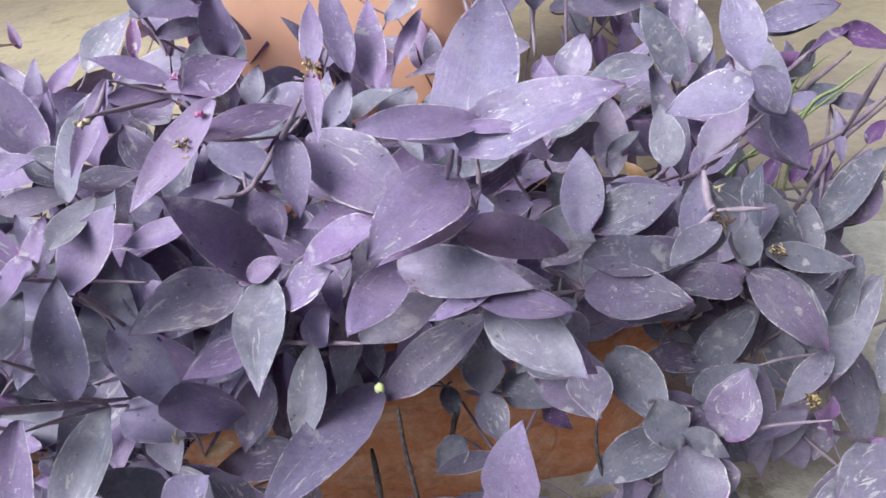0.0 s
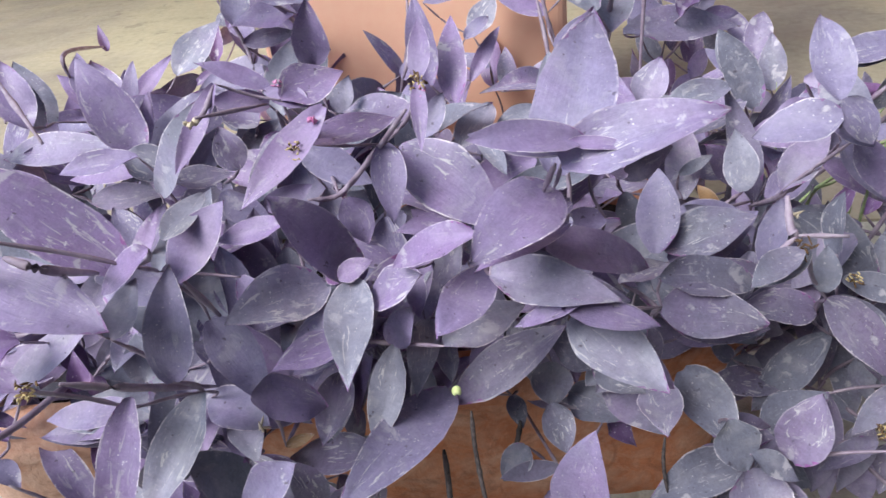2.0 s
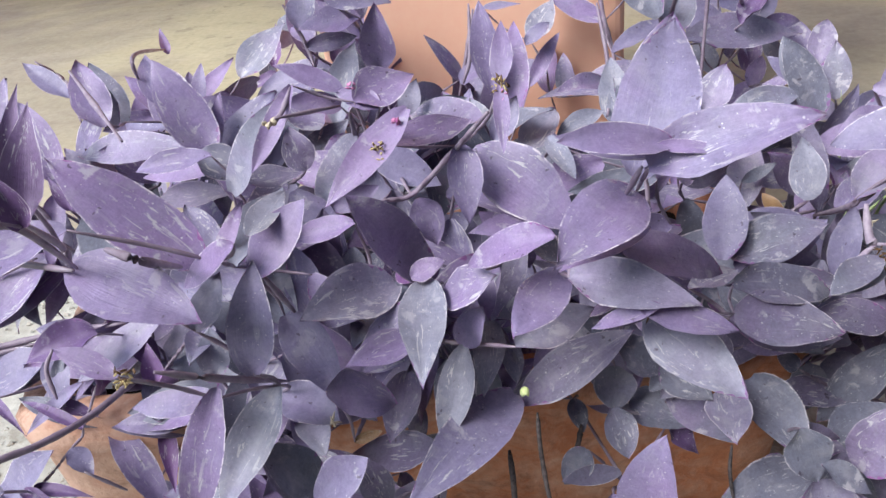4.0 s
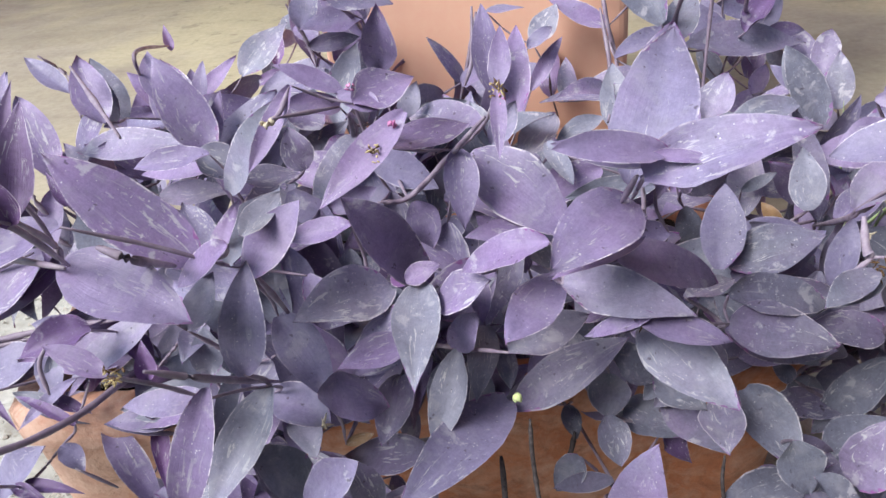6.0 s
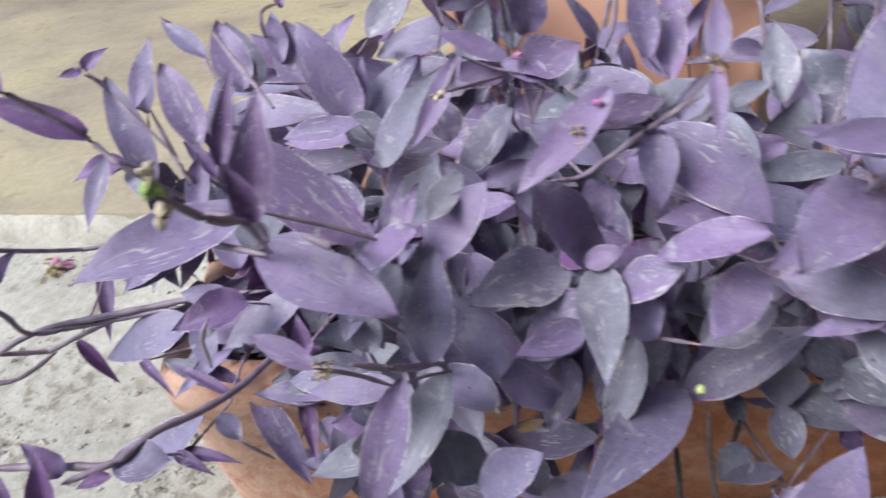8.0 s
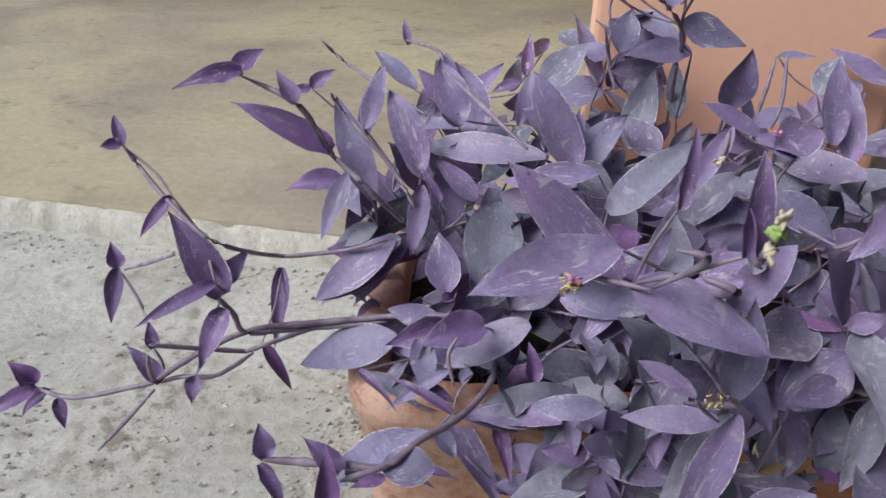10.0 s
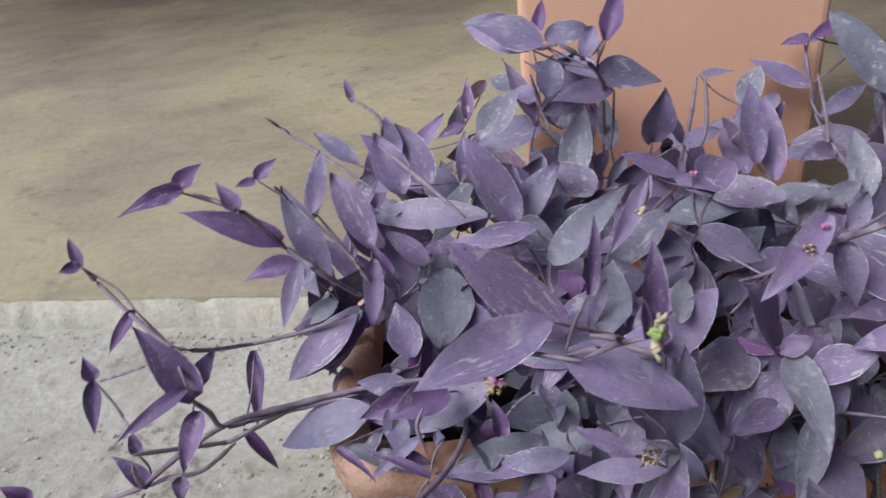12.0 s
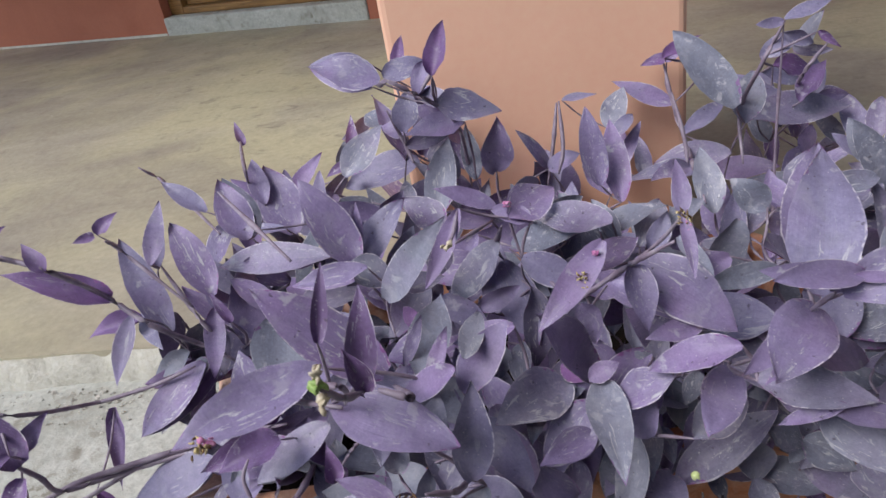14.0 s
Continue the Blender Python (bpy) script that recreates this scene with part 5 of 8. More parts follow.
leaf((-0.428, 0.551, 0.259), (-0.353, 0.567, 0.256), 0.035, (0.03, -0.29, 0.96), "pale")
leaf((-0.136, 0.376, 0.209), (-0.136, 0.352, 0.150), 0.026, (-0.42, -0.88, 0.20), "slate")
leaf((0.091, 0.655, 0.196), (0.133, 0.702, 0.205), 0.025, (0.76, -0.60, 0.25))
leaf((-0.211, 0.585, 0.218), (-0.249, 0.522, 0.214), 0.029, (0.06, -0.92, 0.38), "violet")
leaf((-0.371, 0.440, 0.252), (-0.436, 0.453, 0.282), 0.035, (-0.38, -0.73, 0.58))
leaf((-0.261, 0.358, 0.124), (-0.303, 0.316, 0.198), 0.038, (0.46, -0.74, 0.50), "slate")
leaf((-0.322, 0.802, 0.339), (-0.312, 0.886, 0.341), 0.033, (0.64, -0.16, 0.75))
leaf((-0.575, 0.867, 0.216), (-0.516, 0.925, 0.226), 0.039, (0.54, -0.77, 0.35))
leaf((-0.269, 0.814, 0.192), (-0.282, 0.824, 0.271), 0.037, (0.37, -0.75, 0.55), "violet")
leaf((-0.129, 0.796, 0.198), (-0.130, 0.712, 0.192), 0.038, (0.00, -0.95, 0.30), "slate")
leaf((-0.019, 0.646, 0.203), (-0.083, 0.670, 0.257), 0.034, (-0.55, -0.24, 0.80), "pale")
leaf((-0.064, 0.640, 0.208), (-0.008, 0.628, 0.203), 0.025, (-0.12, -0.94, 0.32))
leaf((-0.481, 0.600, 0.146), (-0.472, 0.627, 0.235), 0.039, (0.14, -0.70, 0.70), "slate")
leaf((-0.027, 0.564, 0.217), (0.041, 0.565, 0.253), 0.033, (0.91, -0.27, 0.31), "violet")
leaf((-0.338, 0.871, 0.133), (-0.396, 0.874, 0.184), 0.030, (0.03, -0.98, 0.19))
leaf((-0.243, 0.743, 0.142), (-0.258, 0.761, 0.239), 0.046, (-0.98, 0.10, -0.17), "slate")
leaf((-0.402, 0.469, 0.241), (-0.440, 0.494, 0.168), 0.038, (0.27, -0.66, 0.70), "slate")
leaf((-0.214, 0.421, 0.205), (-0.240, 0.493, 0.216), 0.031, (-0.43, -0.37, 0.82), "slate")
leaf((-0.329, 0.398, 0.225), (-0.316, 0.345, 0.234), 0.022, (0.30, -0.27, 0.91), "slate")
leaf((0.272, 0.476, 0.165), (0.215, 0.478, 0.137), 0.027, (-0.66, -0.57, 0.49), "slate")
leaf((-0.031, 0.594, 0.175), (-0.029, 0.615, 0.106), 0.032, (0.06, -0.85, -0.52), "slate")
leaf((0.004, 0.508, 0.170), (0.057, 0.454, 0.157), 0.031, (-0.19, -0.46, 0.87), "violet")
leaf((-0.220, 0.379, 0.227), (-0.178, 0.380, 0.154), 0.038, (0.22, -0.96, 0.19))
leaf((-0.296, 0.627, 0.141), (-0.239, 0.637, 0.142), 0.027, (0.46, -0.86, 0.22), "slate")
leaf((-0.011, 0.623, 0.126), (0.006, 0.685, 0.196), 0.038, (-0.31, -0.95, 0.03))
leaf((0.016, 0.452, 0.239), (-0.052, 0.459, 0.250), 0.028, (0.35, -0.85, 0.40))
leaf((-0.327, 0.789, 0.152), (-0.414, 0.787, 0.130), 0.034, (0.53, -0.84, 0.14), "violet")
leaf((-0.260, 0.589, 0.214), (-0.319, 0.562, 0.252), 0.032, (-0.42, 0.17, 0.89), "slate")
leaf((-0.463, 0.550, 0.163), (-0.513, 0.600, 0.215), 0.038, (0.40, -0.78, 0.49))
leaf((-0.317, 0.476, 0.260), (-0.335, 0.522, 0.222), 0.027, (0.09, -0.99, -0.10), "slate")
leaf((-0.315, 0.432, 0.269), (-0.233, 0.459, 0.269), 0.037, (-0.40, -0.54, 0.74), "violet")
leaf((-0.227, 0.510, 0.254), (-0.220, 0.556, 0.309), 0.030, (-0.04, -1.00, 0.04))
leaf((-0.224, 0.680, 0.183), (-0.136, 0.635, 0.197), 0.044, (-0.21, -0.69, 0.69), "pale")
leaf((0.197, 0.497, 0.130), (0.267, 0.548, 0.141), 0.040, (-0.36, -0.58, 0.73), "slate")
leaf((-0.277, 0.757, 0.243), (-0.334, 0.821, 0.291), 0.041, (0.71, -0.59, 0.38), "slate")
leaf((0.011, 0.560, 0.185), (0.043, 0.568, 0.110), 0.036, (-0.08, -0.81, 0.58), "violet")
leaf((-0.351, 0.600, 0.267), (-0.366, 0.662, 0.303), 0.031, (0.06, -1.00, 0.07))
leaf((-0.197, 0.708, 0.211), (-0.209, 0.763, 0.270), 0.036, (0.67, -0.73, -0.13), "pale")
leaf((-0.142, 0.483, 0.265), (-0.147, 0.475, 0.179), 0.038, (0.16, -0.96, -0.22))
leaf((0.223, 0.957, 0.167), (0.279, 1.003, 0.182), 0.034, (-0.41, -0.26, 0.88), "slate")
leaf((-0.050, 0.546, 0.124), (0.004, 0.598, 0.153), 0.033, (0.82, -0.35, 0.46), "violet")
leaf((-0.465, 0.542, 0.254), (-0.498, 0.476, 0.231), 0.033, (0.19, -0.79, 0.58))
leaf((-0.142, 0.417, 0.183), (-0.081, 0.450, 0.242), 0.038, (0.28, -0.51, 0.81), "pale")
leaf((-0.338, 0.394, 0.223), (-0.280, 0.444, 0.251), 0.034, (0.07, -0.88, 0.48))
leaf((-0.116, 0.569, 0.226), (-0.185, 0.540, 0.184), 0.033, (0.25, -0.53, 0.81), "slate")
leaf((0.127, 0.611, 0.100), (0.173, 0.631, 0.180), 0.044, (0.11, -0.70, 0.71))
leaf((0.043, 0.811, 0.134), (0.060, 0.801, 0.212), 0.037, (-0.79, -0.61, 0.03))
leaf((-0.286, 0.381, 0.199), (-0.263, 0.421, 0.284), 0.044, (0.47, -0.66, 0.58), "slate")
leaf((-0.340, 0.378, 0.134), (-0.363, 0.352, 0.083), 0.025, (0.48, -0.29, 0.83))
leaf((-0.203, 0.906, 0.156), (-0.210, 0.943, 0.189), 0.023, (0.53, -0.85, -0.02), "violet")
leaf((0.052, 0.587, 0.255), (0.112, 0.603, 0.283), 0.030, (0.31, -0.45, 0.84), "slate")
leaf((0.154, 0.956, 0.204), (0.123, 0.973, 0.256), 0.029, (-0.40, -0.60, 0.69), "slate")
leaf((-0.485, 0.873, 0.203), (-0.453, 0.799, 0.248), 0.040, (-0.11, -0.49, 0.86))
leaf((-0.414, 0.426, 0.177), (-0.502, 0.409, 0.172), 0.039, (0.24, -0.60, 0.76))
leaf((0.004, 0.495, 0.152), (-0.024, 0.453, 0.161), 0.020, (-0.17, -0.63, 0.76), "violet")
leaf((-0.223, 0.633, 0.173), (-0.226, 0.579, 0.138), 0.030, (0.50, -0.56, -0.66), "slate")
leaf((-0.282, 0.390, 0.222), (-0.265, 0.323, 0.198), 0.031, (0.60, -0.49, 0.63), "slate")
leaf((-0.107, 0.557, 0.163), (-0.029, 0.510, 0.176), 0.039, (0.08, -0.97, 0.21), "slate")
leaf((-0.335, 0.478, 0.166), (-0.375, 0.405, 0.150), 0.039, (0.17, -0.97, 0.19))
leaf((-0.023, 0.725, 0.131), (0.053, 0.734, 0.189), 0.039, (0.43, -0.41, 0.80), "violet")
leaf((0.257, 0.758, 0.143), (0.273, 0.757, 0.231), 0.041, (-0.08, -0.92, 0.38), "slate")
leaf((-0.333, 0.680, 0.177), (-0.321, 0.734, 0.119), 0.036, (-0.43, -0.84, 0.32), "pale")
leaf((-0.396, 0.522, 0.234), (-0.402, 0.508, 0.176), 0.027, (0.48, -0.86, 0.18))
leaf((-0.268, 0.487, 0.295), (-0.230, 0.469, 0.221), 0.038, (-0.13, -0.57, 0.81))
leaf((-0.427, 0.749, 0.289), (-0.432, 0.691, 0.292), 0.022, (0.68, -0.09, 0.73), "violet")
leaf((-0.475, 0.739, 0.197), (-0.506, 0.704, 0.271), 0.037, (0.40, -0.43, 0.81), "slate")
leaf((0.206, 0.833, 0.157), (0.276, 0.830, 0.175), 0.033, (0.28, -0.92, 0.29), "slate")
leaf((-0.290, 0.430, 0.267), (-0.329, 0.391, 0.223), 0.029, (-0.47, -0.45, 0.76))
leaf((-0.435, 0.465, 0.164), (-0.457, 0.522, 0.210), 0.035, (0.74, -0.53, 0.42))
leaf((-0.185, 0.911, 0.205), (-0.177, 0.831, 0.263), 0.039, (0.49, -0.86, -0.15), "violet")
leaf((-0.362, 0.938, 0.150), (-0.422, 0.955, 0.226), 0.043, (0.63, -0.46, 0.63))
leaf((-0.245, 0.694, 0.232), (-0.190, 0.627, 0.216), 0.041, (-0.83, -0.37, 0.42), "pale")
leaf((0.068, 0.456, 0.194), (0.081, 0.497, 0.158), 0.022, (-0.43, -0.78, 0.45))
leaf((-0.235, 0.598, 0.193), (-0.309, 0.608, 0.203), 0.032, (0.37, -0.92, 0.07), "slate")
leaf((-0.133, 0.492, 0.147), (-0.101, 0.451, 0.211), 0.036, (-0.68, -0.66, 0.32), "violet")
leaf((-0.297, 0.463, 0.187), (-0.337, 0.479, 0.241), 0.028, (-0.21, -0.46, 0.86))
leaf((-0.258, 0.714, 0.254), (-0.233, 0.738, 0.291), 0.022, (0.63, -0.71, 0.32), "pale")
leaf((-0.163, 0.660, 0.111), (-0.128, 0.726, 0.175), 0.042, (0.34, -0.46, 0.82))
leaf((0.206, 0.597, 0.226), (0.232, 0.601, 0.130), 0.042, (-0.17, -0.20, 0.97), "slate")
leaf((-0.164, 0.329, 0.079), (-0.219, 0.359, 0.115), 0.033, (-0.09, -0.88, 0.47), "violet")
leaf((-0.269, 0.390, 0.152), (-0.275, 0.333, 0.084), 0.035, (0.35, -0.55, 0.76), "slate")
leaf((-0.082, 0.552, 0.252), (-0.047, 0.529, 0.196), 0.030, (0.03, -0.53, 0.85), "slate")
leaf((0.003, 0.615, 0.209), (0.030, 0.665, 0.281), 0.036, (0.53, -0.34, 0.78))
leaf((-0.514, 0.628, 0.153), (-0.585, 0.587, 0.206), 0.046, (-0.00, 0.04, 1.00), "slate")
leaf((-0.550, 0.743, 0.222), (-0.554, 0.776, 0.294), 0.033, (0.47, -0.65, 0.59), "violet")
leaf((-0.055, 0.919, 0.159), (-0.128, 0.967, 0.173), 0.034, (-0.20, -0.93, 0.31), "slate")
leaf((-0.215, 0.641, 0.297), (-0.173, 0.729, 0.281), 0.040, (0.71, -0.68, 0.18))
leaf((-0.038, 0.758, 0.152), (-0.079, 0.716, 0.136), 0.024, (0.26, -0.51, 0.82))
leaf((-0.399, 0.451, 0.292), (-0.382, 0.505, 0.266), 0.027, (-0.22, -0.90, 0.38), "violet")
leaf((0.198, 0.807, 0.138), (0.181, 0.859, 0.161), 0.024, (0.31, -0.95, -0.02))
leaf((-0.009, 0.513, 0.328), (-0.044, 0.519, 0.241), 0.040, (0.17, -0.98, 0.07), "pale")
leaf((-0.346, 0.542, 0.165), (-0.306, 0.594, 0.188), 0.029, (-0.32, -0.91, -0.26))
leaf((-0.292, 0.945, 0.205), (-0.256, 0.912, 0.269), 0.037, (0.29, -0.95, -0.10), "violet")
leaf((-0.063, 0.865, 0.225), (-0.064, 0.916, 0.276), 0.034, (-0.40, -0.76, 0.51))
leaf((-0.127, 0.800, 0.162), (-0.056, 0.829, 0.190), 0.035, (-0.28, -0.93, 0.22), "slate")
leaf((0.137, 0.464, 0.228), (0.121, 0.443, 0.177), 0.022, (0.14, -0.89, 0.44), "slate")
leaf((-0.271, 0.807, 0.330), (-0.325, 0.818, 0.382), 0.031, (0.10, -0.99, 0.01))
leaf((-0.058, 0.433, 0.190), (-0.080, 0.379, 0.166), 0.027, (-0.03, -1.00, 0.09), "violet")
leaf((-0.180, 0.632, 0.271), (-0.254, 0.603, 0.287), 0.036, (-0.34, -0.87, 0.36))
leaf((-0.249, 0.516, 0.127), (-0.193, 0.488, 0.166), 0.029, (0.67, -0.58, 0.45), "pale")
leaf((-0.297, 0.374, 0.118), (-0.279, 0.295, 0.105), 0.032, (0.65, -0.29, 0.70))
leaf((-0.147, 0.490, 0.159), (-0.209, 0.437, 0.139), 0.038, (-0.51, -0.41, 0.76), "slate")
leaf((-0.021, 0.493, 0.304), (-0.083, 0.475, 0.287), 0.029, (-0.13, -0.93, 0.34), "violet")
leaf((-0.352, 0.442, 0.257), (-0.397, 0.433, 0.215), 0.027, (0.38, -0.88, 0.30), "pale")
leaf((-0.294, 0.483, 0.190), (-0.288, 0.455, 0.116), 0.034, (0.41, -0.83, 0.37))
leaf((0.243, 0.770, 0.117), (0.220, 0.794, 0.163), 0.022, (-0.41, -0.91, 0.02))
leaf((-0.494, 0.857, 0.171), (-0.482, 0.921, 0.163), 0.028, (0.28, -0.50, 0.82), "violet")
leaf((-0.115, 0.437, 0.209), (-0.080, 0.454, 0.259), 0.029, (0.19, -0.72, 0.66), "slate")
leaf((-0.314, 0.453, 0.168), (-0.303, 0.432, 0.214), 0.021, (0.32, 0.28, 0.91), "pale")
leaf((-0.184, 0.856, 0.116), (-0.187, 0.873, 0.164), 0.022, (0.55, -0.83, 0.07))
leaf((-0.239, 0.449, 0.203), (-0.259, 0.455, 0.286), 0.039, (0.21, -0.83, 0.51), "slate")
leaf((-0.416, 0.588, 0.285), (-0.475, 0.556, 0.312), 0.030, (0.37, -0.44, 0.82), "violet")
leaf((-0.442, 0.781, 0.223), (-0.534, 0.813, 0.237), 0.042, (0.75, -0.63, 0.21))
leaf((-0.161, 0.562, 0.288), (-0.220, 0.581, 0.235), 0.039, (-0.60, -0.04, 0.80))
leaf((-0.297, 0.434, 0.196), (-0.322, 0.418, 0.275), 0.033, (-0.31, -0.94, 0.16))
leaf((-0.280, 0.396, 0.163), (-0.316, 0.333, 0.145), 0.031, (0.45, -0.51, 0.73), "violet")
leaf((-0.524, 0.692, 0.175), (-0.576, 0.749, 0.238), 0.039, (0.68, -0.64, 0.35))
leaf((-0.025, 0.467, 0.210), (-0.002, 0.422, 0.202), 0.021, (-0.54, -0.77, 0.34), "pale")
leaf((-0.322, 0.877, 0.163), (-0.342, 0.911, 0.209), 0.029, (0.38, -0.36, 0.85), "slate")
leaf((-0.266, 0.373, 0.234), (-0.307, 0.358, 0.277), 0.026, (0.62, -0.73, 0.29), "slate")
leaf((-0.170, 0.405, 0.236), (-0.126, 0.361, 0.280), 0.036, (0.37, -0.73, 0.58), "violet")
leaf((-0.548, 0.795, 0.239), (-0.485, 0.768, 0.178), 0.042, (0.51, 0.11, 0.85))
leaf((-0.262, 0.487, 0.173), (-0.333, 0.482, 0.222), 0.036, (0.71, -0.61, 0.35), "pale")
leaf((-0.353, 0.365, 0.091), (-0.332, 0.350, 0.033), 0.027, (0.22, -0.44, 0.87))
leaf((-0.179, 0.439, 0.204), (-0.126, 0.371, 0.172), 0.042, (-0.41, -0.74, 0.53))
leaf((0.182, 0.873, 0.144), (0.212, 0.922, 0.162), 0.024, (0.19, -0.46, 0.87))
leaf((-0.009, 0.460, 0.244), (-0.041, 0.393, 0.233), 0.032, (0.14, 0.11, 0.98), "slate")
leaf((-0.325, 0.605, 0.230), (-0.284, 0.581, 0.305), 0.036, (-0.08, -0.77, 0.64), "slate")
leaf((-0.159, 0.575, 0.233), (-0.128, 0.529, 0.298), 0.039, (-0.72, -0.43, -0.54), "slate")
leaf((-0.268, 0.337, 0.089), (-0.240, 0.358, 0.039), 0.029, (0.78, -0.58, 0.24), "slate")
leaf((-0.382, 0.482, 0.278), (-0.411, 0.426, 0.245), 0.032, (0.12, -0.88, 0.45), "violet")
leaf((0.088, 0.802, 0.151), (0.041, 0.857, 0.158), 0.034, (-0.33, -0.94, -0.14))
leaf((-0.404, 0.643, 0.158), (-0.414, 0.730, 0.167), 0.037, (-0.50, -0.47, 0.73), "slate")
leaf((-0.117, 0.395, 0.186), (-0.146, 0.353, 0.179), 0.025, (-0.29, -0.78, 0.55))
leaf((-0.296, 0.346, 0.092), (-0.214, 0.360, 0.093), 0.035, (0.68, -0.71, 0.17), "slate")
leaf((-0.514, 0.614, 0.230), (-0.547, 0.582, 0.298), 0.035, (-0.19, -0.49, 0.85), "violet")
leaf((-0.482, 0.928, 0.115), (-0.497, 0.956, 0.192), 0.034, (0.41, -0.78, 0.47), "slate")
leaf((-0.098, 0.420, 0.262), (-0.151, 0.392, 0.247), 0.028, (-0.21, -0.80, 0.56), "pale")
leaf((-0.077, 0.460, 0.234), (-0.113, 0.450, 0.288), 0.030, (-0.09, -0.64, 0.76))
leaf((0.145, 0.487, 0.152), (0.065, 0.485, 0.142), 0.035, (-0.15, -0.53, 0.84), "slate")
leaf((-0.387, 0.556, 0.156), (-0.402, 0.561, 0.240), 0.035, (-0.35, -0.86, 0.37), "violet")
leaf((-0.253, 0.360, 0.076), (-0.181, 0.383, 0.058), 0.036, (0.71, -0.68, 0.19), "slate")
leaf((0.011, 0.483, 0.186), (0.044, 0.406, 0.148), 0.036, (0.22, -0.97, 0.08), "slate")
leaf((-0.308, 0.580, 0.272), (-0.215, 0.580, 0.263), 0.038, (0.51, -0.79, 0.34))
leaf((-0.187, 0.620, 0.093), (-0.149, 0.586, 0.178), 0.045, (-0.71, -0.34, 0.62))
leaf((0.087, 0.517, 0.178), (0.114, 0.506, 0.123), 0.028, (0.63, 0.23, 0.74), "slate")
leaf((-0.191, 0.507, 0.281), (-0.193, 0.479, 0.206), 0.035, (0.45, -0.88, -0.14), "slate")
leaf((0.047, 0.426, 0.225), (0.080, 0.471, 0.158), 0.038, (-0.40, -0.83, -0.38), "slate")
leaf((0.163, 0.470, 0.258), (0.232, 0.460, 0.195), 0.045, (0.45, -0.88, 0.16), "slate")
leaf((0.011, 0.651, 0.231), (0.028, 0.734, 0.269), 0.035, (-0.40, -0.44, 0.80), "violet")
leaf((-0.263, 0.363, 0.241), (-0.223, 0.381, 0.191), 0.026, (0.50, -0.81, 0.30))
leaf((-0.297, 0.410, 0.204), (-0.319, 0.443, 0.145), 0.033, (0.12, -0.93, 0.35), "slate")
leaf((-0.095, 0.515, 0.195), (-0.043, 0.468, 0.166), 0.032, (0.19, -0.79, 0.59))
leaf((-0.191, 0.395, 0.171), (-0.281, 0.379, 0.204), 0.038, (-0.33, -0.92, 0.20))
leaf((-0.296, 0.429, 0.230), (-0.240, 0.370, 0.188), 0.037, (-0.15, -0.98, 0.09), "violet")
leaf((-0.279, 0.360, 0.218), (-0.291, 0.306, 0.167), 0.033, (0.70, -0.58, 0.41), "slate")
leaf((-0.224, 0.376, 0.261), (-0.198, 0.390, 0.175), 0.043, (0.12, -0.99, 0.12))
leaf((-0.506, 0.671, 0.168), (-0.455, 0.686, 0.167), 0.023, (0.84, -0.49, 0.22), "violet")
leaf((-0.238, 0.761, 0.246), (-0.200, 0.787, 0.174), 0.038, (-0.00, -0.82, 0.57), "pale")
leaf((-0.156, 0.764, 0.144), (-0.086, 0.748, 0.169), 0.036, (0.77, -0.57, 0.28))
leaf((0.067, 0.647, 0.223), (0.111, 0.729, 0.208), 0.040, (-0.26, -0.70, 0.67), "violet")
leaf((-0.336, 0.747, 0.252), (-0.346, 0.798, 0.276), 0.022, (0.12, -0.91, 0.41), "slate")
leaf((0.151, 0.515, 0.198), (0.098, 0.520, 0.239), 0.027, (0.06, -0.71, 0.70), "pale")
leaf((-0.341, 0.364, 0.065), (-0.281, 0.362, 0.091), 0.026, (0.23, -0.28, 0.93))
leaf((-0.242, 0.346, 0.143), (-0.200, 0.323, 0.125), 0.020, (0.16, -0.61, 0.78), "slate")
leaf((0.096, 0.475, 0.149), (0.154, 0.551, 0.163), 0.046, (-0.71, 0.08, -0.70), "slate")
leaf((-0.439, 0.467, 0.226), (-0.463, 0.450, 0.166), 0.029, (-0.79, 0.52, -0.33))
leaf((-0.351, 0.563, 0.250), (-0.376, 0.627, 0.258), 0.027, (0.29, -0.20, 0.94), "pale")
leaf((0.172, 0.576, 0.138), (0.226, 0.647, 0.168), 0.040, (0.17, -0.65, 0.74))
leaf((0.196, 0.602, 0.122), (0.193, 0.618, 0.190), 0.026, (-0.22, -0.78, 0.59), "slate")
leaf((0.073, 0.930, 0.180), (0.143, 0.878, 0.202), 0.037, (-0.17, -0.72, 0.68), "violet")
leaf((0.045, 0.798, 0.161), (0.117, 0.830, 0.171), 0.035, (-0.35, -0.92, 0.16))
leaf((-0.261, 0.456, 0.197), (-0.239, 0.466, 0.290), 0.039, (0.58, -0.81, 0.12), "slate")
leaf((-0.327, 0.523, 0.243), (-0.291, 0.467, 0.284), 0.031, (0.84, -0.35, 0.40))
leaf((0.004, 0.525, 0.180), (0.058, 0.597, 0.183), 0.039, (-0.60, -0.64, 0.47), "slate")
leaf((-0.421, 0.453, 0.118), (-0.378, 0.514, 0.182), 0.043, (-0.50, -0.71, 0.49))
leaf((-0.152, 0.391, 0.264), (-0.208, 0.370, 0.247), 0.026, (0.57, 0.15, 0.81), "pale")
leaf((-0.149, 0.595, 0.197), (-0.061, 0.605, 0.180), 0.039, (0.18, -0.92, 0.35))
leaf((0.084, 0.617, 0.244), (0.101, 0.664, 0.265), 0.025, (-0.36, -0.77, 0.52))
leaf((-0.311, 0.564, 0.237), (-0.380, 0.559, 0.305), 0.043, (0.22, -0.97, 0.10), "violet")
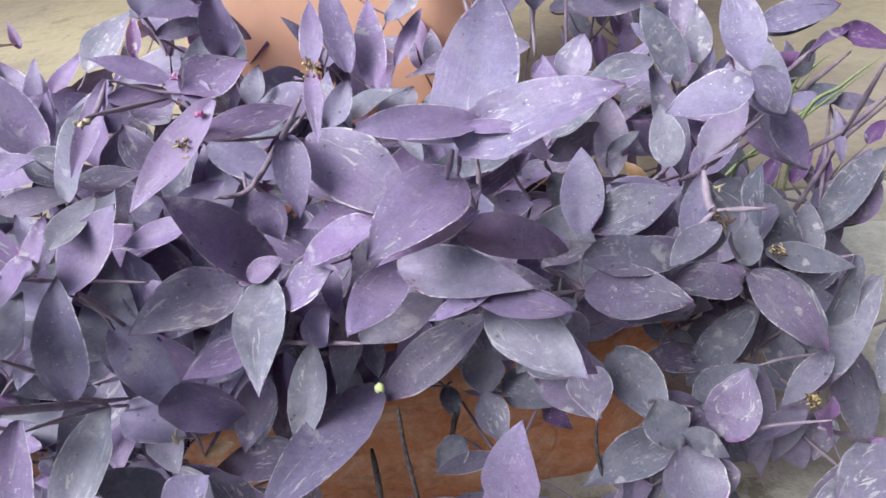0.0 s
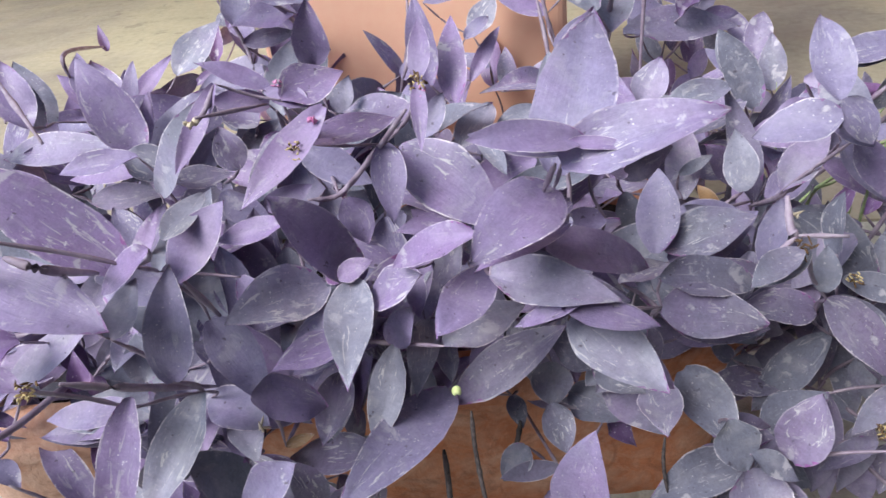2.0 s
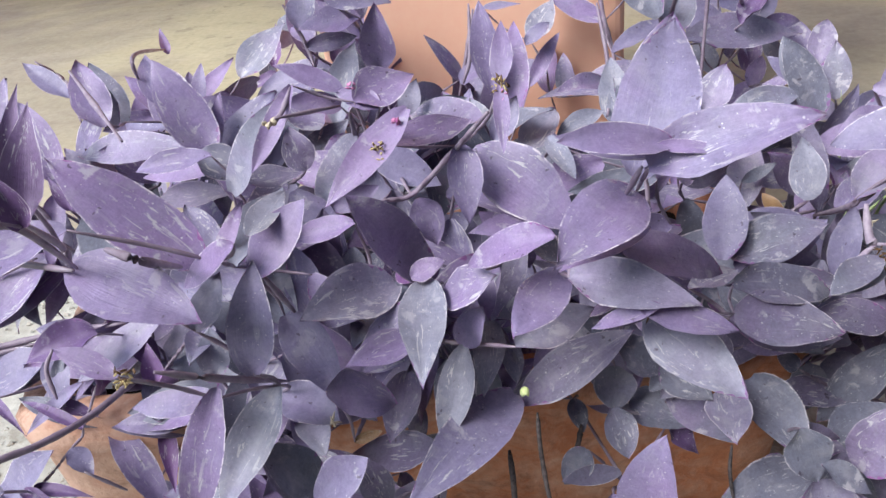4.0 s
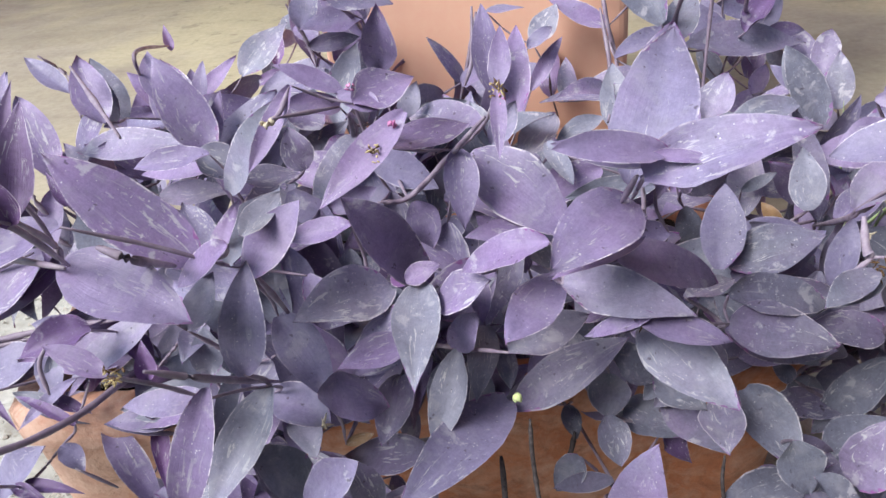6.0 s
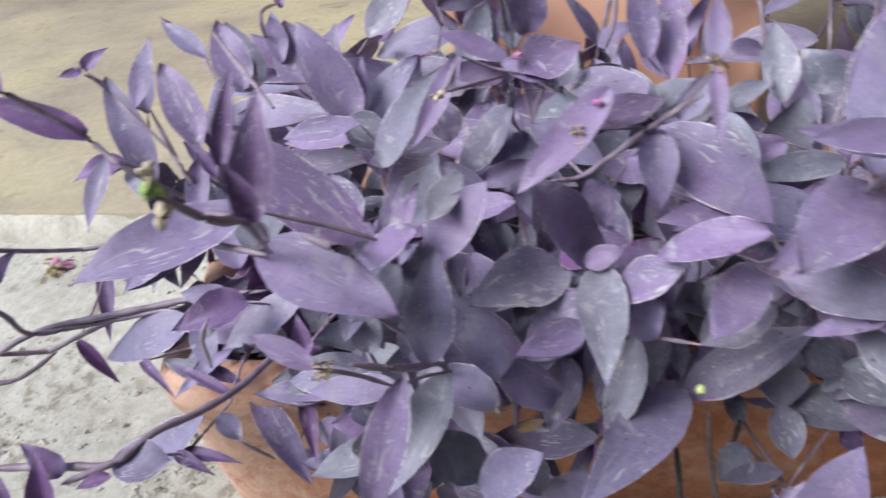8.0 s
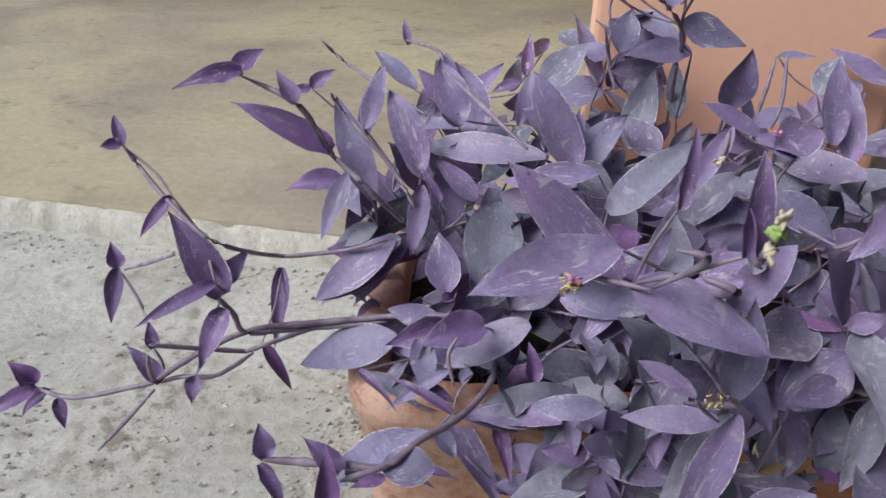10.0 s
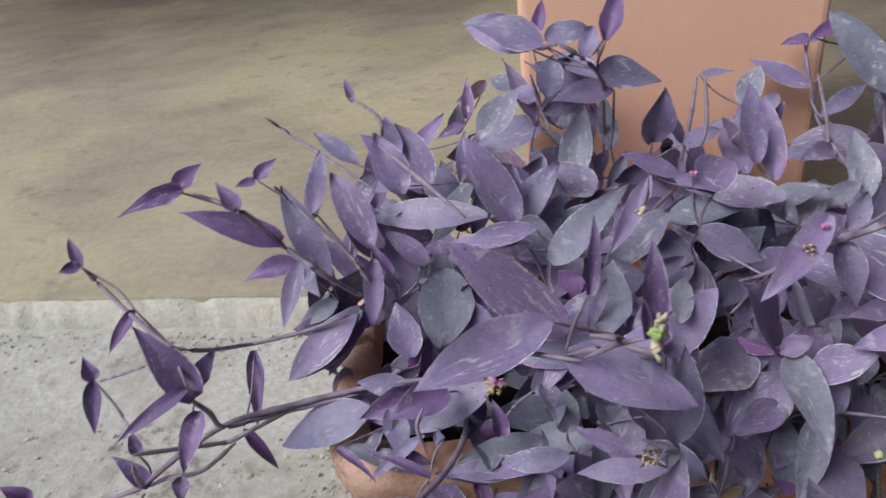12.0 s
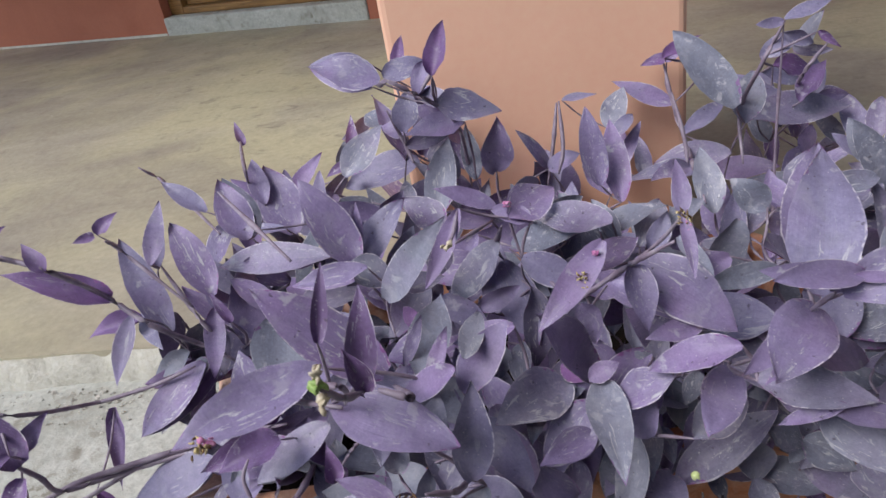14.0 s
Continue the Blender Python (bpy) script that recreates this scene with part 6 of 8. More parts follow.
leaf((-0.546, 0.506, 0.153), (-0.555, 0.489, 0.103), 0.026, (0.32, -0.89, 0.32))
leaf((-0.302, 0.366, 0.108), (-0.376, 0.333, 0.092), 0.032, (0.78, 0.13, 0.61), "pale")
leaf((-0.066, 0.473, 0.180), (-0.104, 0.408, 0.219), 0.037, (0.30, -0.17, 0.94), "slate")
leaf((0.177, 0.930, 0.283), (0.133, 0.988, 0.227), 0.035, (-0.31, -0.92, -0.24))
leaf((-0.243, 0.353, 0.135), (-0.184, 0.338, 0.096), 0.029, (-0.17, -0.41, 0.89), "violet")
leaf((-0.296, 0.389, 0.160), (-0.227, 0.390, 0.149), 0.029, (-0.66, -0.28, 0.69), "slate")
leaf((-0.046, 0.442, 0.188), (-0.030, 0.407, 0.152), 0.020, (0.08, -0.79, 0.61), "pale")
leaf((-0.367, 0.842, 0.331), (-0.402, 0.897, 0.337), 0.031, (-0.08, -0.48, 0.87), "slate")
leaf((0.163, 0.722, 0.130), (0.158, 0.693, 0.189), 0.026, (-0.43, -0.45, 0.78))
leaf((-0.198, 0.426, 0.239), (-0.197, 0.356, 0.238), 0.027, (0.48, -0.33, 0.82), "slate")
leaf((-0.248, 0.387, 0.218), (-0.276, 0.321, 0.199), 0.031, (0.00, -0.70, 0.71), "pale")
leaf((-0.286, 0.384, 0.171), (-0.358, 0.398, 0.156), 0.035, (-0.12, -0.47, 0.87), "slate")
leaf((-0.425, 0.497, 0.301), (-0.424, 0.472, 0.239), 0.029, (0.65, -0.66, 0.37), "slate")
leaf((-0.138, 0.840, 0.189), (-0.138, 0.843, 0.262), 0.031, (0.33, -0.94, 0.02), "violet")
leaf((-0.468, 0.609, 0.252), (-0.486, 0.588, 0.178), 0.034, (0.19, -0.87, 0.45), "slate")
leaf((0.117, 0.571, 0.193), (0.089, 0.539, 0.145), 0.028, (0.28, -0.73, 0.62), "pale")
leaf((-0.307, 0.530, 0.236), (-0.288, 0.594, 0.250), 0.027, (0.32, -0.73, 0.61))
leaf((-0.059, 0.681, 0.195), (-0.108, 0.678, 0.222), 0.024, (0.75, -0.63, 0.21))
leaf((0.277, 0.696, 0.185), (0.304, 0.716, 0.223), 0.020, (-0.31, -0.92, 0.24))
leaf((0.153, 0.629, 0.162), (0.088, 0.633, 0.181), 0.029, (0.05, -0.91, 0.42), "pale")
leaf((-0.307, 0.571, 0.221), (-0.346, 0.501, 0.198), 0.034, (0.01, -0.88, 0.48))
leaf((-0.305, 0.566, 0.262), (-0.324, 0.480, 0.252), 0.040, (0.12, -0.89, 0.44), "slate")
leaf((0.167, 0.641, 0.136), (0.208, 0.630, 0.178), 0.023, (0.11, -0.80, 0.58))
leaf((-0.370, 0.665, 0.274), (-0.329, 0.700, 0.304), 0.030, (0.16, -0.98, -0.07))
leaf((-0.104, 0.446, 0.174), (-0.152, 0.446, 0.138), 0.023, (-0.02, -0.88, 0.47), "pale")
leaf((-0.047, 0.795, 0.244), (-0.045, 0.831, 0.286), 0.026, (0.32, -0.63, 0.71), "slate")
leaf((0.186, 0.693, 0.238), (0.132, 0.724, 0.261), 0.028, (-0.05, -0.89, 0.46))
leaf((0.009, 0.504, 0.305), (0.056, 0.547, 0.256), 0.037, (0.46, -0.36, 0.81))
leaf((-0.206, 0.487, 0.233), (-0.204, 0.428, 0.225), 0.023, (-0.20, -0.83, 0.53), "slate")
leaf((-0.333, 0.458, 0.167), (-0.390, 0.523, 0.145), 0.035, (0.35, -0.66, 0.67), "slate")
leaf((-0.152, 0.406, 0.224), (-0.164, 0.370, 0.148), 0.036, (-0.60, -0.45, 0.66))
leaf((0.106, 0.373, 0.119), (0.107, 0.375, 0.058), 0.029, (-0.33, -0.94, 0.13), "slate")
leaf((-0.050, 0.691, 0.210), (-0.012, 0.719, 0.230), 0.024, (0.09, -0.33, 0.94), "slate")
leaf((-0.374, 0.582, 0.280), (-0.379, 0.568, 0.226), 0.026, (0.06, -0.91, 0.40), "slate")
leaf((-0.403, 0.615, 0.312), (-0.455, 0.622, 0.239), 0.038, (-0.54, -0.58, 0.62), "slate")
leaf((0.200, 0.322, 0.166), (0.217, 0.368, 0.122), 0.030, (0.06, -0.77, 0.63), "slate")
leaf((0.088, 0.535, 0.147), (0.049, 0.587, 0.167), 0.028, (0.46, -0.49, 0.74))
leaf((0.051, 0.381, 0.232), (0.030, 0.403, 0.189), 0.021, (0.19, -0.46, 0.87), "slate")
leaf((0.145, 0.708, 0.186), (0.207, 0.718, 0.214), 0.031, (0.28, -0.88, 0.39), "slate")
leaf((0.130, 0.899, 0.151), (0.190, 0.832, 0.133), 0.042, (0.08, -0.99, 0.13), "slate")
leaf((-0.156, 0.406, 0.249), (-0.184, 0.338, 0.215), 0.035, (-0.30, -0.95, -0.01), "violet")
leaf((-0.476, 0.594, 0.247), (-0.504, 0.576, 0.305), 0.025, (-0.16, -0.83, 0.54), "pale")
leaf((-0.059, 0.421, 0.325), (-0.098, 0.427, 0.272), 0.031, (-0.17, -0.94, 0.31), "violet")
leaf((-0.531, 0.630, 0.182), (-0.584, 0.612, 0.256), 0.037, (-0.16, -0.84, 0.51))
leaf((0.054, 0.631, 0.207), (0.088, 0.675, 0.221), 0.027, (-0.05, -0.49, 0.87))
leaf((0.199, 0.691, 0.220), (0.225, 0.676, 0.282), 0.026, (0.25, -0.96, 0.08))
leaf((0.178, 0.519, 0.170), (0.114, 0.541, 0.184), 0.033, (0.25, -0.74, 0.63), "slate")
leaf((-0.188, 0.715, 0.204), (-0.141, 0.758, 0.241), 0.035, (0.01, -0.99, 0.12), "slate")
leaf((0.200, 0.625, 0.201), (0.213, 0.715, 0.207), 0.043, (0.17, -0.93, 0.32))
leaf((-0.535, 0.864, 0.243), (-0.541, 0.815, 0.298), 0.030, (0.32, -0.95, 0.01))
leaf((-0.439, 0.618, 0.214), (-0.491, 0.675, 0.219), 0.030, (0.30, -0.65, 0.70), "violet")
leaf((0.130, 0.358, 0.127), (0.120, 0.341, 0.055), 0.034, (-0.08, -0.69, 0.72), "slate")
leaf((-0.138, 0.495, 0.177), (-0.058, 0.493, 0.130), 0.041, (0.30, -0.65, 0.69), "pale")
leaf((0.146, 0.439, 0.165), (0.145, 0.503, 0.192), 0.033, (-0.25, -0.97, -0.02), "slate")
leaf((0.221, 0.517, 0.173), (0.196, 0.446, 0.161), 0.029, (0.07, -0.41, 0.91), "slate")
leaf((-0.050, 0.576, 0.148), (-0.007, 0.641, 0.197), 0.036, (0.01, -0.64, 0.77), "violet")
leaf((-0.307, 0.650, 0.258), (-0.253, 0.620, 0.300), 0.032, (0.13, -0.99, 0.11), "slate")
leaf((0.027, 0.534, 0.167), (0.112, 0.540, 0.216), 0.042, (-0.06, -0.82, 0.57), "pale")
leaf((-0.114, 0.747, 0.293), (-0.106, 0.815, 0.294), 0.029, (0.47, -0.43, 0.77))
leaf((-0.140, 0.554, 0.225), (-0.144, 0.474, 0.172), 0.040, (0.56, -0.80, 0.20))
leaf((0.097, 0.525, 0.189), (0.150, 0.475, 0.165), 0.032, (-0.32, -0.48, 0.82), "slate")
leaf((-0.566, 0.549, 0.208), (-0.544, 0.523, 0.169), 0.021, (-0.23, -0.67, 0.71))
leaf((0.041, 0.650, 0.233), (0.066, 0.700, 0.256), 0.027, (-0.15, -0.50, 0.85), "slate")
leaf((-0.302, 0.439, 0.151), (-0.384, 0.406, 0.178), 0.037, (-0.20, -0.50, 0.84), "slate")
leaf((-0.336, 0.423, 0.226), (-0.345, 0.486, 0.248), 0.030, (0.63, -0.24, 0.74), "violet")
leaf((-0.006, 0.400, 0.238), (0.029, 0.365, 0.230), 0.023, (-0.47, -0.59, 0.65))
leaf((0.114, 0.475, 0.194), (0.038, 0.462, 0.188), 0.031, (0.44, -0.31, 0.84), "slate")
leaf((0.044, 0.497, 0.169), (0.066, 0.451, 0.136), 0.028, (0.72, -0.56, 0.42), "slate")
leaf((-0.302, 0.360, 0.184), (-0.277, 0.358, 0.121), 0.031, (0.23, -0.83, 0.52))
leaf((0.017, 0.490, 0.217), (0.066, 0.457, 0.162), 0.033, (0.07, -0.99, 0.11), "violet")
leaf((-0.045, 0.415, 0.169), (-0.019, 0.466, 0.185), 0.024, (-0.38, -0.74, 0.55), "slate")
leaf((0.097, 0.358, 0.153), (0.139, 0.377, 0.131), 0.022, (-0.44, -0.66, 0.61), "slate")
leaf((0.264, 0.793, 0.205), (0.313, 0.823, 0.216), 0.026, (0.58, -0.52, 0.63))
leaf((0.277, 0.686, 0.271), (0.271, 0.748, 0.238), 0.031, (0.73, -0.67, 0.11))
leaf((-0.047, 0.679, 0.186), (-0.076, 0.708, 0.258), 0.032, (-0.14, -0.65, 0.75), "violet")
leaf((-0.121, 0.560, 0.244), (-0.043, 0.609, 0.239), 0.039, (0.29, -0.78, 0.56), "slate")
leaf((-0.509, 0.751, 0.205), (-0.578, 0.810, 0.189), 0.040, (0.45, -0.82, 0.36), "slate")
leaf((-0.060, 0.651, 0.153), (-0.124, 0.632, 0.200), 0.036, (-0.08, -1.00, -0.01), "slate")
leaf((0.204, 0.449, 0.244), (0.140, 0.468, 0.193), 0.035, (-0.39, -0.63, 0.67), "slate")
leaf((-0.259, 0.416, 0.213), (-0.185, 0.395, 0.161), 0.042, (0.34, -0.38, 0.86), "slate")
leaf((0.193, 0.707, 0.247), (0.134, 0.666, 0.230), 0.032, (-0.16, -0.23, 0.96), "slate")
leaf((0.164, 0.830, 0.186), (0.079, 0.874, 0.183), 0.042, (-0.01, -0.21, 0.98), "slate")
leaf((-0.178, 0.562, 0.219), (-0.217, 0.547, 0.170), 0.030, (0.17, -0.98, 0.05), "slate")
leaf((0.149, 0.363, 0.139), (0.106, 0.372, 0.102), 0.025, (0.38, -0.92, -0.07), "slate")
leaf((-0.107, 0.398, 0.153), (-0.143, 0.339, 0.168), 0.033, (-0.51, -0.86, 0.10), "slate")
leaf((0.235, 0.910, 0.213), (0.199, 0.932, 0.264), 0.028, (-0.50, -0.86, -0.08), "pale")
leaf((-0.402, 0.497, 0.153), (-0.484, 0.482, 0.119), 0.041, (0.44, -0.54, 0.72))
leaf((-0.021, 0.329, 0.066), (-0.005, 0.354, 0.113), 0.022, (-0.23, -0.51, 0.83))
leaf((0.003, 0.740, 0.172), (-0.019, 0.775, 0.212), 0.027, (-0.14, -0.98, 0.17), "pale")
leaf((-0.134, 0.766, 0.142), (-0.185, 0.828, 0.175), 0.040, (0.15, -0.14, 0.98))
leaf((-0.341, 0.651, 0.288), (-0.417, 0.633, 0.326), 0.040, (0.22, -0.95, 0.22), "violet")
leaf((-0.498, 0.578, 0.262), (-0.538, 0.592, 0.301), 0.025, (0.15, -0.83, 0.54), "pale")
leaf((-0.001, 0.659, 0.130), (0.034, 0.645, 0.183), 0.031, (0.76, -0.64, 0.11))
leaf((0.279, 0.724, 0.239), (0.291, 0.765, 0.276), 0.026, (-0.31, -0.74, 0.60))
leaf((-0.320, 0.329, 0.176), (-0.280, 0.362, 0.154), 0.024, (0.16, -0.87, 0.46))
leaf((0.187, 0.506, 0.188), (0.155, 0.439, 0.178), 0.033, (0.42, -0.51, 0.75), "slate")
leaf((0.216, 0.972, 0.179), (0.160, 0.917, 0.156), 0.038, (-0.38, -0.80, 0.47))
leaf((-0.267, 0.745, 0.152), (-0.195, 0.778, 0.126), 0.039, (0.50, -0.87, -0.06))
leaf((-0.051, 0.441, 0.153), (-0.020, 0.452, 0.107), 0.023, (0.64, 0.71, -0.30), "violet")
leaf((-0.329, 0.402, 0.167), (-0.348, 0.364, 0.115), 0.028, (-0.04, -0.97, 0.26), "slate")
leaf((0.220, 0.651, 0.140), (0.218, 0.653, 0.206), 0.030, (-0.54, -0.68, 0.49), "slate")
leaf((0.153, 0.446, 0.179), (0.148, 0.507, 0.109), 0.037, (0.04, -0.72, 0.69), "slate")
leaf((0.306, 0.655, 0.282), (0.263, 0.610, 0.276), 0.029, (0.07, -1.00, -0.01), "pale")
leaf((-0.328, 0.871, 0.277), (-0.282, 0.869, 0.352), 0.041, (-0.19, -0.98, 0.01))
leaf((-0.187, 0.393, 0.187), (-0.217, 0.370, 0.152), 0.024, (0.08, -0.14, 0.99), "violet")
leaf((-0.147, 0.339, 0.154), (-0.153, 0.354, 0.098), 0.024, (0.51, -0.17, 0.85), "slate")
leaf((-0.289, 0.641, 0.178), (-0.232, 0.706, 0.208), 0.039, (0.18, -0.60, 0.78), "violet")
leaf((0.233, 0.503, 0.220), (0.220, 0.551, 0.175), 0.031, (-0.19, -0.71, 0.67), "slate")
leaf((0.226, 0.996, 0.256), (0.287, 0.966, 0.217), 0.037, (0.57, -0.70, 0.44), "slate")
leaf((-0.235, 0.365, 0.147), (-0.322, 0.358, 0.173), 0.037, (0.57, -0.28, 0.77), "violet")
leaf((-0.010, 0.464, 0.189), (0.004, 0.433, 0.126), 0.033, (-0.19, -0.64, 0.75))
leaf((0.253, 0.785, 0.201), (0.216, 0.847, 0.212), 0.029, (-0.13, -0.84, 0.53), "pale")
leaf((-0.251, 0.408, 0.211), (-0.231, 0.359, 0.163), 0.032, (0.04, -0.64, 0.76), "slate")
leaf((0.209, 0.430, 0.193), (0.237, 0.436, 0.145), 0.025, (0.27, -0.93, 0.23), "slate")
leaf((0.045, 0.451, 0.150), (0.121, 0.470, 0.154), 0.037, (-0.41, -0.77, 0.49))
leaf((0.057, 0.444, 0.161), (0.009, 0.456, 0.124), 0.024, (0.60, -0.43, 0.68), "pale")
leaf((-0.067, 0.488, 0.136), (-0.106, 0.450, 0.139), 0.022, (0.69, -0.58, 0.43))
leaf((0.263, 0.444, 0.201), (0.231, 0.426, 0.116), 0.036, (0.48, -0.59, 0.65), "slate")
leaf((-0.037, 0.464, 0.171), (0.009, 0.443, 0.110), 0.037, (0.38, -0.86, -0.34), "slate")
leaf((0.102, 0.377, 0.092), (0.081, 0.345, 0.037), 0.032, (0.04, -0.92, 0.40), "slate")
leaf((0.181, 0.676, 0.150), (0.210, 0.720, 0.185), 0.025, (0.56, -0.82, 0.10), "slate")
leaf((-0.287, 0.866, 0.294), (-0.356, 0.904, 0.355), 0.044, (0.55, 0.02, 0.83), "slate")
leaf((0.040, 0.420, 0.187), (0.083, 0.386, 0.148), 0.026, (0.20, -0.76, -0.62))
leaf((-0.145, 0.497, 0.278), (-0.088, 0.508, 0.278), 0.028, (-0.35, -0.66, 0.67))
leaf((-0.443, 0.503, 0.179), (-0.504, 0.464, 0.157), 0.034, (0.01, -0.74, 0.68), "slate")
leaf((-0.549, 0.524, 0.279), (-0.576, 0.519, 0.221), 0.028, (0.73, -0.44, 0.52), "slate")
leaf((-0.090, 0.445, 0.177), (-0.119, 0.407, 0.158), 0.021, (0.16, -0.51, 0.84))
leaf((0.214, 0.708, 0.152), (0.171, 0.779, 0.192), 0.035, (-0.19, -0.89, -0.42))
leaf((-0.377, 0.365, 0.156), (-0.395, 0.459, 0.156), 0.039, (0.26, -0.86, 0.44), "slate")
leaf((0.121, 0.623, 0.186), (0.127, 0.678, 0.245), 0.034, (-0.30, -0.91, 0.28), "pale")
leaf((-0.442, 0.450, 0.168), (-0.468, 0.392, 0.152), 0.026, (-0.24, -0.50, 0.83))
leaf((-0.054, 0.568, 0.169), (0.019, 0.521, 0.160), 0.033, (-0.48, -0.68, 0.55), "slate")
leaf((-0.231, 0.368, 0.253), (-0.197, 0.362, 0.160), 0.041, (-0.14, -0.34, 0.93), "violet")
leaf((0.231, 0.747, 0.167), (0.291, 0.756, 0.186), 0.030, (0.18, -0.75, 0.63), "slate")
leaf((-0.251, 0.398, 0.235), (-0.194, 0.379, 0.184), 0.031, (-0.30, -0.83, 0.48), "slate")
leaf((-0.083, 0.528, 0.126), (-0.029, 0.455, 0.159), 0.041, (-0.74, -0.27, 0.62))
leaf((-0.435, 0.901, 0.104), (-0.418, 0.952, 0.174), 0.041, (-0.22, -0.47, 0.86), "slate")
leaf((-0.026, 0.566, 0.208), (-0.084, 0.618, 0.169), 0.034, (0.43, -0.51, 0.75), "violet")
leaf((-0.053, 0.521, 0.219), (-0.021, 0.440, 0.183), 0.042, (0.54, -0.84, 0.03))
leaf((0.053, 0.572, 0.244), (0.111, 0.626, 0.241), 0.031, (-0.23, -0.97, 0.02), "slate")
leaf((-0.008, 0.432, 0.214), (0.023, 0.462, 0.246), 0.023, (-0.51, -0.84, -0.17))
leaf((-0.285, 0.379, 0.137), (-0.250, 0.334, 0.125), 0.024, (-0.62, -0.74, 0.26), "slate")
leaf((-0.305, 0.344, 0.133), (-0.290, 0.314, 0.064), 0.033, (0.38, -0.88, 0.29), "violet")
leaf((-0.484, 0.467, 0.191), (-0.544, 0.442, 0.141), 0.035, (0.56, -0.82, -0.13))
leaf((0.014, 0.472, 0.192), (0.024, 0.437, 0.132), 0.033, (-0.22, -0.88, 0.42), "slate")
leaf((-0.299, 0.374, 0.076), (-0.391, 0.352, 0.083), 0.037, (0.45, -0.66, 0.61))
leaf((-0.349, 0.804, 0.252), (-0.274, 0.852, 0.228), 0.038, (0.26, -0.79, 0.56))
leaf((-0.526, 0.747, 0.272), (-0.559, 0.689, 0.278), 0.028, (0.76, -0.07, 0.64), "violet")
leaf((-0.110, 0.937, 0.284), (-0.028, 0.934, 0.260), 0.038, (0.05, -1.00, -0.05), "slate")
leaf((-0.229, 0.471, 0.221), (-0.326, 0.466, 0.211), 0.044, (-0.23, -0.91, 0.34), "pale")
leaf((-0.214, 0.534, 0.297), (-0.189, 0.486, 0.230), 0.040, (-0.10, -0.97, 0.22))
leaf((-0.151, 0.854, 0.191), (-0.163, 0.915, 0.248), 0.038, (-0.03, -0.97, 0.24))
leaf((-0.102, 0.422, 0.266), (-0.160, 0.368, 0.220), 0.044, (-0.12, -0.85, 0.51))
leaf((-0.143, 0.572, 0.301), (-0.168, 0.580, 0.207), 0.043, (-0.22, -0.61, 0.76), "slate")
leaf((0.000, 0.444, 0.200), (-0.028, 0.440, 0.109), 0.040, (0.07, -0.83, 0.55))
leaf((0.123, 0.462, 0.204), (0.072, 0.485, 0.177), 0.029, (0.30, -0.43, 0.85), "slate")
leaf((0.084, 0.613, 0.140), (0.106, 0.626, 0.206), 0.028, (0.39, -0.91, -0.16))
leaf((0.272, 0.711, 0.256), (0.228, 0.681, 0.199), 0.035, (-0.48, -0.48, 0.73))
leaf((-0.210, 0.534, 0.232), (-0.185, 0.508, 0.163), 0.034, (-0.26, -0.60, 0.76))
leaf((-0.024, 0.582, 0.267), (0.033, 0.579, 0.223), 0.033, (-0.24, -0.54, 0.81), "slate")
leaf((0.019, 0.498, 0.168), (0.078, 0.535, 0.166), 0.027, (0.64, -0.31, 0.70), "pale")
leaf((-0.407, 0.606, 0.256), (-0.386, 0.632, 0.315), 0.027, (0.61, -0.46, 0.64))
leaf((-0.279, 0.378, 0.292), (-0.268, 0.466, 0.308), 0.037, (0.11, -0.53, 0.84), "slate")
leaf((-0.523, 0.541, 0.194), (-0.582, 0.484, 0.222), 0.034, (0.55, -0.70, 0.45), "violet")
leaf((-0.083, 0.574, 0.195), (-0.033, 0.516, 0.148), 0.041, (0.42, -0.58, 0.70))
leaf((-0.329, 0.411, 0.170), (-0.296, 0.350, 0.139), 0.033, (0.36, -0.20, 0.91), "slate")
leaf((0.134, 0.699, 0.189), (0.225, 0.664, 0.208), 0.044, (-0.17, -0.92, 0.35))
leaf((-0.105, 0.581, 0.249), (-0.158, 0.616, 0.324), 0.040, (-0.41, -0.80, 0.44), "slate")
leaf((-0.128, 0.357, 0.163), (-0.075, 0.411, 0.180), 0.032, (-0.68, -0.64, 0.34), "violet")
leaf((0.129, 0.362, 0.122), (0.106, 0.343, 0.066), 0.025, (0.19, -0.45, 0.87), "slate")
leaf((-0.251, 0.355, 0.232), (-0.210, 0.366, 0.174), 0.029, (0.53, -0.76, 0.37))
leaf((0.245, 0.495, 0.163), (0.175, 0.529, 0.109), 0.044, (-0.64, -0.13, 0.75), "slate")
leaf((-0.134, 0.374, 0.248), (-0.131, 0.429, 0.172), 0.037, (0.51, -0.85, -0.11))
leaf((-0.257, 0.394, 0.184), (-0.193, 0.357, 0.168), 0.033, (0.52, -0.63, 0.58), "pale")
leaf((-0.039, 0.334, 0.092), (-0.083, 0.357, 0.076), 0.023, (-0.03, -0.97, -0.26), "slate")
leaf((-0.008, 0.378, 0.074), (0.008, 0.328, 0.055), 0.023, (0.01, -0.95, 0.32), "slate")
leaf((-0.535, 0.547, 0.221), (-0.559, 0.505, 0.174), 0.026, (0.27, -0.89, 0.36), "violet")
leaf((-0.429, 0.636, 0.174), (-0.465, 0.703, 0.213), 0.037, (0.13, -0.97, 0.20))
leaf((0.296, 0.636, 0.275), (0.252, 0.672, 0.260), 0.024, (0.83, -0.31, 0.45), "pale")
leaf((0.257, 0.696, 0.170), (0.253, 0.661, 0.108), 0.033, (0.47, -0.43, 0.77))
leaf((-0.287, 0.849, 0.316), (-0.269, 0.810, 0.275), 0.028, (0.19, -0.98, 0.05))
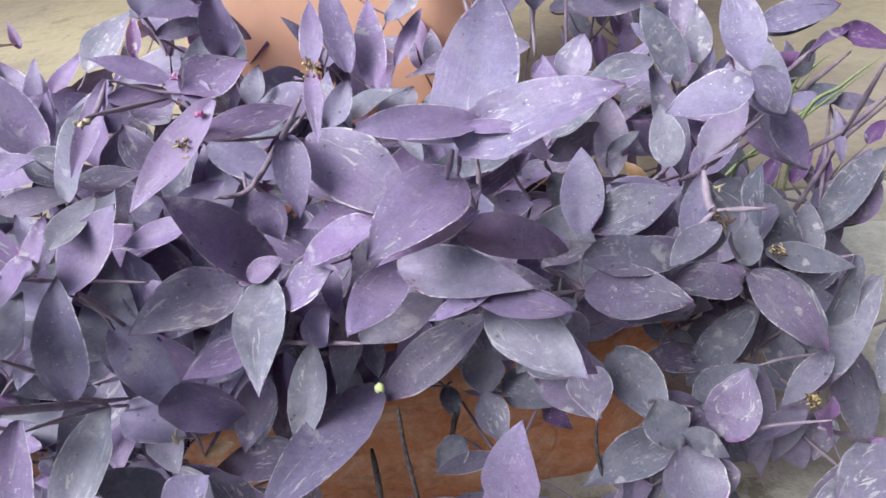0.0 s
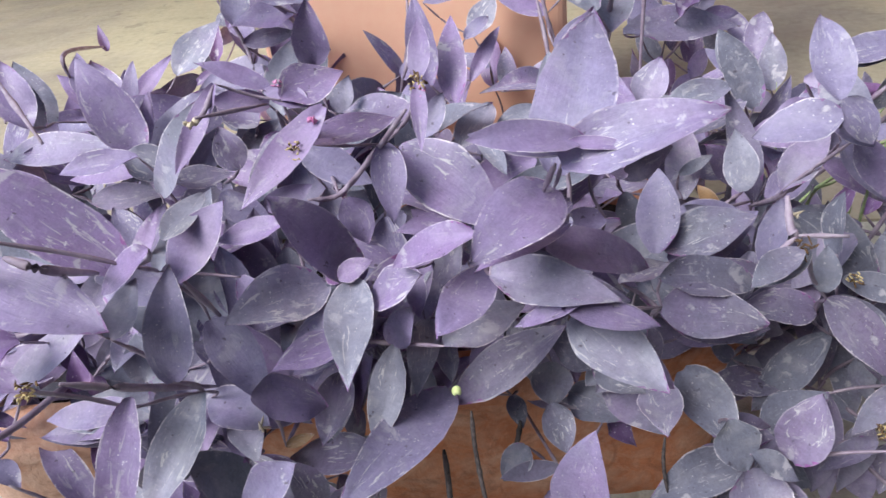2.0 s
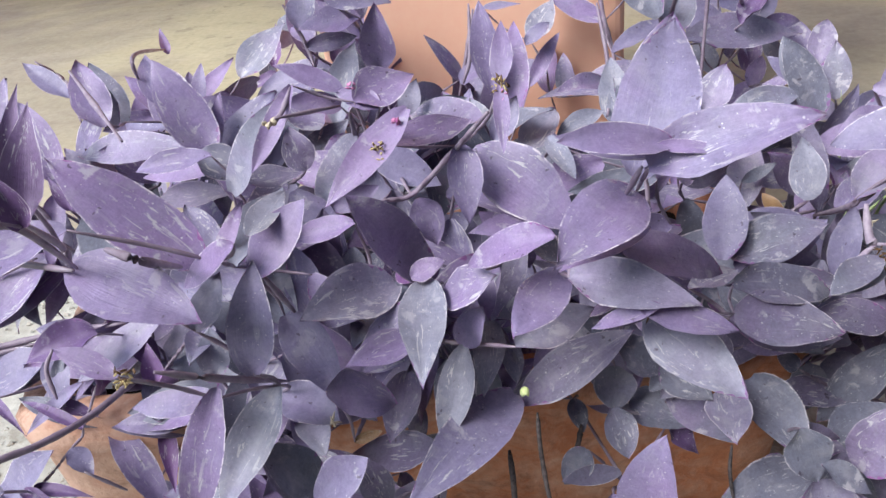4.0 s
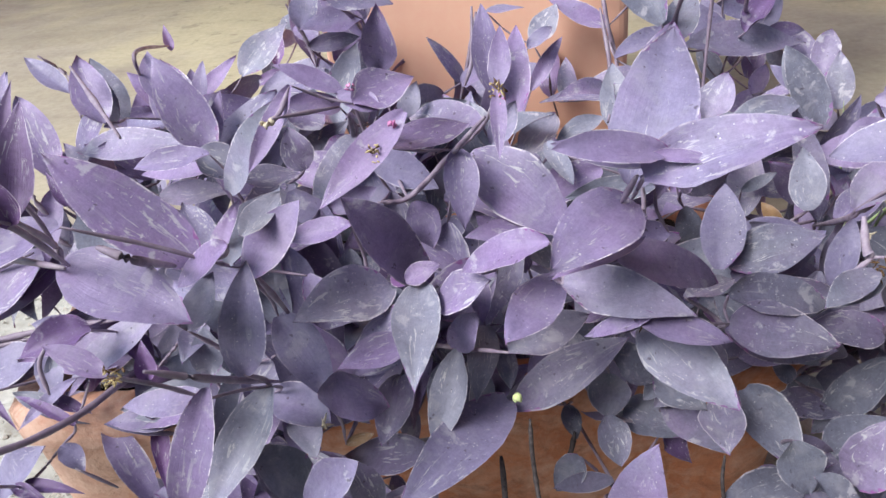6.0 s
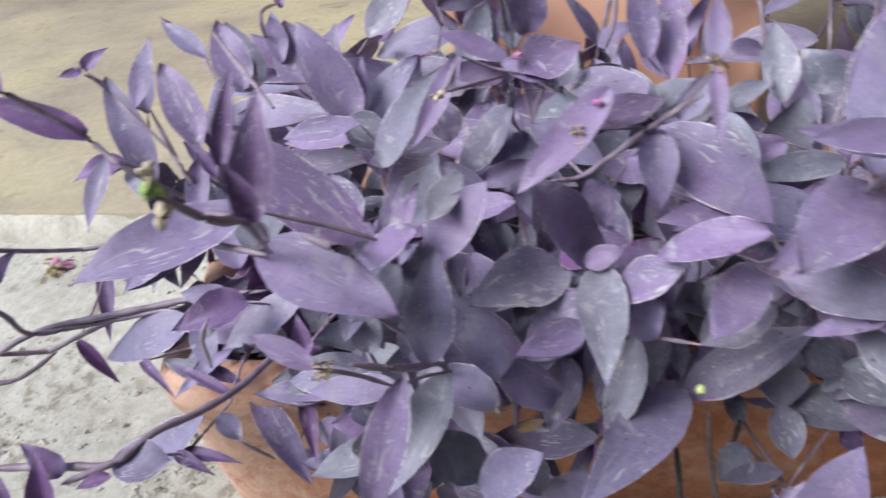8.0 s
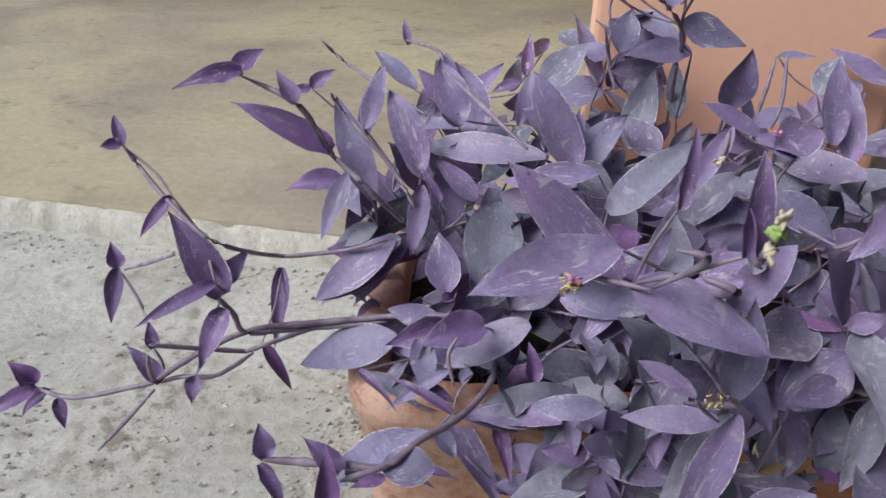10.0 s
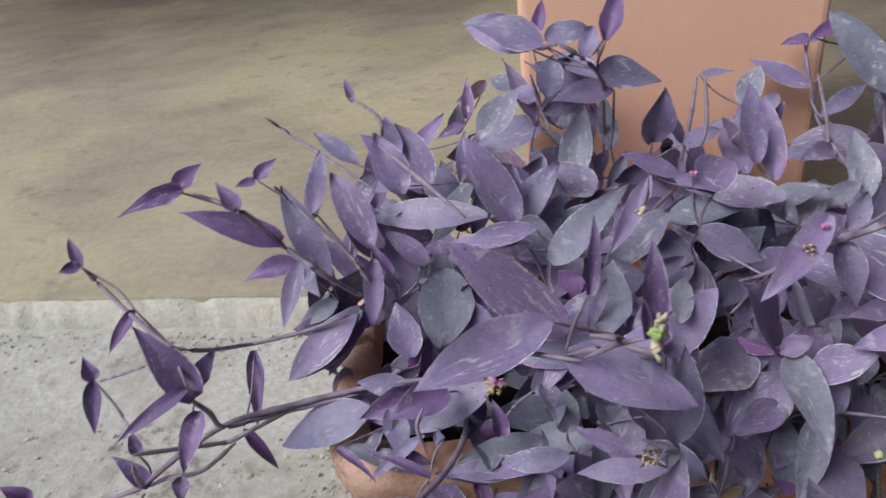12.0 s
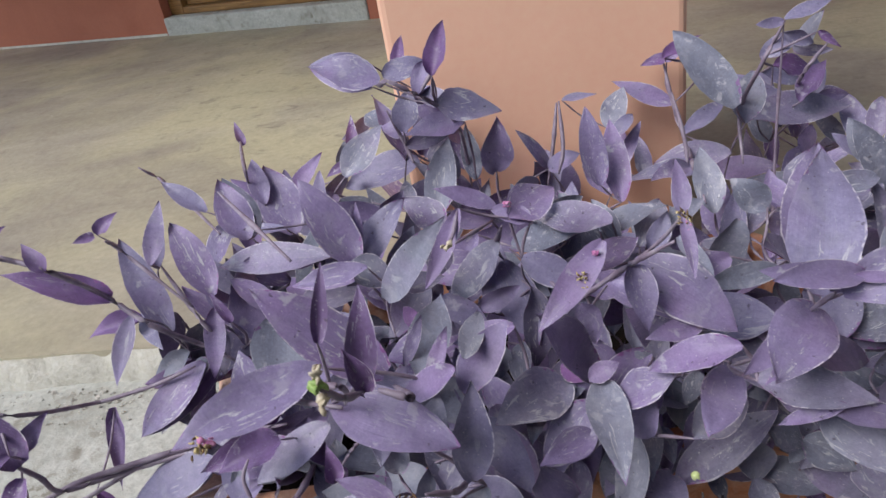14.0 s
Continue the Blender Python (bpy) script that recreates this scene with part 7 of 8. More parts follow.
leaf((-0.397, 0.466, 0.188), (-0.477, 0.428, 0.189), 0.037, (-0.17, -0.98, -0.07), "violet")
leaf((-0.307, 0.671, 0.146), (-0.361, 0.614, 0.131), 0.038, (0.32, -0.94, 0.08), "slate")
leaf((-0.369, 0.512, 0.217), (-0.458, 0.524, 0.244), 0.042, (0.62, -0.66, 0.42), "slate")
leaf((-0.342, 0.350, 0.101), (-0.369, 0.337, 0.049), 0.024, (0.64, -0.10, 0.76))
leaf((0.273, 0.369, 0.076), (0.207, 0.361, 0.002), 0.038, (-0.45, -0.88, -0.16), "slate")
leaf((-0.162, 0.402, 0.216), (-0.220, 0.356, 0.168), 0.034, (-0.27, -0.82, 0.50))
leaf((0.070, 0.752, 0.169), (0.039, 0.776, 0.111), 0.028, (0.10, -0.68, 0.73), "violet")
leaf((0.066, 0.458, 0.214), (0.144, 0.438, 0.157), 0.044, (0.00, -0.92, 0.39), "slate")
leaf((0.017, 0.467, 0.138), (-0.012, 0.439, 0.105), 0.023, (0.16, -0.57, 0.81), "slate")
leaf((0.203, 0.484, 0.223), (0.237, 0.501, 0.169), 0.027, (-0.39, -0.92, 0.01), "slate")
leaf((-0.270, 0.394, 0.201), (-0.265, 0.321, 0.169), 0.037, (-0.07, -0.80, 0.60), "violet")
leaf((0.183, 0.958, 0.330), (0.204, 0.937, 0.385), 0.028, (-0.29, -0.55, 0.78), "pale")
leaf((-0.312, 0.793, 0.393), (-0.256, 0.761, 0.371), 0.026, (0.58, -0.74, 0.35))
leaf((0.284, 0.471, 0.130), (0.241, 0.510, 0.146), 0.026, (-0.18, -0.65, 0.74), "slate")
leaf((-0.093, 0.738, 0.253), (-0.109, 0.827, 0.275), 0.039, (0.06, -0.97, 0.22), "violet")
leaf((0.098, 0.351, 0.077), (0.068, 0.361, 0.029), 0.027, (-0.13, -0.25, 0.96), "slate")
leaf((-0.508, 0.518, 0.272), (-0.565, 0.536, 0.201), 0.040, (0.16, -0.88, -0.44), "slate")
leaf((-0.195, 0.388, 0.272), (-0.149, 0.396, 0.228), 0.027, (0.20, -0.55, 0.81), "slate")
leaf((0.288, 0.664, 0.178), (0.311, 0.593, 0.153), 0.034, (0.46, -0.38, 0.80), "slate")
leaf((0.158, 0.981, 0.273), (0.188, 0.937, 0.227), 0.030, (0.71, -0.62, 0.34))
leaf((-0.432, 0.845, 0.272), (-0.449, 0.759, 0.282), 0.036, (0.69, -0.71, -0.17), "pale")
leaf((-0.444, 0.472, 0.286), (-0.389, 0.435, 0.212), 0.039, (0.53, -0.32, 0.78), "slate")
leaf((0.018, 0.702, 0.111), (0.043, 0.690, 0.168), 0.027, (-0.09, -0.43, 0.90), "violet")
leaf((0.189, 0.642, 0.130), (0.217, 0.712, 0.181), 0.038, (0.65, -0.57, 0.50))
leaf((0.168, 0.699, 0.129), (0.171, 0.655, 0.166), 0.022, (-0.02, -0.90, -0.44), "pale")
leaf((0.319, 0.535, 0.103), (0.291, 0.553, 0.154), 0.026, (-0.61, -0.32, 0.72), "slate")
leaf((0.238, 0.451, 0.140), (0.269, 0.412, 0.102), 0.026, (0.77, -0.47, 0.43), "slate")
leaf((-0.021, 0.361, 0.087), (-0.014, 0.348, 0.039), 0.024, (-0.21, -0.96, 0.20), "violet")
leaf((-0.009, 0.444, 0.164), (0.061, 0.455, 0.117), 0.033, (0.40, -0.91, 0.13), "slate")
leaf((0.063, 0.493, 0.181), (0.141, 0.535, 0.201), 0.041, (-0.68, -0.32, 0.66), "slate")
leaf((-0.064, 0.337, 0.080), (-0.006, 0.365, 0.055), 0.033, (0.21, -0.93, 0.31), "slate")
leaf((-0.152, 0.323, 0.143), (-0.192, 0.328, 0.066), 0.039, (-0.14, -0.94, 0.30))
leaf((0.077, 0.368, 0.055), (0.097, 0.363, 0.102), 0.021, (-0.21, -0.76, 0.62), "slate")
leaf((-0.357, 0.555, 0.177), (-0.411, 0.539, 0.247), 0.042, (0.34, -0.78, 0.52), "slate")
leaf((0.250, 0.720, 0.168), (0.318, 0.751, 0.223), 0.039, (-0.42, -0.46, 0.78), "slate")
leaf((-0.290, 0.818, 0.335), (-0.259, 0.858, 0.290), 0.028, (0.75, -0.53, 0.39))
leaf((0.154, 0.375, 0.097), (0.104, 0.333, 0.070), 0.031, (0.53, -0.39, 0.75), "slate")
leaf((-0.061, 0.457, 0.111), (-0.052, 0.445, 0.181), 0.035, (-0.51, 0.08, 0.86), "violet")
leaf((-0.240, 0.577, 0.304), (-0.282, 0.594, 0.231), 0.037, (-0.12, -0.75, 0.65))
leaf((-0.064, 0.388, 0.175), (-0.038, 0.436, 0.148), 0.024, (-0.38, -0.92, 0.09))
leaf((-0.541, 0.788, 0.269), (-0.477, 0.811, 0.237), 0.036, (0.29, -0.81, 0.51), "violet")
leaf((0.258, 0.499, 0.145), (0.188, 0.479, 0.080), 0.045, (0.66, -0.61, 0.44), "slate")
leaf((-0.470, 0.496, 0.251), (-0.483, 0.578, 0.304), 0.042, (0.60, 0.06, 0.80), "violet")
leaf((-0.497, 0.574, 0.196), (-0.567, 0.552, 0.159), 0.033, (-0.79, 0.56, -0.25))
leaf((-0.435, 0.444, 0.140), (-0.522, 0.453, 0.146), 0.038, (0.22, -0.93, 0.30), "pale")
leaf((0.196, 0.978, 0.197), (0.208, 1.008, 0.267), 0.033, (0.14, -0.38, 0.92))
leaf((0.204, 0.676, 0.172), (0.142, 0.644, 0.232), 0.038, (0.19, -0.98, 0.02))
leaf((0.003, 0.440, 0.273), (-0.072, 0.493, 0.248), 0.041, (-0.36, -0.75, 0.55))
leaf((0.272, 0.442, 0.120), (0.300, 0.474, 0.157), 0.024, (0.07, -0.81, 0.59), "slate")
leaf((-0.491, 0.452, 0.103), (-0.537, 0.469, 0.152), 0.030, (-0.14, -0.70, 0.70))
leaf((0.255, 0.887, 0.210), (0.236, 0.939, 0.276), 0.038, (-0.01, -0.96, 0.29))
leaf((0.142, 0.952, 0.172), (0.116, 0.938, 0.236), 0.029, (-0.58, -0.48, -0.66), "slate")
leaf((-0.108, 0.417, 0.245), (-0.168, 0.427, 0.246), 0.027, (0.36, -0.85, 0.38))
leaf((-0.399, 0.423, 0.218), (-0.437, 0.405, 0.162), 0.026, (0.17, -0.98, -0.09), "violet")
leaf((0.078, 0.479, 0.148), (0.120, 0.485, 0.124), 0.022, (0.46, -0.85, 0.26), "slate")
leaf((0.139, 0.439, 0.231), (0.152, 0.460, 0.276), 0.021, (-0.16, -0.50, 0.85))
leaf((-0.433, 0.485, 0.276), (-0.428, 0.463, 0.215), 0.031, (0.20, -0.98, 0.08))
leaf((-0.354, 0.403, 0.163), (-0.338, 0.369, 0.143), 0.021, (0.05, -0.77, 0.64), "slate")
leaf((-0.390, 0.513, 0.188), (-0.412, 0.485, 0.137), 0.030, (-0.31, -0.95, 0.02), "pale")
leaf((-0.326, 0.464, 0.171), (-0.332, 0.484, 0.226), 0.026, (-0.16, -0.27, 0.95), "slate")
leaf((0.106, 0.551, 0.147), (0.155, 0.573, 0.153), 0.024, (-0.02, -0.74, 0.68), "slate")
leaf((-0.241, 0.486, 0.278), (-0.200, 0.499, 0.289), 0.021, (0.12, -0.98, 0.19), "violet")
leaf((0.189, 0.619, 0.162), (0.176, 0.656, 0.182), 0.018, (-0.05, -0.86, 0.51))
leaf((-0.065, 0.843, 0.259), (-0.117, 0.860, 0.270), 0.024, (0.07, -0.56, 0.82))
leaf((-0.302, 0.418, 0.254), (-0.245, 0.433, 0.261), 0.028, (0.37, -0.23, 0.90), "violet")
leaf((-0.338, 0.828, 0.375), (-0.304, 0.808, 0.321), 0.026, (0.16, -0.49, 0.86))
leaf((-0.298, 0.420, 0.162), (-0.330, 0.394, 0.205), 0.025, (0.01, -0.68, 0.73), "slate")
leaf((-0.315, 0.923, 0.226), (-0.345, 0.926, 0.270), 0.022, (0.59, -0.59, 0.54))
leaf((0.101, 0.549, 0.216), (0.158, 0.532, 0.214), 0.027, (-0.16, -0.87, 0.47))
leaf((0.176, 0.735, 0.207), (0.134, 0.749, 0.234), 0.020, (0.37, -0.65, 0.66))
leaf((-0.376, 0.807, 0.216), (-0.405, 0.823, 0.261), 0.025, (-0.43, -0.43, 0.80), "slate")
leaf((0.147, 0.360, 0.110), (0.129, 0.350, 0.065), 0.021, (-0.20, -0.40, 0.89), "slate")
leaf((-0.057, 0.406, 0.152), (-0.032, 0.443, 0.183), 0.022, (-0.31, -0.95, -0.06), "slate")
leaf((-0.127, 0.450, 0.186), (-0.070, 0.462, 0.201), 0.025, (-0.20, -0.90, 0.40))
leaf((-0.234, 0.429, 0.195), (-0.200, 0.394, 0.171), 0.025, (0.47, -0.87, 0.12))
leaf((-0.320, 0.499, 0.243), (-0.364, 0.518, 0.238), 0.019, (0.31, -0.46, 0.83), "slate")
leaf((-0.348, 0.456, 0.187), (-0.359, 0.474, 0.232), 0.024, (0.15, -0.66, 0.74), "violet")
leaf((-0.482, 0.679, 0.135), (-0.441, 0.729, 0.149), 0.029, (0.80, -0.16, 0.59))
leaf((0.204, 0.509, 0.146), (0.189, 0.468, 0.126), 0.020, (0.05, -0.66, 0.75), "slate")
leaf((-0.170, 0.409, 0.269), (-0.143, 0.373, 0.280), 0.020, (0.57, -0.81, -0.15))
leaf((0.086, 0.552, 0.223), (0.092, 0.510, 0.195), 0.023, (-0.14, -0.94, 0.31))
leaf((-0.537, 0.460, 0.147), (-0.579, 0.454, 0.128), 0.022, (0.18, -0.73, 0.66))
leaf((-0.169, 0.406, 0.219), (-0.161, 0.379, 0.156), 0.029, (0.11, -0.72, 0.69), "pale")
leaf((-0.198, 0.442, 0.165), (-0.189, 0.433, 0.113), 0.021, (0.31, -0.94, -0.12))
leaf((-0.157, 0.366, 0.098), (-0.165, 0.369, 0.054), 0.020, (0.06, -0.84, 0.54), "slate")
leaf((0.240, 0.473, 0.151), (0.266, 0.431, 0.137), 0.023, (0.21, -0.90, 0.38), "slate")
leaf((0.040, 0.611, 0.132), (0.096, 0.586, 0.156), 0.027, (-0.65, -0.38, 0.66))
leaf((-0.236, 0.344, 0.155), (-0.249, 0.384, 0.182), 0.019, (0.61, -0.77, 0.17), "pale")
leaf((-0.316, 0.349, 0.166), (-0.323, 0.383, 0.144), 0.016, (0.05, -0.61, 0.79))
leaf((-0.188, 0.376, 0.089), (-0.179, 0.341, 0.060), 0.021, (0.71, -0.44, 0.56))
leaf((0.176, 0.832, 0.218), (0.214, 0.825, 0.241), 0.020, (-0.30, -0.43, 0.85))
leaf((0.294, 0.665, 0.122), (0.265, 0.644, 0.163), 0.023, (0.23, 0.01, -0.97), "slate")
leaf((-0.012, 0.612, 0.114), (0.019, 0.623, 0.171), 0.026, (0.17, -0.51, 0.84), "slate")
leaf((-0.344, 0.602, 0.188), (-0.294, 0.631, 0.172), 0.027, (0.89, -0.30, 0.34), "slate")
leaf((-0.366, 0.446, 0.212), (-0.400, 0.462, 0.250), 0.021, (0.34, -0.94, 0.08), "slate")
leaf((0.115, 0.450, 0.175), (0.157, 0.447, 0.186), 0.020, (0.68, -0.44, 0.59), "slate")
leaf((-0.295, 0.357, 0.098), (-0.321, 0.304, 0.090), 0.024, (0.32, -0.75, 0.57), "pale")
leaf((-0.160, 0.494, 0.226), (-0.154, 0.431, 0.242), 0.029, (0.55, 0.02, 0.83))
leaf((-0.548, 0.623, 0.274), (-0.509, 0.635, 0.325), 0.027, (0.24, -0.63, 0.74))
leaf((-0.267, 0.388, 0.172), (-0.275, 0.356, 0.136), 0.021, (0.49, 0.38, 0.78), "violet")
leaf((-0.070, 0.620, 0.248), (-0.100, 0.655, 0.240), 0.021, (-0.22, -0.48, 0.85))
leaf((-0.524, 0.330, 0.099), (-0.504, 0.292, 0.122), 0.022, (0.34, -0.79, 0.51), "slate")
leaf((-0.041, 0.444, 0.112), (0.021, 0.454, 0.095), 0.029, (0.18, -0.90, 0.40))
leaf((-0.173, 0.331, 0.105), (-0.144, 0.366, 0.146), 0.026, (0.72, 0.35, 0.60), "violet")
leaf((0.128, 0.788, 0.182), (0.085, 0.811, 0.208), 0.023, (-0.49, -0.69, -0.54))
leaf((0.062, 0.611, 0.204), (0.081, 0.610, 0.144), 0.026, (-0.15, -0.87, 0.47), "slate")
leaf((-0.574, 0.525, 0.289), (-0.543, 0.472, 0.271), 0.029, (-0.44, -0.61, 0.66))
leaf((-0.273, 0.384, 0.228), (-0.245, 0.432, 0.227), 0.024, (0.15, -0.68, 0.72))
leaf((0.316, 0.579, 0.109), (0.313, 0.608, 0.169), 0.031, (0.10, -0.96, 0.25), "slate")
leaf((0.280, 0.750, 0.149), (0.314, 0.783, 0.159), 0.021, (0.01, -0.63, 0.77), "slate")
leaf((-0.145, 0.644, 0.264), (-0.140, 0.676, 0.306), 0.025, (-0.25, -0.88, 0.39))
leaf((-0.444, 0.526, 0.271), (-0.484, 0.534, 0.305), 0.025, (0.45, -0.52, 0.73))
leaf((0.046, 0.371, 0.233), (0.054, 0.371, 0.188), 0.018, (0.32, -0.50, 0.80), "slate")
leaf((-0.515, 0.815, 0.170), (-0.568, 0.797, 0.136), 0.027, (0.28, -0.96, -0.09), "slate")
leaf((-0.401, 0.628, 0.187), (-0.356, 0.631, 0.140), 0.031, (0.19, -0.95, 0.24), "slate")
leaf((-0.040, 0.432, 0.206), (0.010, 0.462, 0.241), 0.029, (0.10, -0.90, 0.43), "violet")
leaf((-0.155, 0.431, 0.260), (-0.193, 0.416, 0.222), 0.026, (0.52, -0.69, 0.50), "slate")
leaf((0.211, 0.513, 0.205), (0.264, 0.507, 0.170), 0.028, (0.80, -0.55, 0.23), "slate")
leaf((-0.254, 0.325, 0.122), (-0.202, 0.334, 0.085), 0.025, (0.30, -0.88, 0.36), "slate")
leaf((0.252, 0.372, 0.047), (0.305, 0.373, 0.017), 0.029, (-0.20, -0.62, 0.76), "slate")
leaf((0.110, 0.467, 0.159), (0.073, 0.467, 0.201), 0.027, (-0.07, -0.26, 0.96), "slate")
leaf((-0.190, 0.633, 0.144), (-0.184, 0.664, 0.194), 0.025, (0.28, -0.80, -0.52))
leaf((-0.140, 0.375, 0.241), (-0.136, 0.396, 0.190), 0.024, (-0.06, -0.63, 0.77), "slate")
leaf((-0.121, 0.440, 0.209), (-0.150, 0.430, 0.154), 0.027, (0.21, -0.84, 0.50), "slate")
leaf((-0.424, 0.621, 0.254), (-0.407, 0.615, 0.290), 0.018, (0.26, -0.72, 0.64), "slate")
leaf((-0.499, 0.629, 0.146), (-0.520, 0.573, 0.136), 0.029, (0.04, -0.89, 0.46), "violet")
leaf((0.005, 0.274, 0.131), (0.033, 0.303, 0.134), 0.018, (0.04, -0.95, 0.32))
leaf((-0.110, 0.609, 0.144), (-0.099, 0.647, 0.158), 0.017, (-0.29, -0.72, 0.63), "slate")
leaf((-0.053, 0.453, 0.235), (-0.057, 0.488, 0.185), 0.029, (0.38, -0.85, -0.37), "slate")
leaf((-0.199, 0.364, 0.174), (-0.238, 0.342, 0.188), 0.022, (0.76, -0.63, 0.18), "violet")
leaf((0.123, 0.918, 0.257), (0.107, 0.931, 0.292), 0.019, (0.03, -0.99, -0.11))
leaf((-0.529, 0.327, 0.095), (-0.550, 0.354, 0.060), 0.023, (0.42, -0.39, 0.82), "pale")
leaf((-0.245, 0.350, 0.113), (-0.277, 0.382, 0.080), 0.026, (0.27, -0.84, 0.47), "slate")
leaf((-0.279, 0.786, 0.230), (-0.249, 0.813, 0.260), 0.023, (0.54, -0.64, 0.54))
leaf((0.097, 0.373, 0.032), (0.048, 0.367, 0.029), 0.021, (0.23, -0.67, 0.70))
leaf((-0.049, 0.470, 0.264), (-0.005, 0.454, 0.228), 0.025, (-0.72, -0.54, 0.44), "slate")
leaf((-0.184, 0.388, 0.268), (-0.225, 0.363, 0.246), 0.025, (0.43, -0.66, 0.62))
leaf((-0.121, 0.583, 0.291), (-0.058, 0.573, 0.319), 0.032, (0.67, -0.21, 0.71), "slate")
leaf((-0.126, 0.445, 0.320), (-0.078, 0.402, 0.308), 0.030, (0.01, -0.59, 0.81), "violet")
leaf((-0.515, 0.820, 0.253), (-0.511, 0.829, 0.297), 0.021, (0.53, -0.60, 0.60))
leaf((-0.110, 0.404, 0.176), (-0.127, 0.341, 0.163), 0.029, (0.59, 0.03, 0.81), "slate")
leaf((-0.160, 0.593, 0.289), (-0.199, 0.574, 0.242), 0.025, (0.39, -0.90, 0.21))
leaf((-0.544, 0.763, 0.235), (-0.545, 0.810, 0.261), 0.022, (0.26, -0.60, 0.76), "violet")
leaf((0.047, 0.499, 0.202), (0.072, 0.441, 0.187), 0.028, (-0.14, -0.80, 0.58), "slate")
leaf((-0.077, 0.446, 0.214), (-0.059, 0.431, 0.151), 0.028, (-0.10, -0.97, -0.24), "slate")
leaf((-0.232, 0.396, 0.272), (-0.196, 0.384, 0.216), 0.028, (0.24, -0.97, -0.05))
leaf((-0.429, 0.861, 0.162), (-0.457, 0.899, 0.200), 0.025, (0.33, -0.52, 0.79), "slate")
leaf((-0.073, 0.349, 0.076), (-0.010, 0.335, 0.063), 0.025, (0.03, -0.12, 0.99))
leaf((0.193, 0.521, 0.344), (0.213, 0.469, 0.303), 0.030, (-0.46, -0.59, 0.67), "pale")
leaf((0.157, 0.502, 0.188), (0.113, 0.515, 0.208), 0.024, (-0.02, -0.61, 0.79), "slate")
leaf((-0.121, 0.713, 0.192), (-0.072, 0.733, 0.218), 0.028, (0.58, -0.63, 0.51), "violet")
leaf((-0.311, 0.335, 0.156), (-0.330, 0.348, 0.093), 0.026, (0.34, -0.88, 0.34), "slate")
leaf((-0.073, 0.594, 0.237), (-0.114, 0.628, 0.221), 0.022, (-0.20, -0.94, 0.29), "slate")
leaf((0.255, 0.755, 0.226), (0.239, 0.770, 0.176), 0.021, (-0.69, -0.66, -0.30))
leaf((-0.586, 0.520, 0.183), (-0.541, 0.469, 0.176), 0.026, (-0.00, -0.58, 0.82), "pale")
leaf((-0.447, 0.445, 0.211), (-0.480, 0.445, 0.187), 0.018, (0.16, -0.90, -0.40), "slate")
leaf((-0.069, 0.501, 0.178), (-0.046, 0.460, 0.154), 0.024, (-0.37, -0.93, -0.04), "slate")
leaf((-0.548, 0.536, 0.231), (-0.580, 0.517, 0.178), 0.027, (-0.20, -0.40, 0.89), "violet")
leaf((0.011, 0.636, 0.175), (0.058, 0.600, 0.210), 0.031, (0.46, -0.54, 0.70))
leaf((0.049, 0.357, 0.053), (-0.000, 0.386, 0.019), 0.031, (-0.17, -0.98, 0.06))
leaf((-0.135, 0.524, 0.129), (-0.104, 0.556, 0.175), 0.029, (0.18, -0.85, 0.49), "slate")
leaf((0.103, 0.380, 0.132), (0.145, 0.353, 0.113), 0.022, (-0.01, -0.76, 0.65), "slate")
leaf((-0.422, 1.012, 0.294), (-0.468, 0.988, 0.271), 0.025, (0.36, -0.93, -0.07), "slate")
leaf((-0.555, 0.566, 0.179), (-0.565, 0.562, 0.115), 0.029, (-0.79, -0.41, 0.46), "slate")
leaf((-0.318, 0.577, 0.138), (-0.279, 0.622, 0.163), 0.026, (-0.02, -0.84, 0.54), "slate")
leaf((0.176, 0.983, 0.213), (0.165, 0.992, 0.255), 0.017, (0.02, -0.68, 0.74))
leaf((-0.288, 0.323, 0.066), (-0.284, 0.340, 0.125), 0.026, (0.74, -0.67, -0.02))
leaf((-0.339, 0.578, 0.260), (-0.308, 0.610, 0.304), 0.026, (0.40, -0.73, 0.55), "pale")
leaf((-0.111, 0.386, 0.197), (-0.111, 0.361, 0.155), 0.020, (0.20, -0.92, 0.34), "slate")
leaf((0.294, 0.582, 0.158), (0.340, 0.602, 0.166), 0.022, (0.00, -0.63, 0.78))
leaf((-0.270, 0.838, 0.374), (-0.309, 0.804, 0.329), 0.030, (0.45, -0.45, 0.77), "violet")
leaf((0.228, 0.654, 0.287), (0.267, 0.634, 0.289), 0.017, (-0.32, -0.82, 0.48), "pale")
leaf((0.312, 0.578, 0.132), (0.343, 0.595, 0.184), 0.029, (-0.34, -0.81, 0.48))
leaf((0.188, 0.483, 0.170), (0.141, 0.511, 0.147), 0.028, (-0.03, -0.18, 0.98), "slate")
leaf((-0.405, 0.437, 0.088), (-0.349, 0.446, 0.129), 0.033, (0.78, -0.39, 0.48), "slate")
leaf((-0.384, 0.412, 0.178), (-0.439, 0.416, 0.173), 0.025, (0.35, -0.94, 0.05), "slate")
leaf((-0.159, 0.420, 0.282), (-0.120, 0.418, 0.257), 0.019, (0.34, -0.77, 0.54))
leaf((-0.551, 0.606, 0.228), (-0.556, 0.641, 0.251), 0.019, (0.43, -0.72, 0.55))
leaf((-0.308, 0.794, 0.297), (-0.292, 0.831, 0.311), 0.019, (-0.05, -0.73, 0.69), "slate")
leaf((-0.107, 0.445, 0.247), (-0.109, 0.498, 0.269), 0.022, (0.42, -0.71, 0.57), "slate")
leaf((-0.029, 0.547, 0.139), (0.029, 0.543, 0.169), 0.025, (0.46, -0.43, 0.78))
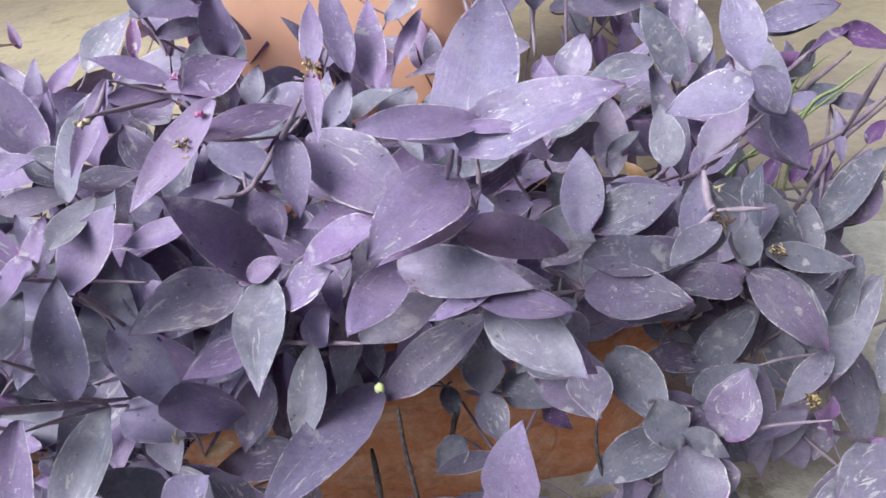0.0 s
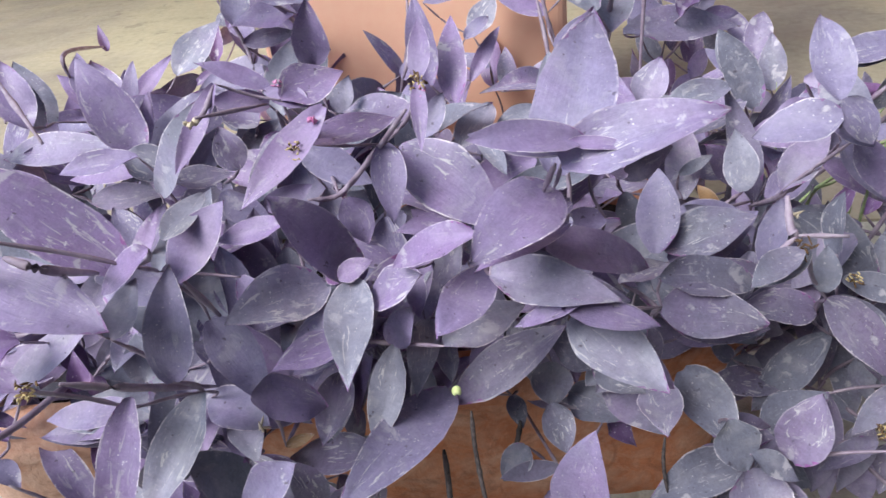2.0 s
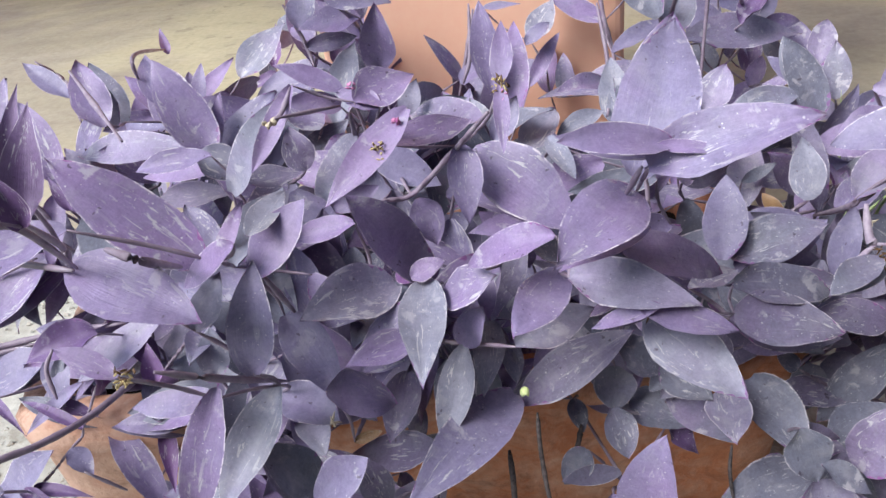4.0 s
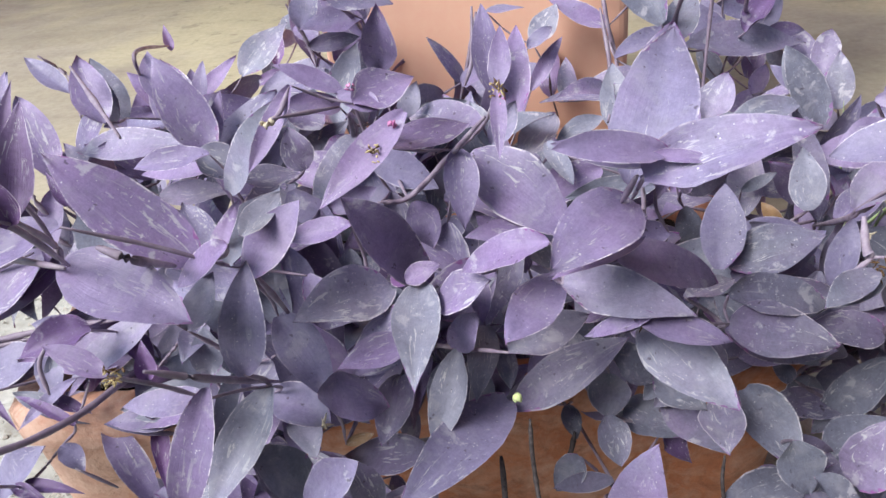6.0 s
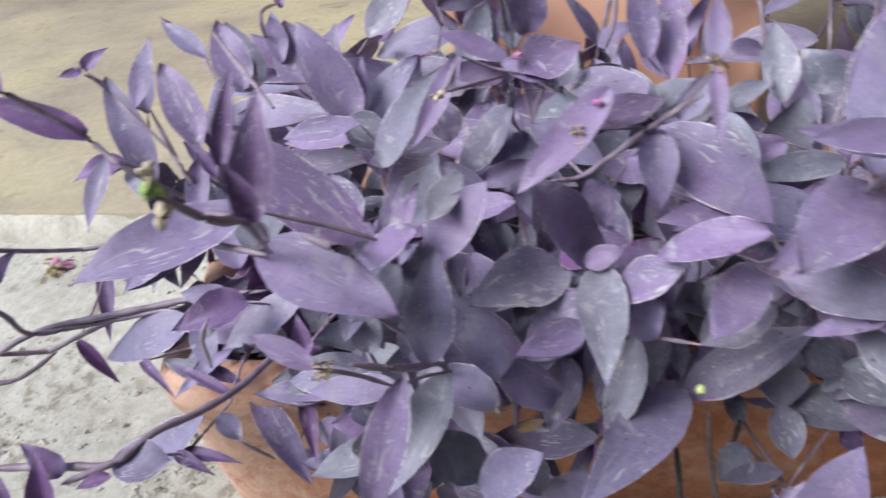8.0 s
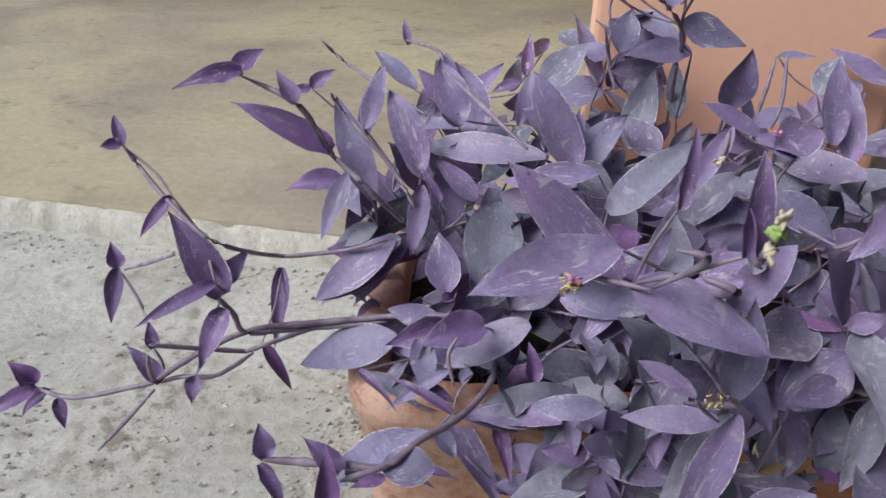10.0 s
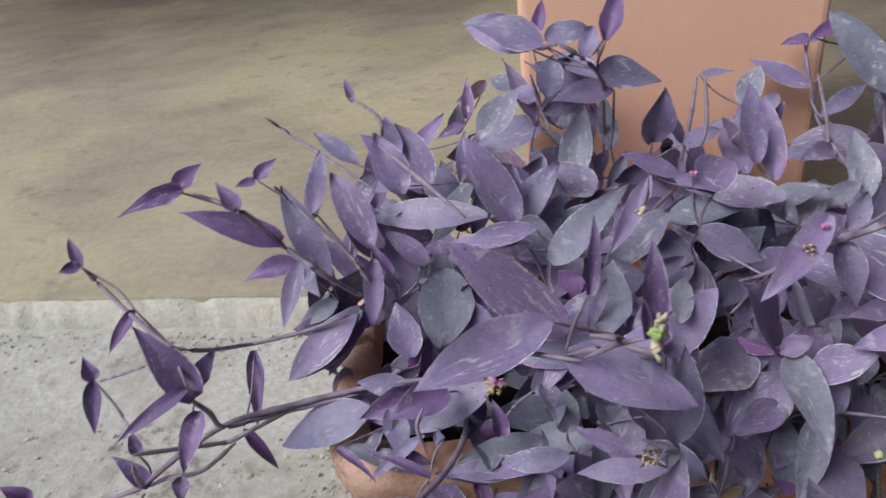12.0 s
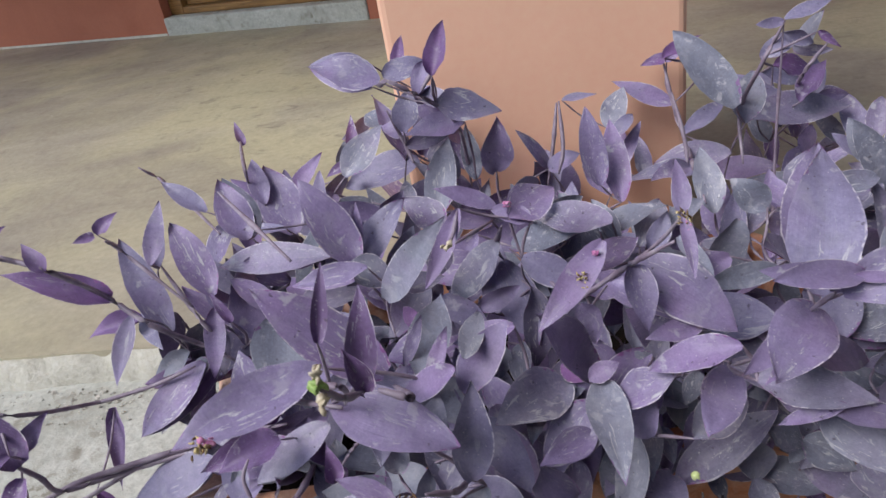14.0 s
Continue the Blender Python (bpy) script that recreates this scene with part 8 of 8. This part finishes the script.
leaf((-0.332, 0.389, 0.154), (-0.324, 0.359, 0.128), 0.018, (-0.15, -0.89, 0.42), "violet")
leaf((-0.538, 0.508, 0.241), (-0.583, 0.499, 0.216), 0.021, (0.36, -0.67, 0.65), "slate")
leaf((0.052, 0.468, 0.114), (0.006, 0.451, 0.092), 0.021, (0.35, -0.63, 0.69), "slate")
leaf((0.120, 0.346, 0.099), (0.161, 0.339, 0.062), 0.024, (0.56, -0.64, 0.53), "slate")
leaf((0.246, 0.355, 0.066), (0.219, 0.350, 0.037), 0.018, (0.34, -0.35, 0.88), "slate")
leaf((0.316, 0.451, 0.133), (0.290, 0.412, 0.086), 0.027, (-0.45, -0.89, 0.08), "slate")
leaf((0.155, 0.477, 0.239), (0.200, 0.490, 0.196), 0.025, (-0.32, -0.94, 0.13), "slate")
leaf((-0.250, 0.718, 0.262), (-0.185, 0.725, 0.284), 0.033, (0.21, -0.92, -0.34), "violet")
leaf((0.127, 0.362, 0.145), (0.132, 0.360, 0.081), 0.029, (0.02, -0.98, -0.17), "slate")
leaf((0.300, 0.562, 0.166), (0.334, 0.576, 0.214), 0.024, (-0.54, -0.81, 0.22))
leaf((0.200, 0.422, 0.191), (0.220, 0.400, 0.149), 0.020, (0.08, -0.47, 0.88), "slate")
leaf((-0.179, 0.380, 0.116), (-0.137, 0.356, 0.157), 0.028, (0.12, -0.98, 0.15), "slate")
leaf((-0.501, 0.469, 0.111), (-0.557, 0.455, 0.114), 0.027, (-0.02, -0.86, 0.51))
leaf((0.255, 0.630, 0.272), (0.227, 0.633, 0.326), 0.029, (-0.28, -0.59, 0.76), "slate")
leaf((-0.410, 0.433, 0.172), (-0.386, 0.375, 0.146), 0.032, (0.82, -0.56, 0.05))
leaf((-0.079, 0.347, 0.084), (-0.069, 0.354, 0.032), 0.024, (-0.43, -0.89, 0.15))
leaf((-0.432, 0.466, 0.124), (-0.458, 0.434, 0.123), 0.016, (0.33, -0.87, 0.36), "violet")
leaf((0.182, 0.426, 0.247), (0.176, 0.422, 0.299), 0.023, (-0.46, -0.22, 0.86), "slate")
leaf((0.307, 0.689, 0.232), (0.295, 0.688, 0.277), 0.020, (0.53, -0.85, -0.05), "pale")
leaf((-0.384, 0.379, 0.083), (-0.346, 0.370, 0.120), 0.025, (0.60, -0.33, 0.73))
leaf((-0.058, 0.615, 0.258), (0.000, 0.627, 0.241), 0.029, (0.25, -0.75, 0.62), "violet")
leaf((0.012, 0.496, 0.126), (0.029, 0.430, 0.126), 0.029, (0.00, -0.86, 0.52), "slate")
leaf((0.141, 0.889, 0.375), (0.182, 0.897, 0.355), 0.020, (-0.24, -0.94, 0.23))
leaf((-0.385, 0.755, 0.269), (-0.439, 0.718, 0.279), 0.026, (0.23, -0.55, 0.81), "slate")
leaf((-0.303, 0.558, 0.263), (-0.358, 0.550, 0.262), 0.021, (0.52, -0.75, 0.42), "violet")
leaf((0.169, 0.935, 0.344), (0.211, 0.914, 0.339), 0.022, (0.03, -0.95, -0.32), "slate")
leaf((0.162, 0.517, 0.241), (0.211, 0.551, 0.256), 0.027, (-0.46, -0.79, 0.41))
leaf((-0.296, 0.365, 0.158), (-0.242, 0.347, 0.126), 0.027, (0.90, -0.39, 0.22))
leaf((-0.408, 0.372, 0.075), (-0.369, 0.358, 0.067), 0.016, (-0.05, -0.68, 0.73), "violet")
leaf((-0.478, 0.993, 0.219), (-0.461, 0.972, 0.275), 0.028, (0.20, -0.87, 0.45), "slate")
leaf((-0.021, 0.448, 0.118), (0.034, 0.449, 0.090), 0.026, (-0.36, -0.82, 0.45), "slate")
leaf((-0.414, 0.364, 0.197), (-0.432, 0.397, 0.169), 0.018, (-0.41, -0.75, 0.52))
leaf((0.212, 0.489, 0.145), (0.198, 0.463, 0.083), 0.030, (-0.47, -0.66, 0.58), "slate")
leaf((-0.074, 0.421, 0.158), (-0.108, 0.388, 0.151), 0.019, (0.65, -0.70, 0.31))
leaf((0.115, 0.891, 0.348), (0.170, 0.899, 0.373), 0.027, (0.01, -0.80, 0.60))
leaf((0.186, 0.700, 0.126), (0.186, 0.703, 0.185), 0.024, (0.48, -0.54, 0.69))
leaf((-0.451, 0.599, 0.259), (-0.498, 0.579, 0.291), 0.023, (0.77, -0.57, 0.28))
leaf((-0.366, 0.383, 0.195), (-0.390, 0.399, 0.156), 0.021, (0.51, 0.26, 0.82))
leaf((0.044, 0.845, 0.364), (0.025, 0.889, 0.379), 0.021, (0.37, -0.58, 0.73), "slate")
leaf((-0.515, 0.769, 0.266), (-0.564, 0.774, 0.314), 0.030, (0.24, -0.68, 0.69), "violet")
leaf((-0.046, 0.456, 0.090), (-0.028, 0.458, 0.139), 0.024, (0.47, -0.88, 0.11), "slate")
leaf((0.309, 0.656, 0.221), (0.352, 0.678, 0.230), 0.026, (0.03, -0.44, 0.90), "slate")
leaf((0.340, 0.638, 0.190), (0.338, 0.655, 0.216), 0.016, (-0.28, -0.81, 0.51), "young")
leaf((0.247, 0.586, 0.178), (0.273, 0.607, 0.206), 0.019, (-0.31, -0.61, 0.73), "young")
leaf((0.312, 0.601, 0.156), (0.321, 0.630, 0.199), 0.018, (-0.34, -0.74, 0.58), "young")
leaf((0.284, 0.606, 0.168), (0.314, 0.637, 0.192), 0.017, (-0.20, -0.48, 0.86), "young")
leaf((0.337, 0.668, 0.217), (0.380, 0.668, 0.212), 0.020, (0.09, -0.60, 0.80), "slate")
leaf((0.364, 0.636, 0.185), (0.384, 0.650, 0.202), 0.018, (-0.32, -0.54, 0.78), "young")
leaf((0.321, 0.572, 0.167), (0.357, 0.587, 0.184), 0.022, (-0.21, -0.48, 0.85), "slate")
leaf((0.290, 0.680, 0.241), (0.332, 0.703, 0.251), 0.020, (0.02, -0.46, 0.89), "slate")
leaf((0.228, 0.596, 0.177), (0.212, 0.620, 0.214), 0.025, (-0.07, -0.85, 0.52), "slate")
leaf((0.328, 0.560, 0.147), (0.352, 0.582, 0.176), 0.020, (-0.38, -0.57, 0.73))
leaf((0.167, 0.441, 0.112), (0.106, 0.438, 0.120), 0.028, (0.14, -0.45, 0.88), "slate")
leaf((0.149, 0.468, 0.122), (0.136, 0.446, 0.090), 0.029, (-0.31, -0.73, 0.62), "slate")
leaf((0.195, 0.414, 0.083), (0.180, 0.382, 0.053), 0.027, (-0.28, -0.58, 0.77), "slate")
leaf((0.235, 0.465, 0.118), (0.238, 0.438, 0.092), 0.024, (-0.21, -0.68, 0.70), "slate")
leaf((0.236, 0.428, 0.078), (0.207, 0.397, 0.034), 0.026, (-0.40, -0.60, 0.69), "slate")
leaf((0.113, 0.404, 0.084), (0.093, 0.376, 0.062), 0.027, (-0.20, -0.51, 0.84), "slate")
leaf((0.132, 0.379, 0.097), (0.175, 0.370, 0.074), 0.024, (0.31, -0.54, 0.78), "slate")
leaf((0.255, 0.421, 0.062), (0.241, 0.399, 0.029), 0.028, (-0.41, -0.66, 0.63), "slate")
leaf((0.179, 0.475, 0.127), (0.147, 0.455, 0.101), 0.025, (-0.30, -0.54, 0.79), "slate")

# stems: places along each, radius
stem([(-0.296, 0.220, 0.419), (-0.281, 0.220, 0.415), (-0.298, 0.260, 0.370)], 0.0016)
stem([(-0.379, 0.292, 0.358), (-0.300, 0.259, 0.369)], 0.0019)
stem([(-0.275, 0.256, 0.383), (-0.257, 0.255, 0.376), (-0.287, 0.330, 0.324)], 0.0021)
stem([(-0.241, 0.419, 0.383), (-0.216, 0.487, 0.364)], 0.0016)
stem([(-0.209, 0.485, 0.359), (-0.217, 0.515, 0.331), (-0.228, 0.551, 0.300)], 0.0018)
stem([(-0.092, 0.360, 0.401), (-0.119, 0.395, 0.363), (-0.156, 0.421, 0.320), (-0.175, 0.409, 0.323)], 0.0016)
stem([(-0.210, 0.579, 0.283), (-0.157, 0.421, 0.321)], 0.0018)
stem([(-0.234, 0.327, 0.318), (-0.230, 0.348, 0.275)], 0.0021)
stem([(-0.254, 0.228, 0.328), (-0.242, 0.258, 0.297), (-0.250, 0.351, 0.211)], 0.0018)
stem([(-0.486, 0.572, 0.382), (-0.393, 0.473, 0.352)], 0.0021)
stem([(-0.020, 0.322, 0.365), (-0.014, 0.304, 0.390)], 0.0017)
stem([(-0.008, 0.814, 0.343), (0.001, 0.785, 0.294), (0.002, 0.769, 0.262)], 0.0021)
stem([(-0.144, 0.771, 0.364), (-0.144, 0.742, 0.318), (-0.152, 0.725, 0.293)], 0.0021)
stem([(-0.343, 0.757, 0.383), (-0.332, 0.772, 0.335), (-0.323, 0.760, 0.312)], 0.0021)
stem([(0.178, 0.604, 0.185), (0.156, 0.471, 0.271), (0.200, 0.505, 0.283)], 0.0021)
stem([(0.133, 0.401, 0.310), (0.134, 0.390, 0.293), (0.138, 0.387, 0.288)], 0.0023, BRACT, "bract", "pale lilac branching bract")
stem([(0.138, 0.387, 0.289), (0.125, 0.381, 0.281)], 0.0017, BRACT, "bract", "pale lilac branching bract")
stem([(0.138, 0.387, 0.289), (0.169, 0.388, 0.286)], 0.0016, BRACT, "bract", "pale lilac branching bract")
stem([(0.256, 0.536, 0.238), (0.300, 0.558, 0.246), (0.334, 0.572, 0.263)], 0.0021)
stem([(0.295, 0.554, 0.241), (0.292, 0.510, 0.320)], 0.0021)
stem([(0.263, 0.605, 0.279), (0.287, 0.616, 0.293)], 0.0021)
stem([(0.206, 0.344, 0.134), (0.260, 0.361, 0.092)], 0.0021)
stem([(-0.258, 0.770, 0.269), (-0.260, 0.752, 0.347), (-0.268, 0.668, 0.407), (-0.307, 0.625, 0.453), (-0.332, 0.688, 0.434), (-0.356, 0.742, 0.450)], 0.0021)
stem([(-0.278, 0.623, 0.442), (-0.263, 0.635, 0.459)], 0.0021)
stem([(-0.145, 0.817, 0.347), (-0.153, 0.793, 0.307), (-0.165, 0.768, 0.259)], 0.0021)
stem([(-0.004, 0.890, 0.357), (0.003, 0.868, 0.312), (0.014, 0.844, 0.266), (-0.008, 0.634, 0.283)], 0.0021)
stem([(0.065, 0.768, 0.261), (0.068, 0.799, 0.316), (0.077, 0.755, 0.385), (0.105, 0.779, 0.420)], 0.0021)
stem([(0.174, 0.933, 0.280), (0.152, 0.839, 0.341), (0.182, 0.858, 0.366)], 0.0021)
stem([(-0.657, 1.053, 0.268), (-0.533, 0.758, 0.342), (-0.529, 0.743, 0.314)], 0.0021)
stem([(-0.706, 0.818, 0.328), (-0.667, 0.809, 0.301), (-0.508, 0.591, 0.327)], 0.0021)
stem([(-0.603, 0.414, 0.414), (-0.564, 0.411, 0.397), (-0.565, 0.461, 0.341), (-0.529, 0.452, 0.313), (-0.504, 0.480, 0.266), (-0.474, 0.475, 0.248)], 0.0021)
stem([(-0.553, 0.540, 0.324), (-0.502, 0.485, 0.296), (-0.490, 0.484, 0.270)], 0.0021)
stem([(-0.574, 0.503, 0.375), (-0.571, 0.516, 0.357), (-0.506, 0.489, 0.304)], 0.0016)
stem([(-0.733, 0.417, 0.346), (-0.710, 0.408, 0.324), (-0.679, 0.388, 0.312), (-0.630, 0.367, 0.292), (-0.618, 0.459, 0.224), (-0.564, 0.474, 0.229)], 0.0018)
stem([(-0.752, 0.403, 0.224), (-0.666, 0.361, 0.278)], 0.0018)
stem([(-0.838, 0.340, 0.119), (-0.773, 0.321, 0.135), (-0.710, 0.332, 0.152), (-0.693, 0.337, 0.156)], 0.0019)
stem([(-0.695, 0.333, 0.150), (-0.745, 0.302, 0.094)], 0.0021)
stem([(-0.074, 0.347, 0.185), (-0.073, 0.336, 0.165), (-0.070, 0.324, 0.145), (-0.066, 0.312, 0.125)], 0.0014, ROOT, "dry_root", "dry hanging root")
stem([(-0.094, 0.331, 0.165), (-0.092, 0.320, 0.148), (-0.091, 0.308, 0.128)], 0.0018, ROOT, "dry_root", "dry hanging root")
stem([(-0.043, 0.404, 0.116), (-0.046, 0.396, 0.103), (-0.052, 0.389, 0.094)], 0.0018, ROOT, "dry_root", "dry hanging root")
stem([(0.059, 0.355, 0.147), (0.057, 0.345, 0.132), (0.059, 0.334, 0.113)], 0.0012, ROOT, "dry_root", "dry hanging root")
stem([(-0.424, 0.334, 0.209), (-0.431, 0.344, 0.228), (-0.426, 0.353, 0.241)], 0.0015)
stem([(-0.539, 0.230, 0.209), (-0.509, 0.237, 0.206), (-0.476, 0.241, 0.206), (-0.454, 0.247, 0.205), (-0.436, 0.273, 0.208), (-0.423, 0.301, 0.197), (-0.409, 0.337, 0.188), (-0.400, 0.379, 0.182), (-0.405, 0.438, 0.161)], 0.0024)
stem([(-0.454, 0.247, 0.205), (-0.467, 0.237, 0.205), (-0.481, 0.228, 0.204)], 0.0021)
stem([(-0.409, 0.311, 0.158), (-0.390, 0.320, 0.128)], 0.0014)
stem([(-0.700, 0.334, 0.153), (-0.667, 0.347, 0.177), (-0.636, 0.365, 0.192), (-0.610, 0.384, 0.195), (-0.577, 0.401, 0.193), (-0.538, 0.419, 0.191), (-0.486, 0.432, 0.195), (-0.426, 0.436, 0.201)], 0.0024)
stem([(-0.681, 0.324, 0.210), (-0.666, 0.347, 0.192), (-0.635, 0.384, 0.164), (-0.624, 0.387, 0.166), (-0.601, 0.396, 0.174), (-0.561, 0.416, 0.183), (-0.506, 0.425, 0.189)], 0.0020)
stem([(-0.686, 0.337, 0.159), (-0.672, 0.344, 0.160), (-0.649, 0.353, 0.157), (-0.638, 0.367, 0.157), (-0.623, 0.386, 0.163)], 0.0018)
stem([(-0.682, 0.320, 0.202), (-0.688, 0.325, 0.183), (-0.695, 0.334, 0.156)], 0.0019)
stem([(-0.632, 0.352, 0.252), (-0.621, 0.360, 0.227), (-0.617, 0.368, 0.201), (-0.590, 0.395, 0.188), (-0.559, 0.411, 0.185), (-0.517, 0.422, 0.188)], 0.0021)
stem([(-0.618, 0.459, 0.224), (-0.593, 0.465, 0.226), (-0.564, 0.473, 0.229), (-0.520, 0.479, 0.243)], 0.0018)
stem([(-0.265, 0.202, 0.427), (-0.268, 0.183, 0.440), (-0.270, 0.164, 0.462)], 0.0015)
stem([(-0.241, 0.460, 0.390), (-0.245, 0.444, 0.378), (-0.250, 0.428, 0.374)], 0.0015)
stem([(0.189, 0.583, 0.198), (0.253, 0.623, 0.215), (0.308, 0.665, 0.234), (0.367, 0.705, 0.251)], 0.0019)
stem([(0.255, 0.543, 0.167), (0.296, 0.590, 0.178), (0.335, 0.629, 0.195), (0.391, 0.667, 0.209)], 0.0019)
stem([(0.295, 0.570, 0.166), (0.311, 0.605, 0.180), (0.338, 0.668, 0.217)], 0.0016)

# flowers, pods and blades
pale_flower((-0.250, 0.428, 0.374))
pink_flower((-0.202, 0.479, 0.382))
stamens((-0.153, 0.342, 0.390))
pink_flower((-0.144, 0.352, 0.402))
pink_flower((-0.084, 0.365, 0.410))
stamens((-0.085, 0.367, 0.414))
stamens((-0.263, 0.217, 0.334))
seeds((-0.008, 0.306, 0.301))
pod((-0.270, 0.164, 0.462))
pink_flower((-0.340, 0.184, 0.419))
stamens((-0.343, 0.182, 0.416))
pink_flower((-0.617, 0.396, 0.428))
pink_flower((-0.357, 0.703, 0.449))
stamens((0.214, 0.371, 0.132))
seeds((0.138, 0.377, 0.288))
stamens((0.196, 0.424, 0.227))
bud((-0.081, 0.339, 0.212))
flake((-0.205, 0.308, 0.214))
flake((0.161, 0.454, 0.265))
grass_blade((0.315, 0.716, 0.185), (0.359, 0.747, 0.226))
grass_blade((0.237, 0.510, 0.273), (0.310, 0.543, 0.313))
grass_blade((0.207, 0.551, 0.212), (0.254, 0.570, 0.236))
grass_blade((0.229, 0.701, 0.173), (0.238, 0.752, 0.248))
grass_blade((0.158, 0.495, 0.217), (0.168, 0.512, 0.242))
grass_blade((0.205, 0.577, 0.188), (0.373, 0.660, 0.255))
grass_blade((0.292, 0.653, 0.236), (0.332, 0.674, 0.263))
grass_blade((0.282, 0.624, 0.212), (0.345, 0.655, 0.233))

# branching stems: each leaf joins the nearest joint below it, the lowest run down into the soil
joints = []
for b, y, length in sorted(NODES, key=lambda q: q[0].z):
    if any((b - c).length < 0.018 for c in joints):
        continue
    lower = [c for c in joints if c.z < b.z - 0.012 and (c - b).length < 0.10]
    if lower:
        c = min(lower, key=lambda q: (q - b).length + 0.6 * max(0.0, b.y - q.y))
        bow = Vector((rng.uniform(-0.004, 0.004), 0.006, -0.004))
        stem([b, b.lerp(c, 0.5) + bow, c], rng.uniform(0.0009, 0.0014))
    elif PX0 < b.x < PX1 and PY0 - 0.02 < b.y < PY1 + 0.02 and b.z > 0.11:
        root = Vector((min(max(b.x, PX0 + 0.06), PX1 - 0.06), min(max(b.y + 0.04, PY0 + 0.07), PY1 - 0.06), 0.085))
        stem([b, b.lerp(root, 0.5) + Vector((0, 0.01, 0.01)), root], rng.uniform(0.0011, 0.0016))
    joints.append(b)
